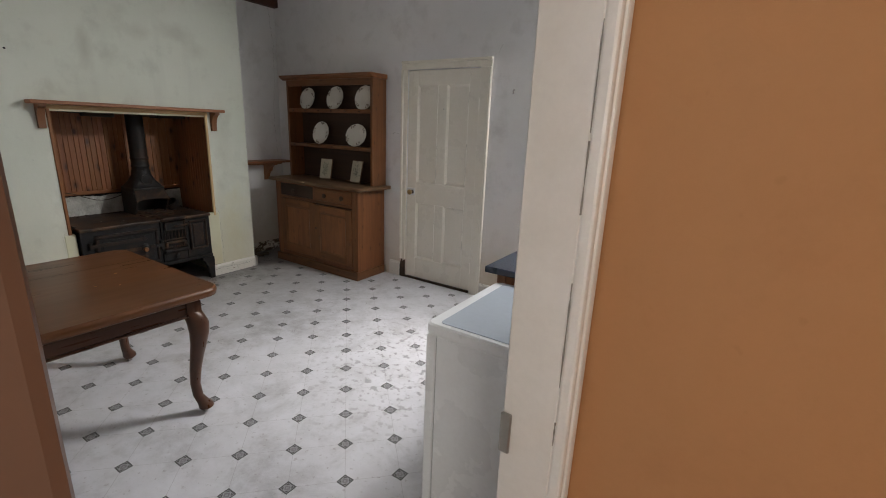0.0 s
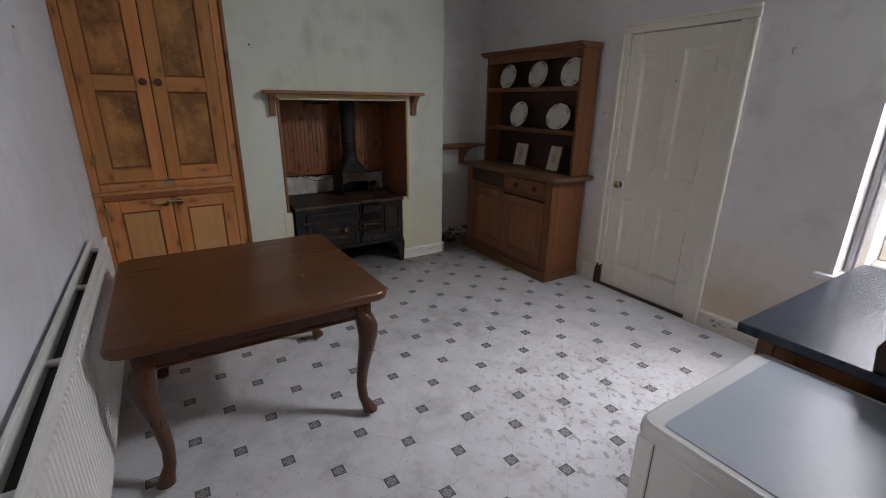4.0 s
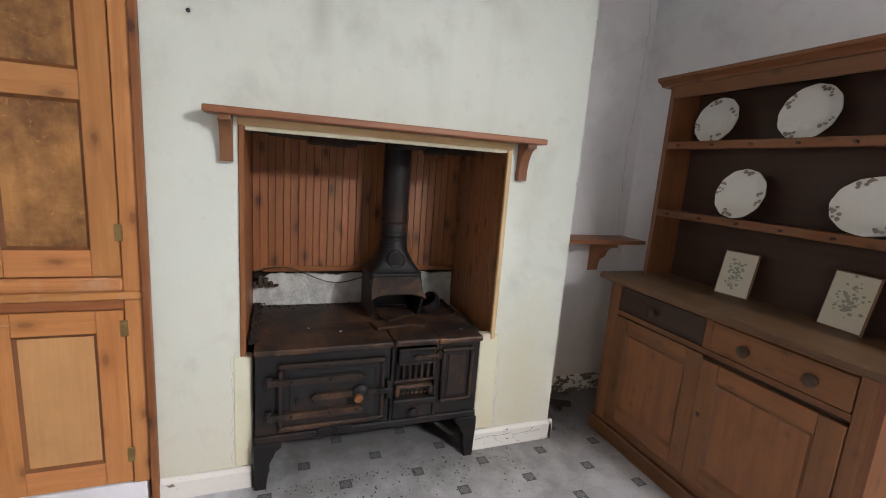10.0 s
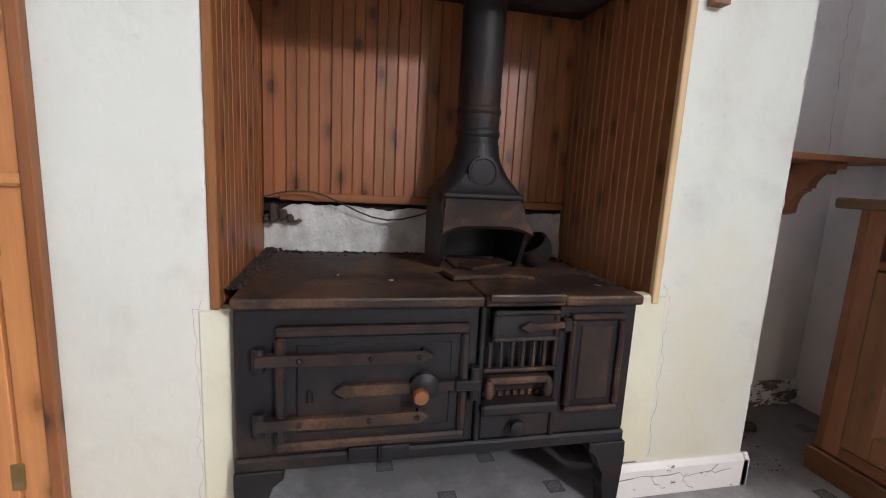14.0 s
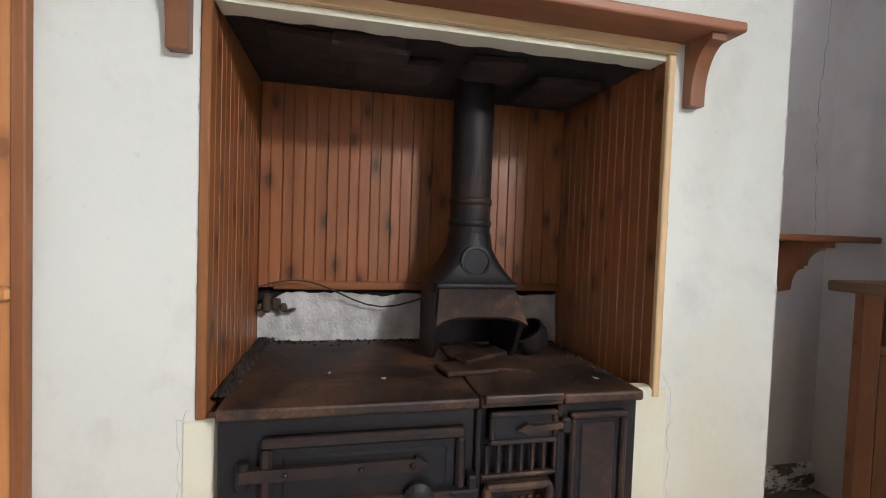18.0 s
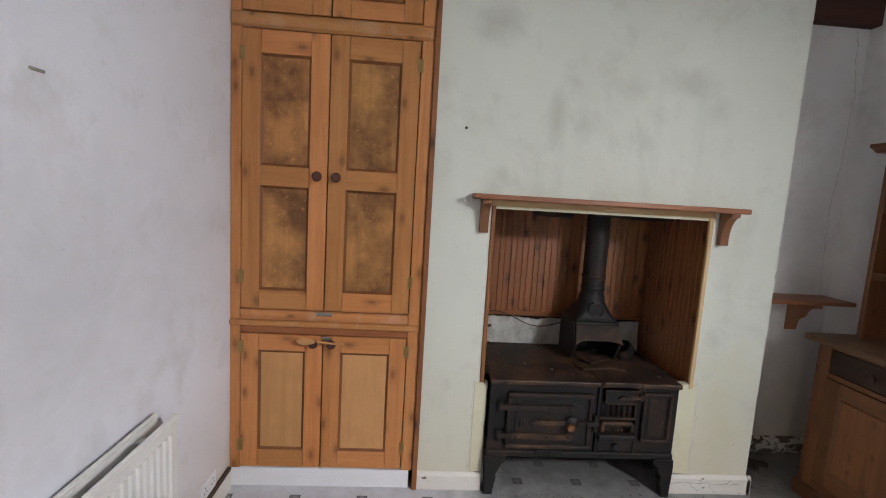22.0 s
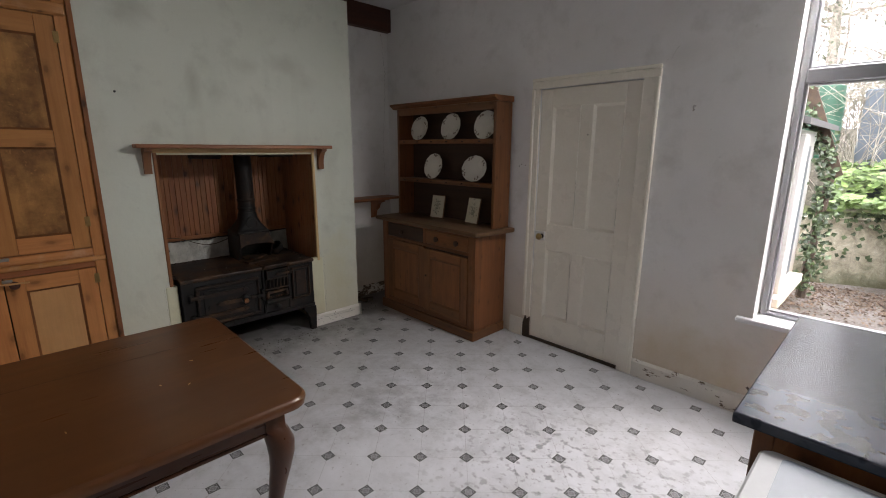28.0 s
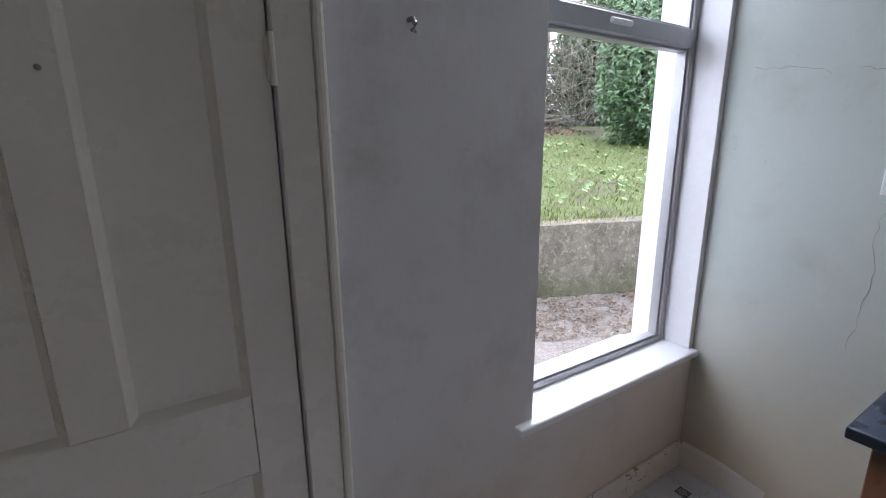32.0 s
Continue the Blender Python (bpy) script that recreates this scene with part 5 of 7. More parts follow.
part("grate_sill", front(1.938, 2.146, 0.333, 0.362, 0.040, 0.006), IRON, rng)
ash = part("ash_drawer", front(1.944, 2.136, 0.256, 0.330, 0.010, 0.003), IRON, rng)
part("knob", lathe([(0.009, 0), (0.009, 0.012), (0.020, 0.020), (0.021, 0.032), (0.008, 0.038)], (RF + 0.010, 2.038, 0.296), "x", 16), IRON, ash, smooth=True)
# right-hand door
rd = part("side_door", front(2.172, 2.330, 0.318, 0.590, 0.008, 0.004), IRON, rng)
for q in ((2.172, 2.330, 0.574, 0.590), (2.172, 2.330, 0.318, 0.334), (2.172, 2.188, 0.3345, 0.5735), (2.314, 2.330, 0.3345, 0.5735)):
    part("frame_bead", front(*q, 0.022, 0.005), IRONWORN, rd)
part("inner_panel", front(2.204, 2.298, 0.350, 0.558, 0.013, 0.004), IRONWORN, rd)


def range_foot(y0, y1, flip):
    pts = [(y0, 0.0), (y0 + 0.045, 0.0), (y0 + 0.045, 0.05), (y0 + 0.058, 0.09), (y0 + 0.052, 0.12), (y0 + 0.072, 0.145), (y0 + 0.078, 0.175), (y0 + 0.105, 0.19), (y0 + 0.105, 0.2145), (y0 - 0.006, 0.2145), (y0 - 0.006, 0.17)]
    if flip:
        pts = [(y0 + y1 - p, q) for p, q in pts]
    return prism(pts, "x", RF - 0.035, RF + 0.012, bevel=0.003)


part("leg", range_foot(RL, RR, False), IRON, rng)
part("leg", range_foot(RL, RR, True), IRON, rng)
for y in (RL + 0.02, RR - 0.075):
    part("back_leg", box(RB + 0.02, RB + 0.06, y, y + 0.05, 0, 0.2145), IRON, rng)
# flue hood and pipe
FX, FYC = -4.56, 2.012
hood = bm_new()
def hood_ring(z, hx0, hx1, hy, r):
    pts = rounded_rect(0, 0, 1, 1, r, 4)
    return [(FX + (hx0 + hx1) / 2 + p[0] * (hx1 - hx0) / 2, FYC + p[1] * hy, z) for p in pts]
add_rings(hood, [hood_ring(0.845, -0.12, 0.11, 0.135, 0.12), hood_ring(0.875, -0.12, 0.11, 0.135, 0.12), hood_ring(0.885, -0.11, 0.10, 0.125, 0.2), hood_ring(0.93, -0.095, 0.088, 0.095, 0.5), hood_ring(0.98, -0.080, 0.078, 0.076, 0.9), hood_ring(1.03, -0.072, 0.072, 0.070, 0.98)])
hd = part("flue_hood", hood, IRON, rng, smooth=True)
part("disc", lathe([(0.049, 0.0), (0.049, 0.012), (0.040, 0.014), (0.038, 0.010), (0.004, 0.011)], (FX + 0.082, FYC + 0.0, 0.943), "x", 24), IRON, hd, "round iron soot-door disc", True)
for q in ((FYC - 0.135, FYC - 0.121), (FYC + 0.121, FYC + 0.135)):
    part("hood_side", prism([(FX - 0.12, 0.641), (FX + 0.085, 0.641), (FX + 0.12, 0.672), (FX + 0.168, 0.765), (FX + 0.11, 0.8445), (FX - 0.12, 0.8445)], "y", *q), IRON, hd)
part("hood_back", box(FX - 0.12, FX - 0.105, FYC - 0.1205, FYC + 0.1205, 0.641, 0.8445), BLACKPAINT, hd)
flap_bm, top_row, low_row = bm_new(), [], []
for k in range(13):
    u = -1 + k / 6
    arch = 0.022 * (1 - abs(u) ** 4)
    for row, x, z, w in ((top_row, FX + 0.112, 0.866, 0.118), (low_row, FX + 0.186 - arch * 0.6, 0.762 + arch, 0.140)):
        row.append([flap_bm.verts.new((x + dx, FYC + u * w, z + dz)) for dx, dz in ((0, 0), (-0.012, -0.009))])
for k in range(12):
    a, b, c, d = top_row[k], top_row[k + 1], low_row[k + 1], low_row[k]
    for q in ((a[0], b[0], c[0], d[0]), (d[1], c[1], b[1], a[1]), (d[0], c[0], c[1], d[1]), (a[1], b[1], b[0], a[0])):
        flap_bm.faces.new(q)
for a, d in ((top_row[0], low_row[0]), (top_row[-1], low_row[-1])):
    flap_bm.faces.new((a[0], d[0], d[1], a[1]))
part("hood_flap", flap_bm, IRONWORN, hd, "sloping rusty flap over a dark opening")
part("flap_rim", box(FX + 0.098, FX + 0.124, FYC - 0.128, FYC + 0.128, 0.8605, 0.876, bevel=0.005, seg=2), IRON, hd)
pipe = part("flue_pipe", lathe([(0.067, 1.03), (0.067, OP[2] - 0.0125)], (FX, FYC, 0), "z", 28), IRON, rng, "black iron flue pipe", True)
for z in (1.050, 1.120):
    part("collar", lathe([(0.0675, z), (0.071, z + 0.006), (0.0725, z + 0.013), (0.071, z + 0.020), (0.0675, z + 0.026)], (FX, FYC, 0), "z", 28), IRON, pipe, smooth=True)
# loose iron on the plate
for k, (x, y, rz, sx, sy) in enumerate(((-4.335, 1.955, 8, 0.05, 0.075), (-4.345, 2.075, -22, 0.045, 0.07), (-4.41, 2.02, 30, 0.03, 0.09))):
    bm = box(-sx, sx, -sy, sy, 0, 0.013, bevel=0.003)
    bmesh.ops.transform(bm, matrix=pose(x, y, 0.6442 + (0.014 if k == 2 else 0), 0, 2 * k, rz), verts=bm.verts[:])
    single("iron_plate", bm, IRONWORN, (x, y, 0.6442), "loose rusty iron plate lying on the range", "iron plate", "loose plates on the range")
pot = lathe([(0.030, 0), (0.052, 0.01), (0.060, 0.04), (0.056, 0.07), (0.050, 0.072), (0.054, 0.04), (0.046, 0.014), (0.004, 0.012)], (0, 0, 0), "z", 20)
bmesh.ops.transform(pot, matrix=pose(-4.50, 2.235, 0.668, 38, 0, 20), verts=pot.verts[:])
single("iron_pot", pot, IRON, (-4.50, 2.235, 0.64), "small broken black iron pot on the range", "pot", smooth=True)
wire = [(XB + 0.075, 1.33 + 0.62 * k / 12, 0.825 + 0.035 * math.sin(k * 0.6) - 0.004 * k) for k in range(13)]
single("cable", tube(wire, 0.0032, 6), ROT_AND_SHADE, (XB + 0.075, 1.34, 0.80), "black cable sagging over the bare plaster", "cable", smooth=True)

# ---- dresser ----
dr = thing("dresser", (-3.62, 3.35, 0), "brown pine dresser with open plate shelves", "dresser")
DX0, DX1, DF, DB = -4.215, -3.000, 3.172, WALLY - 0.024
part("plinth", box(DX0 - 0.012, DX1 + 0.014, DF - 0.022, DB, 0, 0.085, bevel=0.006), DRESSER, dr)
part("side_panel", box(DX1 - 0.025, DX1, DF + 0.002, DB, 0.0855, 0.888), DRESSER, dr)
part("side_panel", box(DX0, DX0 + 0.025, DF + 0.002, DB, 0.0855, 0.888), DRESSER, dr)
part("back_panel", box(DX0 + 0.026, DX1 - 0.026, DB - 0.015, DB, 0.0855, 0.888), DRESSERDARK, dr)
part("base_floor", box(DX0 + 0.026, DX1 - 0.026, DF + 0.03, DB - 0.016, 0.086, 0.10), DRESSERDARK, dr)
for a, b in ((DX0 + 0.0255, DX0 + 0.075), (DX1 - 0.075, DX1 - 0.0255)):
    part("corner_post", box(a, b, DF, DF + 0.03, 0.0855, 0.888, bevel=0.002), DRESSERFRONT, dr)
part("rail", box(DX0 + 0.0755, DX1 - 0.0755, DF, DF + 0.03, 0.0855, 0.125, bevel=0.002), DRESSER, dr)
part("rail", box(DX0 + 0.0755, DX1 - 0.0755, DF, DF + 0.03, 0.712, 0.738, bevel=0.002), DRESSER, dr)
part("rail", box(DX0 + 0.0755, DX1 - 0.0755, DF, DF + 0.03, 0.868, 0.888, bevel=0.002), DRESSER, dr)
DM = (DX0 + DX1) / 2
part("drawer_divider", box(DM - 0.018, DM + 0.018, DF, DF + 0.03, 0.7385, 0.8675, bevel=0.002), DRESSER, dr)
# Dark sheet added behind drawers and doors to paint the gaps' shade.
part("inside_shade", box(DX0 + 0.03, DX1 - 0.03, DF + 0.0305, DF + 0.034, 0.10, 0.885), ROT_AND_SHADE, dr)
for k, (a, b) in enumerate(((DX0 + 0.079, DM - 0.0205), (DM + 0.0205, DX1 - 0.079))):
    dw = part("drawer", box(a, b, DF + 0.004 - 0.008 * k, DF + 0.030, 0.741, 0.865, bevel=0.003), DRESSERDARK if k == 0 else DRESSERFRONT, dr)
    for kx in ((a + b) / 2 - 0.10, (a + b) / 2 + 0.14) if k else ((a + b) / 2 - 0.02,):
        part("knob", lathe([(0.009, 0), (0.009, -0.01), (0.022, -0.016), (0.024, -0.026), (0.006, -0.034)], (kx, DF - 0.004, 0.800), "y", 16), DRESSERDARK[1], dw, "turned wooden knob", True)
for k, (a, b) in enumerate(((DX0 + 0.078, DM - 0.003), (DM + 0.001, DX1 - 0.078))):
    top_z = 0.706 - 0.012 * k
    dd = panel_door(dr, "cupboard_door", a, b, 0.128, top_z, DF - 0.002 - 0.006 * k, 0.026, "x", ((0.128, 0.205), (top_z - 0.077, top_z)), 0.078, DRESSERFRONT, DRESSERFRONT, sign=-1, mould=0.010)
    if k == 1:
        part("knob", lathe([(0.006, 0), (0.006, -0.008), (0.011, -0.014), (0.003, -0.020)], (a + 0.03, DF - 0.002, 0.45), "y", 12), DRESSERDARK[1], dd, "small wooden knob", True)
ctop = [(DX0 - 0.045, DF - 0.055), (DX1 + 0.045, DF - 0.055), (DX1 + 0.062, DF - 0.040), (DX1 + 0.098, DB - 0.03), (DX1 + 0.092, DB), (DX0 - 0.045, DB)]
part("worktop", prism(ctop, "z", 0.8885, 0.922, bevel=0.006), DRESSERTOP, dr, "worn brown worktop with moulded edge")
RKF = 3.362
for a, b in ((DX0 + 0.012, DX0 + 0.038), (DX1 - 0.010, DX1 + 0.022)):
    part("rack_side", box(a, b, RKF, DB, 0.9225, 1.918, bevel=0.003), DRESSER, dr)
part("rack_back", box(DX0 + 0.0385, DX1 - 0.0105, DB - 0.014, DB, 0.9225, 1.918), DRESSERDARK, dr, "dark boarded back")
for z in (1.262, 1.612):
    sh = part("shelf", box(DX0 + 0.0385, DX1 - 0.0105, RKF + 0.012, DB - 0.0145, z, z + 0.020, bevel=0.003), DRESSER, dr)
    part("shelf_lip", box(DX0 + 0.0385, DX1 - 0.0105, RKF + 0.002, RKF + 0.0115, z - 0.012, z + 0.026, bevel=0.003), DRESSER, sh)
    for kx in range(6):
        part("hook_peg", lathe([(0.005, 0), (0.005, -0.012), (0.007, -0.016), (0.002, -0.019)], (DX0 + 0.12 + kx * 0.19, RKF + 0.002, z + 0.006), "y", 8), DRESSERDARK[1], sh)
part("frieze", box(DX0 + 0.0385, DX1 - 0.0105, RKF + 0.002, RKF + 0.022, 1.858, 1.918, bevel=0.002), DRESSER, dr)
corn = [(RKF + 0.02, 1.9185), (RKF - 0.004, 1.9185), (RKF - 0.010, 1.928), (RKF - 0.030, 1.940), (RKF - 0.042, 1.946), (RKF - 0.042, 1.962), (DB, 1.962), (DB, 1.9185)]
part("cornice", prism(corn, "x", DX0 - 0.045, DX1 + 0.034), DRESSER, dr)


# ---- plates and pictures on the dresser ----
CHINA = plain("white_china", (0.72, 0.70, 0.64), (0.66, 0.63, 0.56), 0.25, 10.0, amount=0.4, relief=0.02)
SPRIG = plain("faded_flower_print", (0.26, 0.20, 0.17), (0.20, 0.23, 0.14), 0.4, 40.0)


def plate(x, z, rx, rz, sprig_turn):
    """A shallow scalloped plate leaning back on its edge, with printed sprigs on the rim."""
    p = thing("plate", (x, RKF + 0.09, z), "white china plate with printed flower sprigs on the rim" if rx == rz else "oval white china platter with printed flower sprigs", "plate", "plates on the dresser")
    lean = Matrix.Translation((x, RKF + 0.098, z + rz)) @ Matrix.Rotation(radians(-14), 4, "X")
    def ring(s, d):
        return [((rx * s) * (1 + (0.012 * math.cos(12 * a) if s > 0.9 else 0)) * math.cos(a), d, rz * s * (1 + (0.012 * math.cos(12 * a) if s > 0.9 else 0)) * math.sin(a)) for a in [2 * math.pi * k / 48 for k in range(48)]]
    bm = bm_new()
    add_rings(bm, [ring(0.62, 0.016), ring(0.70, 0.011), ring(1.0, 0.0), ring(0.995, -0.004), ring(0.70, 0.004), ring(0.62, 0.008), ring(0.30, 0.009)])
    bmesh.ops.transform(bm, matrix=lean, verts=bm.verts[:])
    dish = part("dish", bm, CHINA, p, smooth=True)
    rnd = random.Random(int(1000 * (x + 9)))
    for k in range(4):
        a = radians(sprig_turn + 90 * k)
        bm = bm_new()
        for q in range(7):
            aa, s = a + rnd.uniform(-0.30, 0.30), rnd.uniform(0.74, 0.93)
            c = Vector((rx * s * math.cos(aa), -0.0055 - 0.002 * (0.93 - s), rz * s * math.sin(aa)))
            r = rnd.uniform(0.005, 0.010)
            pts = [bm.verts.new(c + Vector((r * math.cos(t), -0.002 + 0.004 * (1 - s), r * rnd.uniform(0.6, 1.1) * math.sin(t)))) for t in [math.pi * 2 * j / 7 for j in range(7)]]
            bm.faces.new(pts)
        bmesh.ops.transform(bm, matrix=lean, verts=bm.verts[:])
        part("flower_sprig", bm, SPRIG, dish, "faded printed flower sprig")
    return p


for x, r, a in ((-3.99, 0.112, 20), (-3.575, 0.116, 60), (-3.175, 0.118, 40)):
    plate(x, 1.632, r, r, a)
plate(-3.80, 1.282, 0.118, 0.118, 80)
plate(-3.29, 1.282, 0.138, 0.112, 25)


def picture(x, w, h, tilt):
    p = thing("picture", (x, RKF + 0.07, 0.922), "small framed botanical print leaning on the dresser", "picture", "prints on the dresser")
    m = Matrix.Translation((x, RKF + 0.085, 0.9225)) @ Matrix.Rotation(radians(tilt), 4, "Z") @ Matrix.Rotation(radians(-12), 4, "X")
    def at(bm):
        bmesh.ops.transform(bm, matrix=m, verts=bm.verts[:])
        return bm
    pale = plain("cream_paper", (0.62, 0.58, 0.46), (0.55, 0.50, 0.38), 0.8)
    fr = part("frame", at(box(-w / 2, w / 2, 0, 0.012, 0, h, bevel=0.003)), DRESSERTOP, p)
    part("print", at(box(-w / 2 + 0.006, w / 2 - 0.006, -0.0012, 0.0005, 0.006, h - 0.006)), pale, fr, "cream printed paper")
    rnd = random.Random(int(x * 100))
    bm = bm_new()
    for k in range(70):
        c = Vector((rnd.gauss(0, w * 0.13), -0.0022 - 0.0006 * k / 70, h * 0.52 + rnd.gauss(0, h * 0.15)))
        r = rnd.uniform(0.003, 0.009)
        bm.faces.new([bm.verts.new(c + Vector((r * math.cos(t), 0, r * 0.7 * math.sin(t)))) for t in [math.pi * 2 * j / 6 for j in range(6)]])
    part("sprig", at(bm), plain("grey_green_ink", (0.26, 0.26, 0.20), (0.40, 0.38, 0.30), 0.8, 60.0), fr, "faded grey-green plant drawing")


picture(-3.745, 0.155, 0.215, 8)
picture(-3.305, 0.160, 0.225, -6)

# ---- fridge ----
fr = thing("fridge", (-0.58, 1.58, 0), "small white under-counter fridge with a pale top", "fridge")
fx0, fx1, fy0, fy1 = -0.855, -0.385, 1.300, 1.850
part("cabinet", box(fx0 + 0.045, fx1, fy0, fy1, 0.012, 0.800, bevel=0.006, seg=2), ENAMEL, fr)
fd = part("door", box(fx0, fx0 + 0.040, fy0 + 0.002, fy1 - 0.002, 0.055, 0.795, bevel=0.007, seg=2), ENAMEL, fr)
part("door_seal", box(fx0 + 0.0402, fx0 + 0.0448, fy0 + 0.01, fy1 - 0.01, 0.065, 0.785), plain("grey_rubber", (0.18, 0.18, 0.19), (0.12, 0.12, 0.12), 0.6), fr, "grey rubber seal")
part("handle", box(fx0 - 0.012, fx0 - 0.0005, fy1 - 0.10, fy1 - 0.07, 0.62, 0.76, bevel=0.004), ENAMEL, fd)
part("top_rim", add_rings(bm_new(), [[(x, y, z) for x, y in rounded_rect((fx0 + fx1) / 2, (fy0 + fy1) / 2, (fx1 - fx0) / 2 + o, (fy1 - fy0) / 2 + o, 0.03)] for o, z in ((0.002, 0.8005), (0.004, 0.812), (0.002, 0.834), (-0.004, 0.840))]), ENAMEL, fr, "white moulded edge of the fridge top", True)
part("top_panel", add_rings(bm_new(), [[(x, y, z) for x, y in rounded_rect((fx0 + fx1) / 2 + 0.01, (fy0 + fy1) / 2, (fx1 - fx0) / 2 - 0.035, (fy1 - fy0) / 2 - 0.022, 0.015)] for z in (0.8402, 0.8425)]), FRIDGETOP, fr, "pale blue-grey laminate top")
for x in (fx0 + 0.07, fx1 - 0.05):
    for y in (fy0 + 0.05, fy1 - 0.05):
        part("foot", lathe([(0.018, 0), (0.018, 0.0119)], (x, y, 0), "z", 12), BLACKPAINT, fr)

# ---- washstand ----
ws = thing("washstand", (-0.65, 2.36, 0), "dark wooden washstand with a black top and tiled back", "washstand")
wx0, wx1, wy0, wy1, WT = -0.915, -0.355, 1.875, 2.845, 0.895
for x in (wx0 + 0.03, wx1 - 0.05):
    for y in (wy0 + 0.03, wy1 - 0.075):
        part("leg", box(x, x + 0.045, y, y + 0.045, 0, WT - 0.0305, bevel=0.003), STANDWOOD, ws)
part("side_panel", box(wx0 + 0.0755, wx1 - 0.0505, wy0 + 0.036, wy0 + 0.056, 0.18, WT - 0.031), STANDWOOD, ws)
part("side_panel", box(wx0 + 0.0755, wx1 - 0.0505, wy1 - 0.060, wy1 - 0.040, 0.18, WT - 0.031), STANDWOOD, ws)
part("back_panel", box(wx1 - 0.03, wx1 - 0.01, wy0 + 0.0755, wy1 - 0.0755, 0.18, WT - 0.031), STANDWOOD, ws)
for k in range(2):
    a = wy0 + 0.078 + k * 0.41
    dd = panel_door(ws, "cupboard_door", a, a + 0.402, 0.19, 0.70, wx0 + 0.032, 0.022, "y", ((0.19, 0.26), (0.63, 0.70)), 0.07, STANDWOOD, STANDWOOD, sign=-1)
    dwr = part("drawer", box(wx0 + 0.030, wx0 + 0.05, a, a + 0.402, 0.715, 0.855, bevel=0.003), STANDWOOD, ws)
    part("knob", lathe([(0.008, 0), (0.008, -0.012), (0.020, -0.018), (0.018, -0.03), (0.004, -0.033)], (wx0 + 0.030, a + 0.20, 0.785), "x", 14), STANDDARK[0], dwr, "dark turned knob", True)
part("plinth", box(wx0 + 0.035, wx1 - 0.05, wy0 + 0.0765, wy1 - 0.0765, 0.06, 0.1795), STANDWOOD, ws)
BLACKTOP, bn, bl, bb = node_mat("blotched_black_top")
bv = coords(bn, bl, world_space=True)
bd = ramp(bn, [(0.39, (0, 0, 0)), (0.47, (1, 1, 1))])
bl.new(noise_tex(bn, bl, bv, 21.0, 2.0, 0.5, 0.15), bd.inputs[0])
# Lighter blue puts reflected sky into the colour around the dull blotches.
bl.new(mix(bn, bl, bd.outputs[0], (0.015, 0.021, 0.038), (0.034, 0.044, 0.068)), bb.inputs["Base Color"])
bb.inputs["Specular IOR Level"].default_value = 0.5
bb.inputs["Roughness"].default_value = 0.21
part("top", box(wx0 - 0.015, wx1, wy0 - 0.012, wy1 + 0.012, WT - 0.030, WT, bevel=0.005, seg=2), BLACKTOP, ws, "black blotched top")
SHX0, SHX1, SHZ = -0.548, -0.325, 1.295
for y in (wy0 + 0.0, wy1 - 0.022):
    pts = [(SHX1, WT + 0.0005), (-0.625, WT + 0.0005), (-0.632, WT + 0.06), (-0.610, WT + 0.115), (-0.575, WT + 0.118), (-0.540, WT + 0.135), (-0.520, WT + 0.18), (-0.508, WT + 0.20), (-0.490, WT + 0.23), (-0.488, SHZ - 0.0255), (SHX1, SHZ - 0.0255)]
    part("scroll_side", prism(pts, "y", y, y + 0.022, bevel=0.002), STANDDARK, ws, "dark scrolled end piece")
part("outer_side", box(SHX0 + 0.045, SHX1 + 0.01, wy0 - 0.024, wy0 - 0.0125, WT - 0.16, SHZ - 0.026, bevel=0.002), STANDWOOD, ws)
part("outer_side", box(SHX0 + 0.065, SHX1 + 0.01, wy1 + 0.0125, wy1 + 0.030, WT + 0.0005, SHZ - 0.026, bevel=0.002), STANDWOOD, ws)
part("shelf", box(SHX0, SHX1 + 0.02, wy0 - 0.035, wy1 + 0.035, SHZ - 0.025, SHZ, bevel=0.007, seg=2), STANDTOP, ws, "worn dark top shelf")
part("tile_frame", box(-0.484, -0.472, wy0 + 0.0225, wy1 - 0.0225, WT + 0.0005, SHZ - 0.0255), STANDDARK, ws)
TILE, tn, tl, tb = node_mat("green_leaf_tile")
tv = coords(tn, tl, world_space=True)
leafy = tn.new("ShaderNodeTexVoronoi")
leafy.inputs["Scale"].default_value = 38.0
tl.new(tv, leafy.inputs["Vector"])
lf = ramp(tn, [(0.30, (1, 1, 1)), (0.42, (0, 0, 0))])
tl.new(leafy.outputs["Distance"], lf.inputs[0])
some_leaf = ramp(tn, [(0.44, (0, 0, 0)), (0.52, (1, 1, 1))])
tl.new(noise_tex(tn, tl, tv, 9.0, 2.0, 0.5), some_leaf.inputs[0])
tl.new(mix(tn, tl, math_node(tn, tl, "MULTIPLY", lf.outputs[0], some_leaf.outputs[0]), (0.20, 0.26, 0.17), (0.58, 0.61, 0.53)), tb.inputs["Base Color"])
tb.inputs["Roughness"].default_value = 0.18
tw = (wy1 - wy0 - 0.10) / 6
for k in range(6):
    for j in range(2):
        part("tile", box(-0.494, -0.4845, wy0 + 0.05 + k * tw + 0.001, wy0 + 0.05 + (k + 1) * tw - 0.001, WT + 0.035 + j * tw + 0.001, WT + 0.035 + (j + 1) * tw - 0.001, bevel=0.002), TILE, ws, "white tile printed with green leaves")
part("gallery", box(SHX1 - 0.025, SHX1 - 0.005, wy0 - 0.02, wy1 + 0.02, SHZ + 0.0005, SHZ + 0.018, bevel=0.004), STANDDARK, ws)
gy = (wy0 + wy1) / 2
crest = []
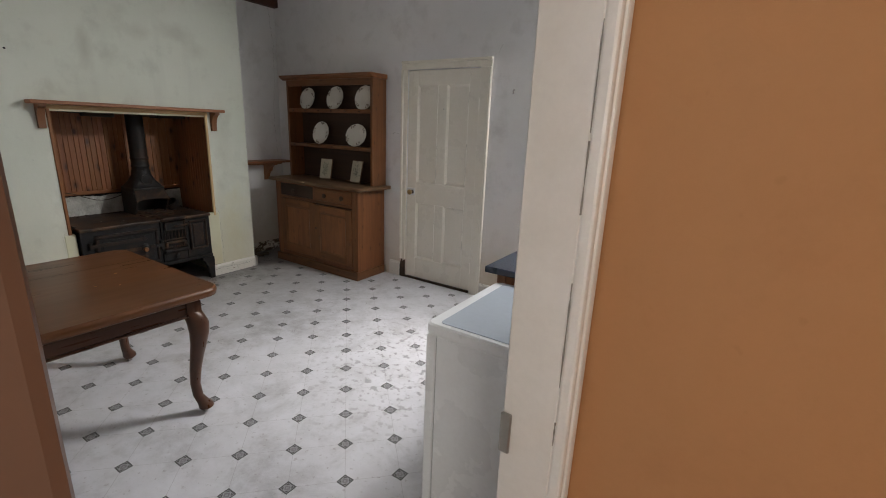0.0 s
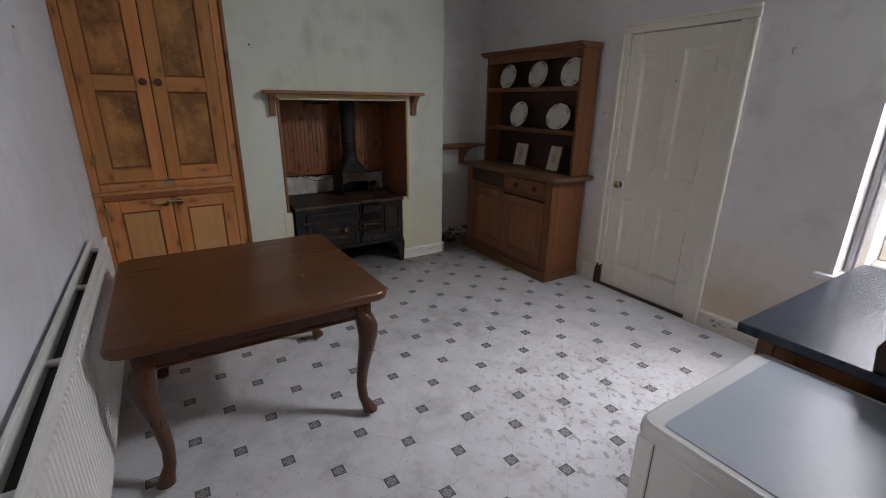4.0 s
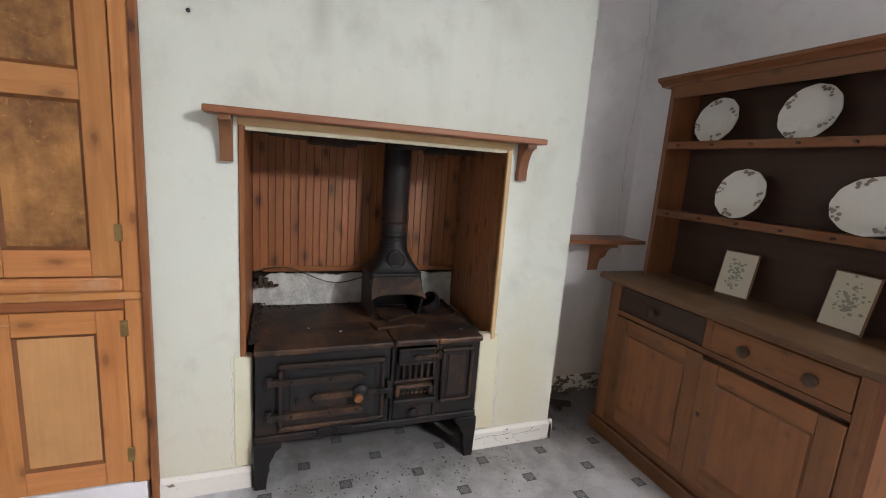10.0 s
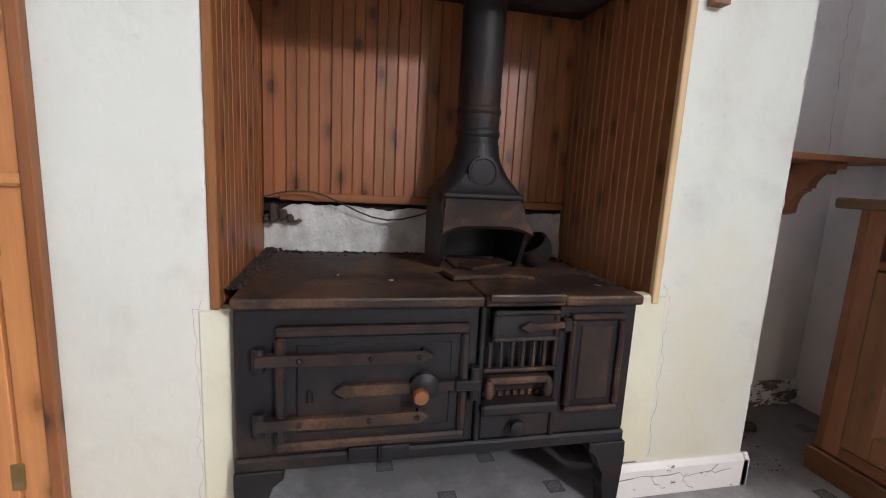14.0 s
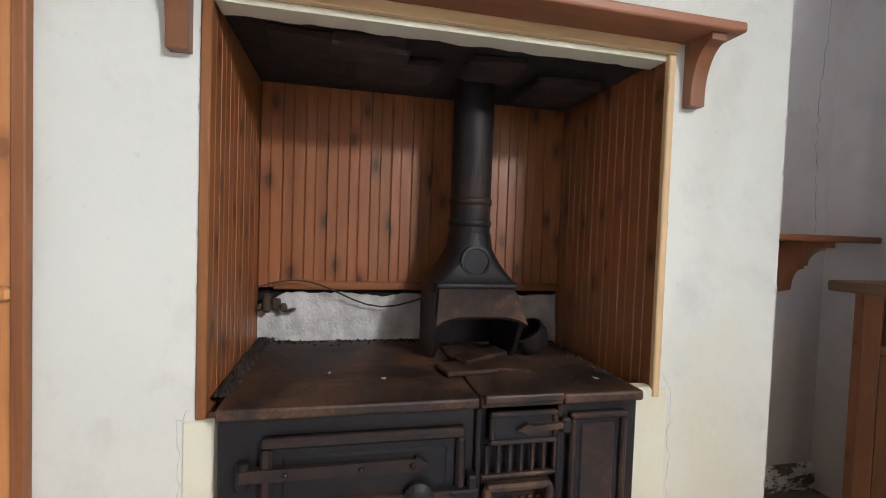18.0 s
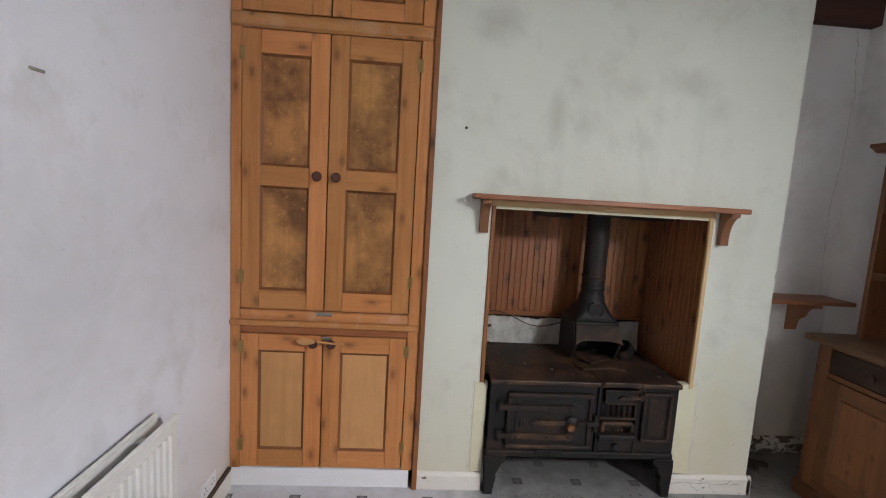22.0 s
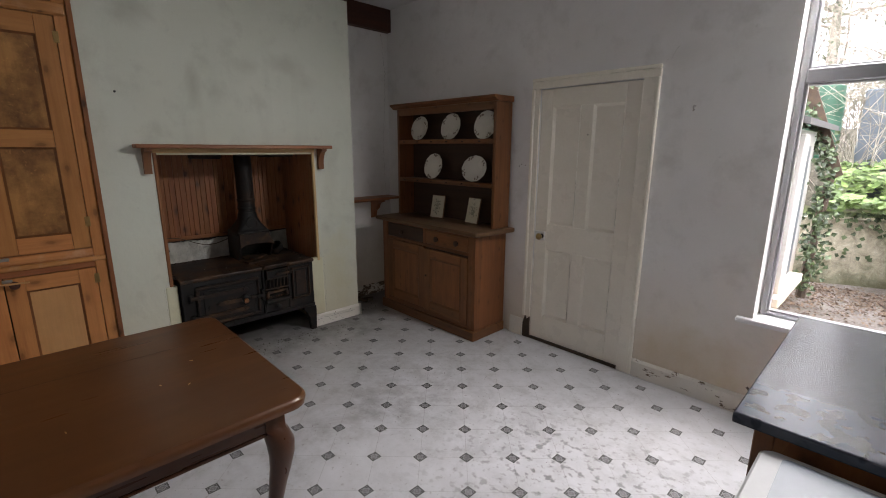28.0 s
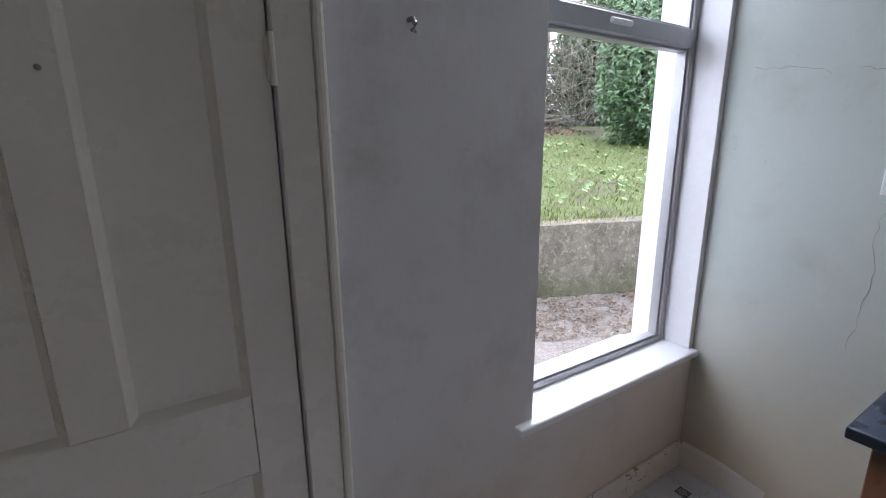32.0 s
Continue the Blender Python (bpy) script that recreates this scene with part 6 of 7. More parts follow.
for k in range(0, 41):
    u = -1 + k / 20
    h = 0.055 + 0.02 * (abs(u) > 0.93)
    if abs(u) < 0.22:
        h = 0.055 + 0.105 * math.cos(u / 0.22 * math.pi / 2) ** 0.8
    elif abs(u) < 0.34:
        h = 0.055 + 0.035 * math.sin((abs(u) - 0.22) / 0.12 * math.pi)
    crest.append((gy + u * (wy1 - wy0) / 2 * 0.96, SHZ + 0.018 + h))
crest_pts = [(gy - (wy1 - wy0) / 2 * 0.96, SHZ + 0.0185)] + crest + [(gy + (wy1 - wy0) / 2 * 0.96, SHZ + 0.0185)]
cr = part("crest", prism([(y, z) for y, z in crest_pts], "x", SHX1 - 0.018, SHX1 - 0.002), STANDDARK, ws, "carved crest board")
for k in range(7):
    a = radians(-54 + 18 * k)
    p0, p1 = Vector((SHX1 - 0.020, gy + 0.012 * math.sin(a), SHZ + 0.05)), Vector((SHX1 - 0.020, gy + 0.085 * math.sin(a), SHZ + 0.05 + 0.09 * math.cos(a)))
    part("carved_petal", tube([p0, p0.lerp(p1, 0.5), p1], [0.004, 0.009, 0.005], 8), STANDDARK[2], cr, smooth=True)
part("finial", lathe([(0.010, 0), (0.013, 0.012), (0.008, 0.024), (0.002, 0.030)], (SHX1 - 0.010, gy, SHZ + 0.175), "z", 12), STANDDARK[2], cr, smooth=True)

# ---- small fixtures ----
sk = thing("wall_socket", (wall_x(3.0) - 0.01, 3.0, 1.36), "white plastic wall socket", "socket")
part("plate", box(wall_x(3.0) - 0.012, wall_x(3.0) - 0.0005, 2.90, 3.045, 1.36, 1.445, bevel=0.004), UPVC, sk)
for y in (2.935, 3.01):
    for dy, dz in ((0, 0.018), (-0.011, -0.004), (0.011, -0.004)):
        part("pin_slot", box(wall_x(3.0) - 0.0128, wall_x(3.0) - 0.0119, y + dy - 0.003, y + dy + 0.003, 1.40 + dz - 0.004, 1.40 + dz + 0.004), BLACKPAINT, sk)
hk = tube([(-1.652, WALLY - 0.0005, 1.813), (-1.652, WALLY - 0.020, 1.813), (-1.652, WALLY - 0.030, 1.80), (-1.652, WALLY - 0.026, 1.785), (-1.652, WALLY - 0.018, 1.79)], 0.006, 8)
single("wall_hook", hk, STEEL, (-1.652, WALLY - 0.01, 1.785), "small painted wall hook", "hook", smooth=True)


# ---- cracks, nails and litter ----
CRACK = plain("crack_shadow", (0.24, 0.23, 0.21), (0.34, 0.32, 0.29), 0.9)


def crack(name, pts, seed, label, wide=0.0009):
    """A thin ragged crack just proud of the plaster."""
    rnd = random.Random(seed)
    out = []
    for a, b in zip(pts, pts[1:]):
        a, b = Vector(a), Vector(b)
        n = max(3, int((b - a).length / 0.025))
        for k in range(n):
            p = a.lerp(b, k / n)
            out.append(p + Vector((0, rnd.gauss(0, 0.005), rnd.gauss(0, 0.005))) if abs(a.x - b.x) < 0.05 else p + Vector((rnd.gauss(0, 0.005), 0, rnd.gauss(0, 0.005))))
    out.append(Vector(pts[-1]))
    single(name, tube(out, [wide * rnd.uniform(0.4, 1.2) for _ in out], 5), CRACK, out[0], label, kind="structure")


def on_right(y, z):
    return (wall_x(y) - 0.0004, y, z)


crack("crack_1", [on_right(3.47, 1.80), on_right(3.34, 1.795), on_right(3.23, 1.75)], 1, "hairline crack in the plaster")
crack("crack_2", [on_right(3.15, 1.766), on_right(3.10, 1.755), on_right(3.03, 1.716)], 2, "hairline crack in the plaster")
crack("crack_3", [on_right(3.02, 1.355), on_right(3.035, 1.20), on_right(3.02, 1.06), on_right(3.04, 0.95), on_right(3.05, 0.82)], 3, "crack in the plaster under the socket", 0.0008)
crack("crack_4", [(FAR + 0.0004, 3.53, 1.95), (FAR + 0.0004, 3.505, 1.70), (FAR + 0.0004, 3.50, 1.50), (FAR + 0.0004, 3.525, 1.07)], 4, "long crack near the alcove corner", 0.0010)
crack("crack_5", [(FAR + 0.0004, 3.50, 2.68), (FAR + 0.0004, 3.54, 2.3), (FAR + 0.0004, 3.53, 1.95)], 5, "long crack near the alcove corner", 0.0010)
crack("crack_6", [(-1.85, WALLY - 0.0004, 2.09), (-1.81, WALLY - 0.0004, 2.10), (-1.78, WALLY - 0.0004, 2.16)], 6, "short crack beside the door frame")
for k, (x, y, z) in enumerate(((-3.10, LEFT, 1.79), (-2.39, LEFT, 1.792), (-1.54, LEFT, 1.806))):
    single("wall_plug", box(x - 0.022, x + 0.022, y - 0.002, y + 0.004, z - 0.004, z + 0.004, bevel=0.002), CRACK, (x, y + 0.001, z - 0.004), "small grey wall plug stuck in the plaster", "wall plug", "wall plugs")
for x, y, z in ((FACE, 1.149, 1.892), (FACE, 1.10, 2.55)):
    single("nail", lathe([(0.007, -0.003), (0.007, 0.004), (0.002, 0.006)], (x, y, z), "x", 10), BLACKPAINT, (x, y, z), "black nail head in the chimney breast", "nail", "nails")
for x, z in ((-2.845, 1.432), (-2.905, 1.425), (-2.885, 1.44), (-1.97 - 0.36, 1.66)):
    y = WALLY if x < -2.5 else WALLY + 0.004
    single("nail", lathe([(0.005, 0.003), (0.005, -0.004), (0.002, -0.006)], (x, y, z), "y", 8), CRACK, (x, y, z), "small nail in the paintwork", "nail", "nails")
single("stick", tube([(-1.17, WALLY - 0.055, 0.205), (-1.06, WALLY - 0.09, 0.11), (-0.95, WALLY - 0.13, 0.008)], 0.007, 7), STANDDARK[0], (-1.0, WALLY - 0.1, 0.0), "thin dark stick leaning on the skirting", "stick", smooth=True)
single("strike_plate", box(-0.3755, -0.350, DOORY[1] - 0.010, DOORY[1] - 0.0003, 0.80, 0.90, bevel=0.003), STEEL, (-0.36, DOORY[1], 0.80), "painted metal strike plate on the jamb", "strike plate")
rnd = random.Random(8)
vs, fs = [], []
for k in range(420):
    q = rnd.random()
    if q < 0.6:
        x, y = -4.10 + abs(rnd.gauss(0, 0.16)) - 0.06, rnd.uniform(1.35, 2.6)
    elif q < 0.8:
        x, y = rnd.uniform(-4.58, -4.2), rnd.uniform(2.87, 3.1)
    else:
        x, y = rnd.uniform(-4.1, -1.0), rnd.uniform(1.3, 3.4)
    r = rnd.uniform(0.0015, 0.006) * (0.6 if q > 0.8 else 1)
    i = len(vs)
    vs += [(x + r * math.cos(a), y + r * math.sin(a), 0.0006) for a in (0.2, 2.3, 4.4)] + [(x, y, r * rnd.uniform(0.6, 1.2))]
    fs += [(i, i + 1, i + 3), (i + 1, i + 2, i + 3), (i + 2, i, i + 3)]
me = bpy.data.meshes.new("floor_grit")
me.from_pydata(vs, [], fs)
me.materials.append(ROT_AND_SHADE)
tagged(new("floor_grit", me), "dark crumbs and grit scattered on the floor", "grit", kind="stuff")
for k, (x, y, rz, s) in enumerate(((-4.50, 3.06, 20, 1.0), (-4.46, 3.12, 70, 0.7), (-4.54, 2.98, -30, 0.8))):
    bm = box(-0.10 * s, 0.10 * s, -0.018, 0.018, 0, 0.03, bevel=0.008)
    for v in bm.verts:
        v.co += Vector((0, 0.012 * noise.noise(v.co * 30), 0.010 * noise.noise(v.co * 25 + Vector((k, 0, 0))) if v.co.z > 0.02 else 0))
    bmesh.ops.transform(bm, matrix=pose(x, y, 0.0, 0, 0, rz), verts=bm.verts[:])
    single("rotten_wood_piece", bm, ROT_AND_SHADE, (x, y, 0), "broken piece of rotten wood on the floor", "wood scrap", "wood scraps in the alcove")
for k in range(9):
    z0 = 0.5 + 0.17 * k + rnd.uniform(-0.07, 0.07)
    z1 = z0 + rnd.uniform(0.03, 0.20)
    single("paint_crack", tube([(-0.2562, DOORY[1] - 0.0004, z0 + (z1 - z0) * q / 5) for q in range(6)], [0.0018 * rnd.uniform(0.3, 1.2) for _ in range(6)], 5), CRACK, (-0.256, DOORY[1], z0), "dark gap where the jamb paint has split", kind="structure")

lk = thing("wall_socket", (-3.934, LEFT + 0.005, 0.124), "white double socket just above the skirting", "socket")
part("plate", box(-4.007, -3.861, LEFT + 0.0005, LEFT + 0.011, 0.124, 0.208, bevel=0.004), UPVC, lk)
for x in (-3.97, -3.897):
    for dx, dz in ((0, 0.018), (-0.011, -0.004), (0.011, -0.004)):
        part("pin_slot", box(x + dx - 0.003, x + dx + 0.003, LEFT + 0.0108, LEFT + 0.0118, 0.164 + dz - 0.004, 0.164 + dz + 0.004), BLACKPAINT, lk)
single("trim", box(CF + 0.016, -1.1, LEFT + 0.0006, LEFT + 0.020, 0.1003, 0.119, bevel=0.003), ROT_AND_SHADE, (-2.6, LEFT + 0.01, 0.1003), "dark brown strip along the top of the skirting", kind="structure")

for k in range(5):
    x, y = XB + 0.040 + 0.02 * (k % 2), YL + 0.032 + 0.026 * k
    bm = box(x - 0.02, x + 0.025, y - 0.012, y + 0.012, 0.742, 0.768 + 0.012 * ((k * 3) % 4) - 0.005 * k, bevel=0.006)
    for v in bm.verts:
        v.co += 0.010 * noise.noise_vector(v.co * 22)
    single("charred_wood", bm, ROT_AND_SHADE, (x, y, 0.742), "charred lump of wood in the corner of the recess", "charred wood", "charred lumps in the recess")

rnd = random.Random(21)
vs, fs = [], []
for k in range(900):
    q = rnd.random()
    if q < 0.45:
        t_ = rnd.random()
        x, y, r = FACE - 0.02 - 0.56 * t_, YL + 0.030 + abs(rnd.gauss(0, 0.016)), rnd.uniform(0.003, 0.011)
    elif q < 0.75:
        x, y, r = XB + 0.075 + abs(rnd.gauss(0, 0.025)), rnd.uniform(YL + 0.04, YR - 0.06), rnd.uniform(0.002, 0.008)
    elif q < 0.85:
        x, y, r = FACE - 0.02 - 0.5 * rnd.random(), YR - 0.095 - abs(rnd.gauss(0, 0.014)), rnd.uniform(0.002, 0.008)
    else:
        x, y, r = rnd.uniform(-4.65, -4.16), rnd.uniform(1.42, 2.32), rnd.uniform(0.001, 0.0035)
    i = len(vs)
    vs += [(x + r * math.cos(a), y + r * math.sin(a), 0.6402) for a in (0.2, 1.8, 3.3, 4.9)] + [(x + rnd.uniform(-r, r) * 0.4, y, 0.6402 + r * rnd.uniform(0.6, 1.3))]
    fs += [(i, i + 1, i + 4), (i + 1, i + 2, i + 4), (i + 2, i + 3, i + 4), (i + 3, i, i + 4)]
me = bpy.data.meshes.new("soot_rubble")
me.from_pydata(vs, [], fs)
me.materials.append(SOOTSTONE)
tagged(new("soot_rubble", me), "black soot and fallen mortar crumbs along the back of the range", "rubble", kind="stuff")
flakes = [(-4.30, 1.72), (-4.36, 1.58), (-4.24, 2.30)]
for k, (x, y) in enumerate(flakes):
    bm = prism([(0.010 * math.cos(a + k) * (0.7 + 0.3 * math.cos(3 * a)), 0.007 * math.sin(a)) for a in [6.283 * q / 7 for q in range(7)]], "z", 0.0, 0.0015)
    bmesh.ops.transform(bm, matrix=pose(x, y, 0.6403, 0, 0, 40 * k), verts=bm.verts[:])
    single("paint_flake", bm, LIME, (x, y, 0.6403), "pale flake of paint fallen on the hot plate", "paint flake", "paint flakes on the range")
PX = FACE + 0.0004
crack("crack_7", [(PX, YL - 0.036, 0.10), (PX, YL - 0.030, 0.35), (PX, YL - 0.034, 0.60), (PX, YL - 0.012, 0.62)], 7, "ragged crack along the plaster patch", 0.0005)
crack("crack_8", [(PX, YR + 0.036, 0.11), (PX, YR + 0.044, 0.40), (PX, YR + 0.034, 0.63), (PX, YR + 0.008, 0.66)], 8, "ragged crack along the plaster patch", 0.0005)
SX = FACE + 0.0190
for k, pts in enumerate((((YR - 0.06, 0.062), (YR + 0.05, 0.066), (YR + 0.17, 0.060), (YR + 0.33, 0.064)), ((YR + 0.05, 0.066), (YR + 0.06, 0.03), (YR + 0.10, 0.022)), ((YR + 0.17, 0.060), (YR + 0.165, 0.03), (YR + 0.20, 0.010)), ((YR + 0.25, 0.062), (YR + 0.28, 0.085)))):
    crack("skirting_crack", [(SX, y, z) for y, z in pts], 30 + k, "dark crack in the skirting paint", 0.0013)

# ---- outdoors ----
YARD = -0.10


def stone_mat(name, k):
    m, n, l, b = node_mat(name)
    v = coords(n, l, world_space=True)
    sep = n.new("ShaderNodeSeparateXYZ")
    l.new(v, sep.inputs[0])
    big, mid, fine = noise_tex(n, l, v, 2.2, 5.0, 0.65, 0.5), noise_tex(n, l, v, 9.0, 6.0, 0.75, 0.6), noise_tex(n, l, v, 60.0, 4.0, 0.7)
    r = ramp(n, [(0.34, (0.0306, 0.0291, 0.0229)), (0.46, (0.0734, 0.0704, 0.0581)), (0.58, (0.122, 0.118, 0.101)), (0.70, (0.172, 0.165, 0.15))])
    l.new(mix(n, l, 0.35, mid, big), r.inputs[0])
    col = mix(n, l, 0.25, mix(n, l, 1.0, r.outputs[0], (k, k * 0.95, k * 0.84), "MULTIPLY"), mix(n, l, fine, (0.0306, 0.0291, 0.0245), (0.168, 0.162, 0.147)))
    lichen = ramp(n, [(0.56, (0, 0, 0)), (0.62, (1, 1, 1))])
    l.new(noise_tex(n, l, v, 17.0, 5.0, 0.65, 0.4), lichen.inputs[0])
    col = mix(n, l, math_node(n, l, "MULTIPLY", lichen.outputs[0], 0.5), col, (0.27, 0.255, 0.21))
    dark_run = ramp(n, [(0.55, (0, 0, 0)), (0.70, (1, 1, 1))])
    l.new(noise_tex(n, l, coords(n, l, scale=(4, 4, 0.7), world_space=True), 1.6, 4.0, 0.6), dark_run.inputs[0])
    col = mix(n, l, math_node(n, l, "MULTIPLY", dark_run.outputs[0], 0.55), col, (0.075, 0.068, 0.05))
    foot = ramp(n, [(0.0, (1, 1, 1)), (0.35, (0, 0, 0))])
    l.new(math_node(n, l, "ADD", sep.outputs[2], math_node(n, l, "MULTIPLY_ADD", big, 0.5, -0.15)), foot.inputs[0])
    col = mix(n, l, math_node(n, l, "MULTIPLY", foot.outputs[0], 0.75), col, (0.045, 0.052, 0.016))
    l.new(col, b.inputs["Base Color"])
    b.inputs["Roughness"].default_value = 0.9
    bump(n, l, b, mid, 0.7, 0.03, bump(n, l, b, fine, 0.4, 0.004))
    return m


# Second copy is much brighter: sunlight on the back run put into its colour.
STONE, SUNLITSTONE = stone_mat("mossy_rubble_render", 1.45), stone_mat("sunlit_rubble_render", 3.9)
WHITEWASH = plaster("flaking_whitewash", (0.38, 0.375, 0.36), (0.30, 0.29, 0.27), (0.14, 0.13, 0.105), 0.5, 0.6)


def rw_line(x):
    """The foot of the retaining wall along its front run."""
    return 6.50 - 0.45 * (x + 0.12)


def is_bank(x, y):
    if y < 3.0 or x < -1.75:
        return False
    if x < -0.12:
        return y > 8.05 + 0.35 * (x + 1.4)
    return y > rw_line(x) + 0.16


def bank_z(x, y):
    d = max(0.0, y - (rw_line(x) if x > -0.12 else 8.0))
    z = 0.62 + 0.15 * min(d, 9.0) + 0.05 * max(0.0, min(d - 9.0, 20.0))
    return z + 0.06 * noise.noise((x * 0.9, y * 0.9, 0.3)) + 0.025 * noise.noise((x * 4, y * 4, 1.3))


def ground_mat():
    m, n, l, b = node_mat("garden_ground")
    v = coords(n, l, world_space=True)
    sep = n.new("ShaderNodeSeparateXYZ")
    l.new(v, sep.inputs[0])
    big, mid, fine = noise_tex(n, l, v, 0.7, 5.0, 0.6), noise_tex(n, l, v, 6.0, 5.0, 0.7), noise_tex(n, l, v, 55.0, 4.0, 0.7)
    grass = ramp(n, [(0.30, (0.030, 0.048, 0.010)), (0.50, (0.066, 0.090, 0.021)), (0.70, (0.125, 0.125, 0.045))])
    l.new(mix(n, l, 0.5, mid, fine), grass.inputs[0])
    soil = ramp(n, [(0.30, (0.0214, 0.0138, 0.00918)), (0.55, (0.0673, 0.052, 0.0398)), (0.80, (0.111, 0.0952, 0.0826))])
    l.new(mix(n, l, 0.6, mid, fine), soil.inputs[0])
    concrete = ramp(n, [(0.36, (0.050, 0.040, 0.031)), (0.46, (0.125, 0.108, 0.094)), (0.58, (0.215, 0.198, 0.185)), (0.75, (0.26, 0.245, 0.235))])
    l.new(mix(n, l, 0.5, big, fine), concrete.inputs[0])
    bare = ramp(n, [(0.52, (0, 0, 0)), (0.62, (1, 1, 1))])
    l.new(mix(n, l, 0.4, big, mid), bare.inputs[0])
    far = ramp(n, [(0.0, (0, 0, 0)), (1.0, (1, 1, 1))])
    l.new(math_node(n, l, "MULTIPLY_ADD", sep.outputs[1], 0.5, -5.6), far.inputs[0])
    green = mix(n, l, bare.outputs[0], grass.outputs[0], soil.outputs[0])
    green = mix(n, l, math_node(n, l, "MULTIPLY", far.outputs[0], 0.8), green, soil.outputs[0])
    high = ramp(n, [(0.0, (0, 0, 0)), (1.0, (1, 1, 1))])
    l.new(math_node(n, l, "MULTIPLY_ADD", sep.outputs[2], 4.0, -0.8), high.inputs[0])
    l.new(mix(n, l, high.outputs[0], concrete.outputs[0], green), b.inputs["Base Color"])
    b.inputs["Roughness"].default_value = 0.9
    bump(n, l, b, mid, 0.5, 0.03, bump(n, l, b, fine, 0.5, 0.01))
    return m


xs = [-400, -120, -50, -25, -14, -9, -6, -4.5, -3.2, -2.4] + [-1.75 + 0.12 * k for k in range(70)] + [6.9 + 0.35 * k for k in range(16)] + [14, 20, 35, 80, 400]
ys = [-400, -100, -30, -10, -4, 0, 2, 3.2] + [3.9 + 0.10 * k for k in range(70)] + [11 + 0.3 * k for k in range(24)] + [20, 24, 30, 45, 80, 160, 400]
verts, faces = [], []
for y in ys:
    for x in xs:
        inside = x < 2.3 and y < 3.85
        z = -0.16 if inside else YARD + 0.012 * noise.noise((x * 2, y * 2, 0))
        if not inside and is_bank(x, y):
            z = bank_z(x, y)
        elif x <= -1.75 and y > 9:
            z = bank_z(-1.75, y)
        verts.append((x, y, z))
nx = len(xs)
for j in range(len(ys) - 1):
    for i in range(nx - 1):
        faces.append((j * nx + i, j * nx + i + 1, (j + 1) * nx + i + 1, (j + 1) * nx + i))
gm = bpy.data.meshes.new("ground")
gm.from_pydata(verts, [], faces)
gm.materials.append(ground_mat())
for p in gm.polygons:
    p.use_smooth = True
tagged(new("ground", gm), "concrete yard rising to a rough grass bank", kind="structure")

# retaining wall: front run, return and back run
rw = thing("retaining_wall", (1.0, 6.4, YARD - 0.02), "mossy rendered garden retaining wall", "wall", kind="structure")


def rough_wall(p0, p1, thick, h0, h1, n=26, m=8):
    """A leaning, uneven rendered wall between two points of the plan."""
    p0, p1 = Vector(p0), Vector(p1)
    d = p1 - p0
    nrm = Vector((d.y, -d.x)).normalized()
    bm = bm_new()
    grid = []
    for i in range(n + 1):
        t = i / n
        base = p0 + d * t
        h = h0 + (h1 - h0) * t + 0.02 * noise.noise((t * 9, 3.0, p0.x))
        col = []
        for j in range(m + 1):
            z = YARD - 0.02 + (h - YARD + 0.02) * j / m
            o = 0.022 * noise.noise((base.x * 3, base.y * 3, z * 4)) + 0.05 * (1 - j / m)
            q = base + nrm * o
            col.append(bm.verts.new((q.x, q.y, z)))
        q = base - nrm * thick
        col.append(bm.verts.new((q.x, q.y, h + 0.01)))
        col.append(bm.verts.new((q.x, q.y, YARD - 0.02)))
        grid.append(col)
    for a, b in zip(grid, grid[1:]):
        for j in range(len(a) - 1):
            bm.faces.new((a[j], b[j], b[j + 1], a[j + 1]))
    bm.faces.new(grid[0])
    bm.faces.new(grid[-1][::-1])
    return bm


part("wall_face", rough_wall((-0.12, rw_line(-0.12)), (4.6, rw_line(4.6)), 0.22, 0.67, 0.72, 60), STONE, rw, smooth=True)
part("wall_face", rough_wall((-0.12, 8.5), (-0.12, rw_line(-0.12)), 0.22, 0.74, 0.67), STONE, rw, smooth=True)
part("wall_face", rough_wall((-1.75, 7.80), (-0.12, 8.42), 0.22, 0.72, 0.74), SUNLITSTONE, rw, smooth=True)

# whitewashed outbuilding beside the window
ob_ = thing("outbuilding", (-1.9, 6.0, YARD), "whitewashed lean-to outbuilding with a boarded side", "outbuilding", kind="structure")
part("wall", box(-3.0, -1.46, 5.2, 6.9, YARD - 0.02, 1.75), WHITEWASH, ob_)
part("sill", box(-1.4595, -1.33, 5.35, 6.6, 0.18, 0.27, bevel=0.01), WHITEWASH, ob_)
part("pier", box(-1.4595, -1.36, 5.5, 5.72, 0.271, 1.70, bevel=0.01), WHITEWASH, ob_)
part("panel", box(-1.459, -1.43, 5.73, 6.4, 0.30, 1.60), plain("slate_blue_paint", (0.0715, 0.088, 0.105), (0.044, 0.0495, 0.055), 0.5), ob_, "dark slate-blue side panel")
part("roof", add_rings(bm_new(), [[(-3.1, y, 2.3), (-1.30, y, 1.76), (-1.30, y, 1.81), (-3.1, y, 2.36)] for y in (5.1, 7.0)]), plain("old_slate", (0.066, 0.066, 0.0715), (0.11, 0.099, 0.088), 0.7), ob_)
verge = add_rings(bm_new(), [[(x - 0.05, y, z - 0.03), (x + 0.05, y, z + 0.03), (x + 0.05, y + 0.04, z + 0.03), (x - 0.05, y + 0.04, z - 0.03)] for x, y, z in ((-1.84, 6.92, 2.85), (-1.56, 6.92, 2.12), (-1.24, 6.92, 1.28))])
part("verge_board", verge, ROT_AND_SHADE, ob_, "dark mossy verge board of the lean-to")
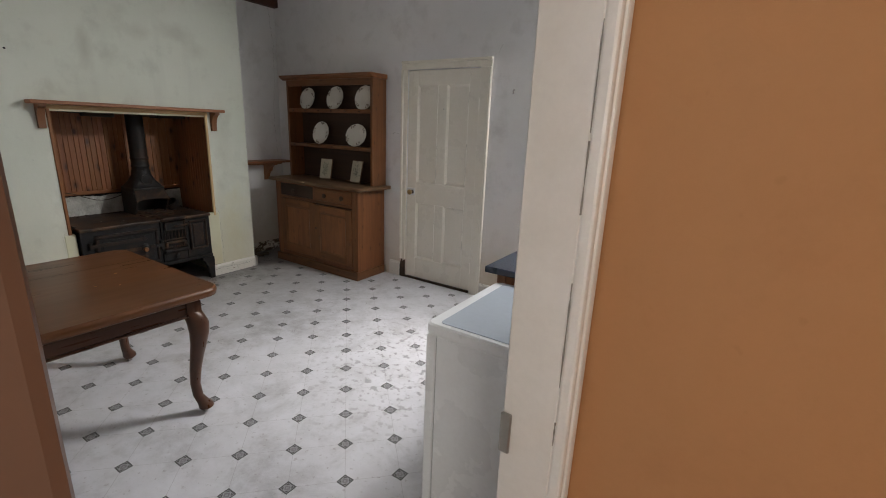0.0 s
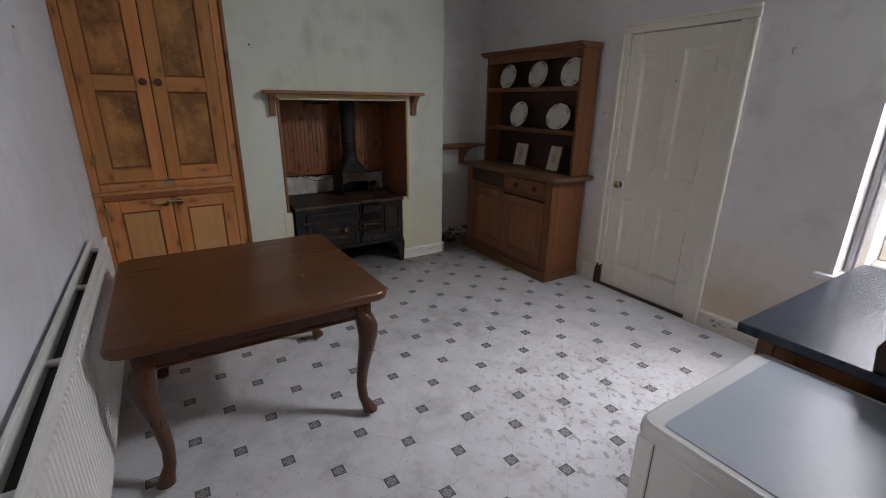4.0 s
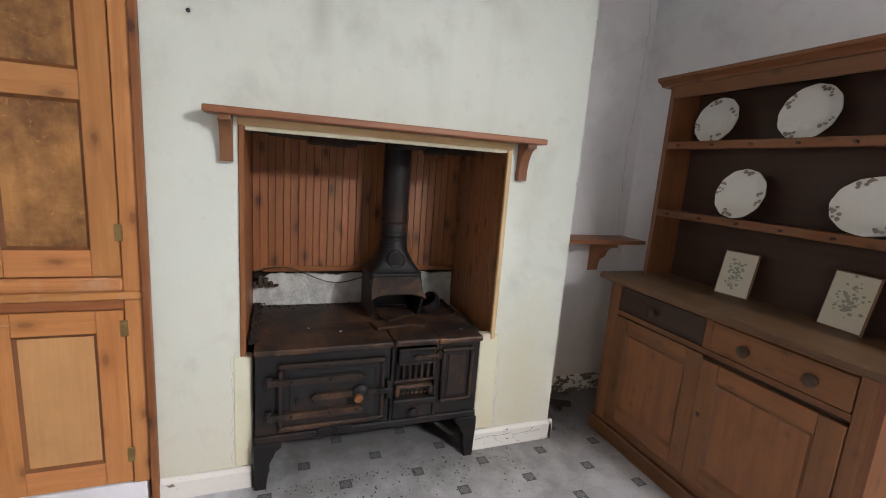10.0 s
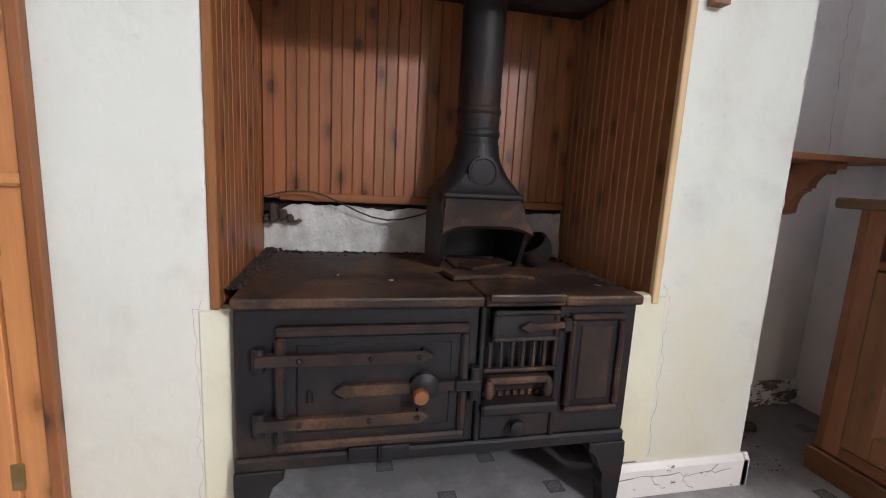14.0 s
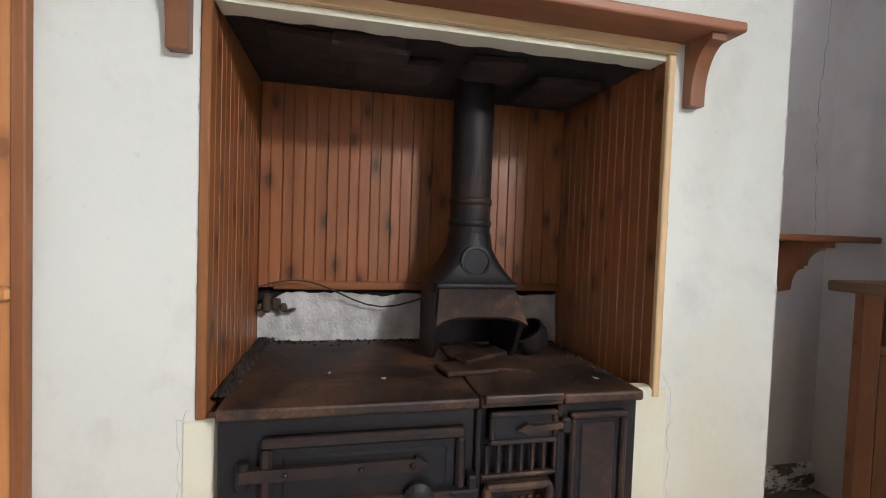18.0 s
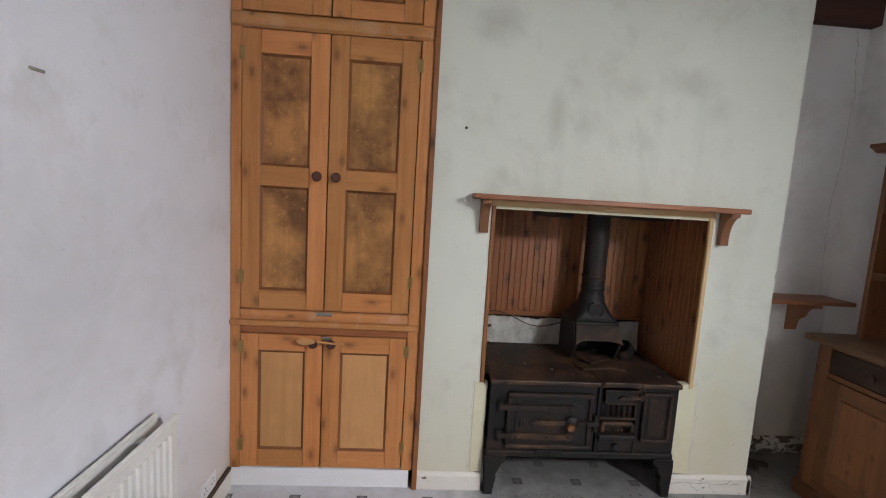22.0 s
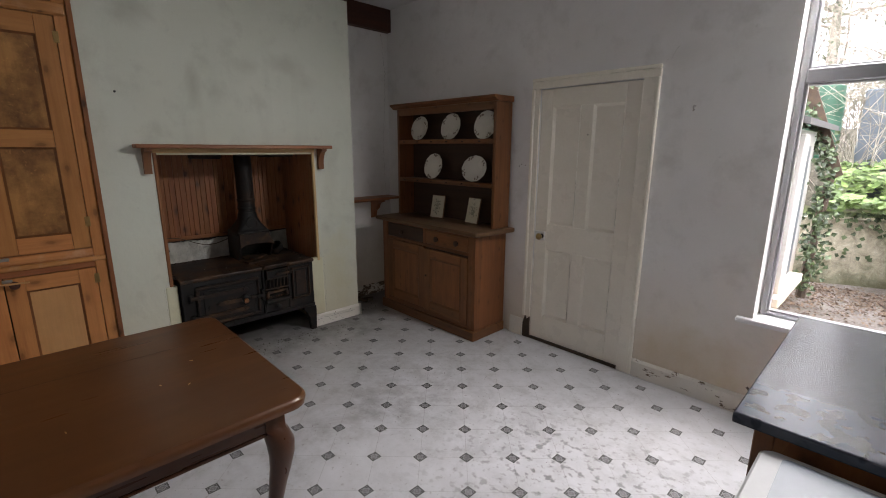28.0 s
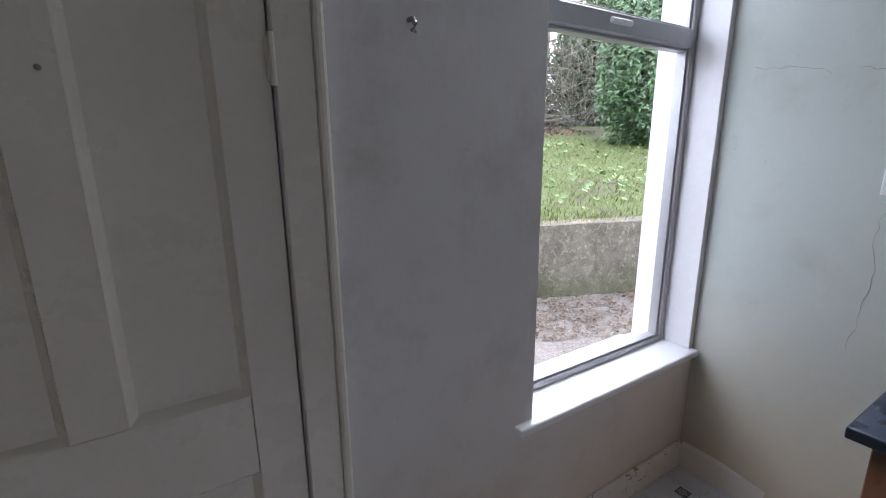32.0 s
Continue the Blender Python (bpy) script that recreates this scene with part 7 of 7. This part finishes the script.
part("corner_post", tube([(-1.36, 7.0, YARD), (-1.33, 6.98, 0.7), (-1.29, 6.96, 1.30)], [0.05, 0.045, 0.04], 8), ROT_AND_SHADE, ob_, "dark weathered corner post")
slab = thing("metal_tank", (-0.91, 9.5, bank_z(-0.9, 9.5)), "blue-grey upright metal tank behind the plants", "tank")
TANK = plain("blue_grey_metal", (0.075, 0.096, 0.115), (0.055, 0.068, 0.082), 0.5, 3.0)
part("shell", box(-1.31, -0.60, 9.42, 9.95, 0.60, 2.40, bevel=0.02, seg=2), TANK, slab)
part("rim", box(-0.599, -0.53, 9.40, 9.97, 0.60, 2.42, bevel=0.01), plain("pale_grey_metal", (0.248, 0.264, 0.275), (0.198, 0.209, 0.22), 0.5), slab, "paler edge panel")
drum = lathe([(0.24, 0.0), (0.26, 0.05), (0.26, 0.5), (0.25, 0.55), (0.26, 0.6), (0.24, 1.0), (0.10, 1.08)], (-1.75, 9.3, 1.45), "z", 18)
single("plastic_drum", drum, plain("green_plastic", (0.018, 0.075, 0.045), (0.025, 0.10, 0.06), 0.4), (-1.75, 9.3, 1.45), "green plastic water drum", "drum", smooth=True)
single("drum_stand", box(-2.05, -1.5, 9.0, 9.6, 0.4, 1.4498), STONE, (-1.77, 9.3, 0.4), "rough block under the green drum", "block")

# ---- plants ----
R = random.Random(5)


def leaf_mat(name, a, b_, gloss=0.45):
    m, n, l, b = node_mat(name)
    geo = n.new("ShaderNodeNewGeometry")
    r = ramp(n, [(0.0, a), (0.7, b_), (1.0, tuple(min(1, c * 1.35) for c in b_))])
    l.new(geo.outputs["Random Per Island"], r.inputs[0])
    l.new(r.outputs[0], b.inputs["Base Color"])
    b.inputs["Roughness"].default_value = gloss
    return m


GREENLEAF = leaf_mat("broad_green_leaf", (0.055, 0.100, 0.022), (0.125, 0.190, 0.055))
IVY = leaf_mat("ivy_leaf", (0.020, 0.036, 0.015), (0.056, 0.086, 0.034))
LAUREL = leaf_mat("laurel_leaf", (0.022, 0.055, 0.018), (0.060, 0.120, 0.042), 0.3)
BLADE = leaf_mat("grass_blade", (0.060, 0.085, 0.018), (0.150, 0.170, 0.050), 0.6)
STRAW = leaf_mat("dead_grass", (0.17, 0.145, 0.0935), (0.306, 0.264, 0.178), 0.8)
DRYLEAF = leaf_mat("dead_leaf", (0.050, 0.030, 0.019), (0.130, 0.090, 0.060), 0.8)
TWIG = leaf_mat("twig_bark", (0.110, 0.100, 0.083), (0.250, 0.228, 0.188), 0.9)
# Needles paled to grey-green, with the haze of distance in their colour.
NEEDLE = leaf_mat("conifer_spray", (0.075, 0.098, 0.062), (0.150, 0.175, 0.110), 0.8)


def round_leaves(name, spots, material, label, category="plants", kind="stuff"):
    """Many round, cupped leaves with a notch at the stalk, in one mesh. spots: centre, normal, width."""
    vs, fs = [], []
    for c, nrm, wd in spots:
        c, nrm = Vector(c), Vector(nrm).normalized()
        t = nrm.orthogonal().normalized()
        t.rotate(Matrix.Rotation(R.random() * 6.283, 3, nrm))
        u = nrm.cross(t)
        k, n = len(vs), 9
        vs.append(c - nrm * wd * 0.10)
        for q in range(n):
            a = 0.35 + (6.283 - 0.70) * q / (n - 1)
            r = wd / 2 * (0.92 + 0.10 * math.cos(a * 5)) * (0.75 if q in (0, n - 1) else 1.0)
            vs.append(c + t * r * math.cos(a) + u * r * math.sin(a) + nrm * wd * 0.05 * math.sin(2 * a + c.x * 9))
        fs += [(k, k + 1 + q, k + 2 + q) for q in range(n - 1)]
    me = bpy.data.meshes.new(name)
    me.from_pydata([tuple(v) for v in vs], [], fs)
    me.materials.append(material)
    return tagged(new(name, me), label, category, kind=kind)


def leaf_cloud(name, spots, material, label, category="plant", kind="", at=None, parent=None, fold=0.25):
    """Many small leaves in one mesh. spots: centre, normal, length, width."""
    vs, fs = [], []
    for c, nrm, ln, wd in spots:
        c, nrm = Vector(c), Vector(nrm).normalized()
        t = nrm.orthogonal().normalized()
        t.rotate(Matrix.Rotation(random.random() * 6.283, 3, nrm))
        s = nrm.cross(t)
        k = len(vs)
        vs += [c - t * ln / 2, c - t * ln * 0.1 + s * wd / 2 + nrm * wd * fold, c + t * ln / 2 - nrm * ln * 0.1, c - t * ln * 0.1 - s * wd / 2 + nrm * wd * fold, c]
        fs += [(k, k + 1, k + 4), (k + 1, k + 2, k + 4), (k + 2, k + 3, k + 4), (k + 3, k, k + 4)]
    me = bpy.data.meshes.new(name)
    me.from_pydata([tuple(v) for v in vs], [], fs)
    me.materials.append(material)
    ob = new(name, me)
    if parent:
        ob.parent = parent
        ob.location = -ORIGIN[parent]
        return ob
    return tagged(ob, label, category, kind=kind)




def jitter(s):
    return Vector((R.gauss(0, s), R.gauss(0, s), R.gauss(0, s)))


# broad-leaved plants on the wall top, thinning out over the bank
spots = []
for k in range(1500):
    x, y = R.uniform(-1.45, 0.75), R.uniform(7.75, 9.4)
    if x > -0.2:
        y = R.uniform(7.2, 9.6)
    h = R.uniform(0.04, 0.40) * (1.0 if x < 0.1 else 0.4)
    if y < 8.1:
        h *= 0.4
    spots.append(((x, y, max(0.66, bank_z(max(x, -0.1), y)) + h), (R.gauss(0, 0.28), -0.35 + R.gauss(0, 0.28), 1), R.uniform(0.07, 0.16)))
round_leaves("broad_leaf_plants", spots, GREENLEAF, "bright green broad-leaved plants on the wall top")
spots = []
clumps = [(R.uniform(-0.2, 9.0), R.uniform(0.4, 6.5), R.uniform(0.25, 0.7)) for _ in range(46)]
for k in range(1500):
    cx, d, spread = R.choice(clumps)
    x = cx + R.gauss(0, spread)
    y = rw_line(min(x, 6.0)) + max(0.2, d + R.gauss(0, spread * 0.7))
    spots.append(((x, y, bank_z(x, y) + R.uniform(0.02, 0.13)), (R.gauss(0, 0.4), -0.4 + R.gauss(0, 0.3), 1), R.uniform(0.04, 0.13)))
round_leaves("ground_leaves", spots, GREENLEAF, "low pale green leaves in clumps over the bank")
# ivy on wall and post
spots = []
for k in range(900):
    q = R.random()
    if q < 0.30:
        t = R.random() ** 0.8
        x = -1.72 + 1.6 * R.random()
        spots.append(((x, 7.80 + 0.38 * (x + 1.75) - 0.05 - R.random() * 0.08, 0.80 - R.random() ** 4.5 * 0.55), (R.gauss(0, 0.4), -1, R.gauss(0.3, 0.4)), 0.065, 0.06))
    elif q < 0.8:
        z = R.uniform(0.0, 2.5)
        spots.append(((-1.31 - 0.40 * max(0.0, z - 1.3) + R.gauss(0, 0.06), 6.90 - abs(R.gauss(0, 0.06)), z), (R.gauss(0.5, 0.5), -0.8, R.gauss(0.2, 0.5)), 0.06, 0.055))
    else:
        spots.append(((R.uniform(-0.30, 0.0), R.uniform(6.55, 8.3), R.uniform(0.45, 0.80)), (-1, R.gauss(0, 0.5), 0.3), 0.065, 0.06))
leaf_cloud("ivy", spots, IVY, "dark ivy hanging over the garden wall", "ivy", "stuff")
# dead leaves on the yard
spots = []
for k in range(4200):
    x, y = (R.uniform(-1.5, -0.1) if R.random() < 0.55 else R.uniform(-0.1, 3.2)), 0
    y = R.uniform(4.0, 7.9) if x < -0.12 else R.uniform(max(4.0, rw_line(x) - 1.2), rw_line(x) - 0.06)
    if x < -0.12 and R.random() < 0.6:
        y = 7.7 - abs(R.gauss(0, 0.7))
    spots.append(((x, y, YARD + 0.02), (R.gauss(0, 0.3), R.gauss(0, 0.3), 1), R.uniform(0.025, 0.06), R.uniform(0.015, 0.04)))
leaf_cloud("fallen_leaves", spots, DRYLEAF, "brown fallen leaves on the yard", "leaves", "stuff")
# grass blades on the bank
vs, fs = [], []
for k in range(30000):
    x = R.uniform(-0.3, 9.5)
    d = R.random() ** 1.5 * 6.5 + 0.10
    y = rw_line(x) + d
    z = bank_z(x, y) - 0.01
    h, w, a = R.uniform(0.03, 0.10) * (1.4 if d < 0.4 else 1.0), R.uniform(0.004, 0.009), R.uniform(0, 6.28)
    lean = Vector((R.gauss(0, 0.5), R.gauss(-0.2, 0.5), 1)) * h
    i = len(vs)
    vs += [(x - w * math.cos(a), y - w * math.sin(a), z), (x + w * math.cos(a), y + w * math.sin(a), z), (x + lean.x, y + lean.y, z + lean.z)]
    fs.append((i, i + 1, i + 2))
me = bpy.data.meshes.new("grass")
me.from_pydata(vs, [], fs)
me.materials.append(BLADE)
tagged(new("grass", me), "rough short grass on the bank", "grass", kind="stuff")


def twig_mesh(strands, seg=4):
    """Many thin tapered sticks in one mesh."""
    vs, fs = [], []
    for p, q, r0, r1 in strands:
        d = (q - p)
        u = d.orthogonal().normalized()
        v = d.cross(u).normalized()
        i = len(vs)
        for c, r in ((p, r0), (q, r1)):
            for k in range(seg):
                a = 6.2832 * k / seg
                vs.append(tuple(c + u * r * math.cos(a) + v * r * math.sin(a)))
        for k in range(seg):
            fs.append((i + k, i + (k + 1) % seg, i + seg + (k + 1) % seg, i + seg + k))
    return vs, fs


def grow(p, d, length, r, level, out):
    steps = 3
    for s in range(steps):
        d = (d + jitter(0.16)).normalized()
        q = p + d * length / steps
        out.append((p.copy(), q.copy(), r * (1 - 0.22 * s / steps), r * (1 - 0.22 * (s + 1) / steps)))
        p = q
        if level > 0:
            for _ in range(2 if level > 1 else 2):
                side = (d * 0.55 + jitter(0.55)).normalized()
                side.z = side.z * 0.7 + 0.12
                grow(p, side.normalized(), length * R.uniform(0.45, 0.68), r * 0.50, level - 1, out)


def bare_tree(x, y, h, r, levels=4, ivy=0):
    z = bank_z(max(x, -0.1), y)
    t = thing("tree", (x, y, z - 0.05), "leafless tree with tangled bare branches" if not ivy else "bare tree with an ivy-covered trunk", "tree", "garden trees")
    tp = Vector((x, y, z - 0.05))
    pts = [tp + Vector((0.05 * h * noise.noise((x, k, 0.5)), 0.05 * h * noise.noise((y, k, 2.5)), h * k / 6)) for k in range(7)]
    part("trunk", tube(pts, [r * (1 - 0.11 * k) for k in range(7)], 9), TWIG, t, smooth=True)
    strands = []
    for k in range(2, 7):
        for _ in range(2):
            d = Vector((R.gauss(0, 1), R.gauss(0, 1), R.uniform(0.2, 1.0))).normalized()
            grow(pts[k].copy(), d, h * R.uniform(0.22, 0.36), r * 0.38, levels - 1, strands)
    vs, fs = twig_mesh(strands)
    me = bpy.data.meshes.new("crown")
    me.from_pydata(vs, [], fs)
    me.materials.append(TWIG)
    c = new("crown", me)
    c.parent = t
    c.location = -ORIGIN[t]
    if ivy:
        spots = []
        for _ in range(ivy):
            k = R.random() * 5.6
            base = pts[int(k)].lerp(pts[min(6, int(k) + 1)], k % 1)
            a = R.uniform(0, 6.28)
            o = r * R.uniform(0.9, 3.2)
            spots.append((base + Vector((o * math.cos(a), o * math.sin(a), 0)), (math.cos(a), math.sin(a), 0.4), 0.075, 0.065))
        leaf_cloud("ivy", spots, IVY, "", parent=t)
    return t


for a in ((-2.42, 15.5, 8.5, 0.13, 4, 1300), (-1.3, 17.0, 8.5, 0.09, 4, 900), (1.7, 17.0, 6.5, 0.07, 4, 0), (5.0, 17.0, 6.0, 0.20, 4, 300), (8.5, 18.0, 7.0, 0.14, 4, 0), (13.0, 18.0, 7.0, 0.14, 4, 0), (-4.5, 19.0, 9.0, 0.16, 4, 0), (-1.9, 11.5, 3.0, 0.04, 4, 0), (3.4, 26.0, 9.5, 0.15, 4, 0), (10.0, 24.0, 9.0, 0.15, 4, 0)):
    bare_tree(*a)


def conifer(x, y, h):
    z = bank_z(max(x, -0.1), y)
    t = thing("conifer", (x, y, z - 0.05), "dark green conifer behind the garden", "tree", "garden trees")
    part("trunk", tube([(x, y, z - 0.05), (x, y, z + h)], [0.16, 0.02], 8), TWIG, t)
    spots = []
    for _ in range(260):
        f = R.random() ** 0.85
        reach = ((1 - f) * h * 0.21 + 0.15) * R.uniform(0.6, 1.15)
        a = R.uniform(0, 6.28)
        lift = R.uniform(0.05, 0.45)
        for _ in range(100):
            u = R.random() ** 0.6
            p = Vector((x + reach * u * math.cos(a), y + reach * u * math.sin(a), z + h * (0.06 + 0.94 * f) + reach * u * lift)) + jitter(0.10 + 0.10 * u)
            p.z -= abs(R.gauss(0, 0.12))
            spots.append((tuple(p), (math.cos(a) * 0.7 + R.gauss(0, 0.4), math.sin(a) * 0.7 + R.gauss(0, 0.4), 0.5), R.uniform(0.14, 0.30), R.uniform(0.05, 0.09)))
    leaf_cloud("crown", spots, NEEDLE, "", parent=t)


conifer(0.75, 21.0, 11.5)
conifer(3.4, 24.0, 6.5)
conifer(-0.6, 25.0, 10.0)


def shrub(name, x, y, rx, ry, h, count, material, size, label, stems=14):
    z = bank_z(x, y)
    t = thing(name, (x, y, z - 0.03), label, "shrub")
    strands, spots = [], []
    for _ in range(stems):
        a = R.uniform(0, 6.28)
        top = Vector((x + rx * 0.6 * math.cos(a), y + ry * 0.6 * math.sin(a), z + h * R.uniform(0.6, 0.95)))
        p = Vector((x + R.gauss(0, 0.08), y + R.gauss(0, 0.08), z - 0.03))
        strands.append((p, top, 0.02, 0.006))
    vs, fs = twig_mesh(strands, 5)
    me = bpy.data.meshes.new("stems")
    me.from_pydata(vs, [], fs)
    me.materials.append(TWIG)
    s = new("stems", me)
    s.parent = t
    s.location = -ORIGIN[t]
    for _ in range(count):
        while True:
            p = Vector((R.uniform(-1, 1), R.uniform(-1, 1), R.uniform(0, 1)))
            lump = 0.82 + 0.30 * noise.noise((p.x * 2.1 + x, p.y * 2.1, p.z * 2.4))
            e = math.hypot(p.x, p.y) ** 2 + ((p.z - 0.45) / 0.58) ** 2
            if 0.30 * lump < e < lump:
                break
        spots.append(((x + rx * p.x, y + ry * p.y, z + h * p.z), (p.x * 1.2 + R.gauss(0, 0.5), p.y * 1.2 + R.gauss(0, 0.5), 0.6), size * R.uniform(0.7, 1.2), size * 0.42))
    leaf_cloud("leaves", spots, material, "", parent=t)


shrub("laurel_bush", 7.35, 8.9, 1.75, 1.1, 3.7, 9500, LAUREL, 0.15, "glossy dark green laurel bush on the bank")
shrub("evergreen_bush", 6.3, 15.2, 2.6, 1.2, 4.2, 17000, IVY, 0.19, "dense ivy-covered evergreen bush", 40)
shrub("low_shrub", 2.6, 11.6, 1.0, 0.6, 0.8, 900, GREENLEAF, 0.10, "low yellow-green shrub at the top of the bank")
shrub("ivy_bush", 10.5, 12.6, 2.4, 1.2, 4.2, 14000, IVY, 0.19, "dense ivy-covered evergreen bush", 40)
# tangled hedge of bare stems and ivy behind the bank
strands, spots = [], []
for k in range(8200):
    x = R.uniform(5.0, 15.0)
    y = 13.2 - 0.22 * (x - 5.0) + R.gauss(0, 0.45)
    z = bank_z(x, y)
    top = 2.1 + 0.7 * noise.noise((x * 0.7, 2.0, 0.4)) + 0.12 * (x - 5.0)
    p = Vector((x, y, z + R.random() ** 1.3 * top))
    q = p + Vector((R.gauss(0, 0.45), R.gauss(0, 0.3), R.gauss(0.15, 0.45)))
    strands.append((p, q, R.uniform(0.006, 0.014), 0.003))
    if R.random() < 0.75:
        for _ in range(2):
            spots.append((p.lerp(q, R.random()) + jitter(0.12), (R.gauss(0, 1), -0.7, R.gauss(0.4, 0.6)), R.uniform(0.07, 0.15), R.uniform(0.04, 0.08)))
vs, fs = twig_mesh(strands, 3)
me = bpy.data.meshes.new("hedge_stems")
me.from_pydata(vs, [], fs)
me.materials.append(TWIG)
tagged(new("hedge_stems", me), "brown tangle of bare hedge stems behind the bank", "hedge", kind="stuff")
leaf_cloud("hedge_leaves", spots, IVY, "sparse dark ivy leaves on the tangled hedge", "hedge", "stuff")
# leaf litter and sticks heaped at the top of the bank
spots = []
for k in range(5200):
    x, y = R.uniform(-0.4, 7.5), R.uniform(10.4, 13.6)
    spots.append(((x, y, bank_z(x, y) + 0.03 + 0.10 * max(0, noise.noise((x * 1.3, y * 1.3, 6.0)))), (R.gauss(0, 0.5), -0.4 + R.gauss(0, 0.4), 1), R.uniform(0.05, 0.13), R.uniform(0.03, 0.07)))
leaf_cloud("leaf_litter", spots, DRYLEAF, "brown leaf litter heaped at the top of the bank", "leaves", "stuff")
# brushwood and brambles along the top of the bank
strands = []
for k in range(3600):
    x = R.uniform(-1.0, 16.0)
    y = R.uniform(12.6, 17.0)
    z = bank_z(max(x, -0.1), y)
    p = Vector((x, y, z + R.random() * 0.4))
    q = p + Vector((R.gauss(0, 0.6), R.gauss(0, 0.4), abs(R.gauss(0.1, 0.18))))
    strands.append((p, q, R.uniform(0.006, 0.014), 0.003))
for k in range(150):
    x, y = R.uniform(-0.3, 6.5), R.uniform(11.0, 13.5)
    p = Vector((x, y, bank_z(x, y) + R.uniform(0.05, 0.35)))
    a = R.gauss(0, 0.5)
    q = p + Vector((math.cos(a), math.sin(a), R.gauss(0.1, 0.15))) * R.uniform(0.8, 2.2)
    strands.append((p, q, R.uniform(0.010, 0.026), 0.005))
vs, fs = twig_mesh(strands, 4)
me = bpy.data.meshes.new("brushwood")
me.from_pydata(vs, [], fs)
me.materials.append(TWIG)
tagged(new("brushwood", me), "tangled brown brushwood and brambles along the bank", "brushwood", kind="stuff")
spots = []
for k in range(9500):
    x = R.uniform(3.5, 22) if R.random() < 0.8 else R.uniform(-6, 3.5)
    y = R.uniform(14.5, 19.5)
    spots.append(((x, y, bank_z(max(x, -0.1), y) + abs(R.gauss(0, 1.3))), (R.gauss(0, 1), -0.6, R.gauss(0.3, 0.6)), R.uniform(0.09, 0.18), R.uniform(0.04, 0.08)))
leaf_cloud("hedge", spots, IVY, "ragged evergreen hedge far behind the bank", "hedge", "stuff")

# dead grass hanging over the wall's edge
vs, fs = [], []
for k in range(1500):
    x = R.uniform(-0.1, 4.4)
    p = Vector((x, rw_line(x) + R.uniform(-0.01, 0.14), 0.70 + R.uniform(-0.01, 0.03)))
    tip = p + Vector((R.gauss(0, 0.06), -abs(R.gauss(0.05, 0.05)), R.gauss(-0.01, 0.05)))
    i = len(vs)
    vs += [tuple(p + Vector((-0.003, 0, 0))), tuple(p + Vector((0.003, 0, 0))), tuple(tip)]
    fs.append((i, i + 1, i + 2))
me = bpy.data.meshes.new("dead_grass")
me.from_pydata(vs, [], fs)
me.materials.append(STRAW)
tagged(new("dead_grass", me), "straw-coloured dead grass hanging over the wall", "grass", kind="stuff")
# arching brambles above the tank
strands = []
for k in range(270):
    p = Vector((R.uniform(-1.9, 0.2), R.uniform(10.2, 12.5), 0))
    if k % 6 == 0:
        p = Vector((R.uniform(-1.7, -0.2), R.uniform(8.7, 9.3), 0))
    p.z = bank_z(max(p.x, -0.1), p.y)
    d = Vector((R.gauss(0, 0.35), R.gauss(0, 0.3), 1)).normalized()
    ln, r = R.uniform(1.6, 4.2), R.uniform(0.004, 0.009)
    for q in range(7):
        nxt = p + d * ln / 7
        strands.append((p, nxt, r * (1 - q / 9), r * (1 - (q + 1) / 9)))
        for _ in range(3 if q > 1 else 0):
            strands.append((nxt, nxt + (d + jitter(0.7)).normalized() * R.uniform(0.2, 0.8), r * 0.5, 0.002))
        p = nxt
        d = (d + Vector((R.gauss(0, 0.30), R.gauss(0, 0.30), -0.18))).normalized()
vs, fs = twig_mesh(strands, 3)
me = bpy.data.meshes.new("brambles")
me.from_pydata(vs, [], fs)
me.materials.append(TWIG)
tagged(new("brambles", me), "pale arching bramble stems behind the tank", "brambles", kind="stuff")
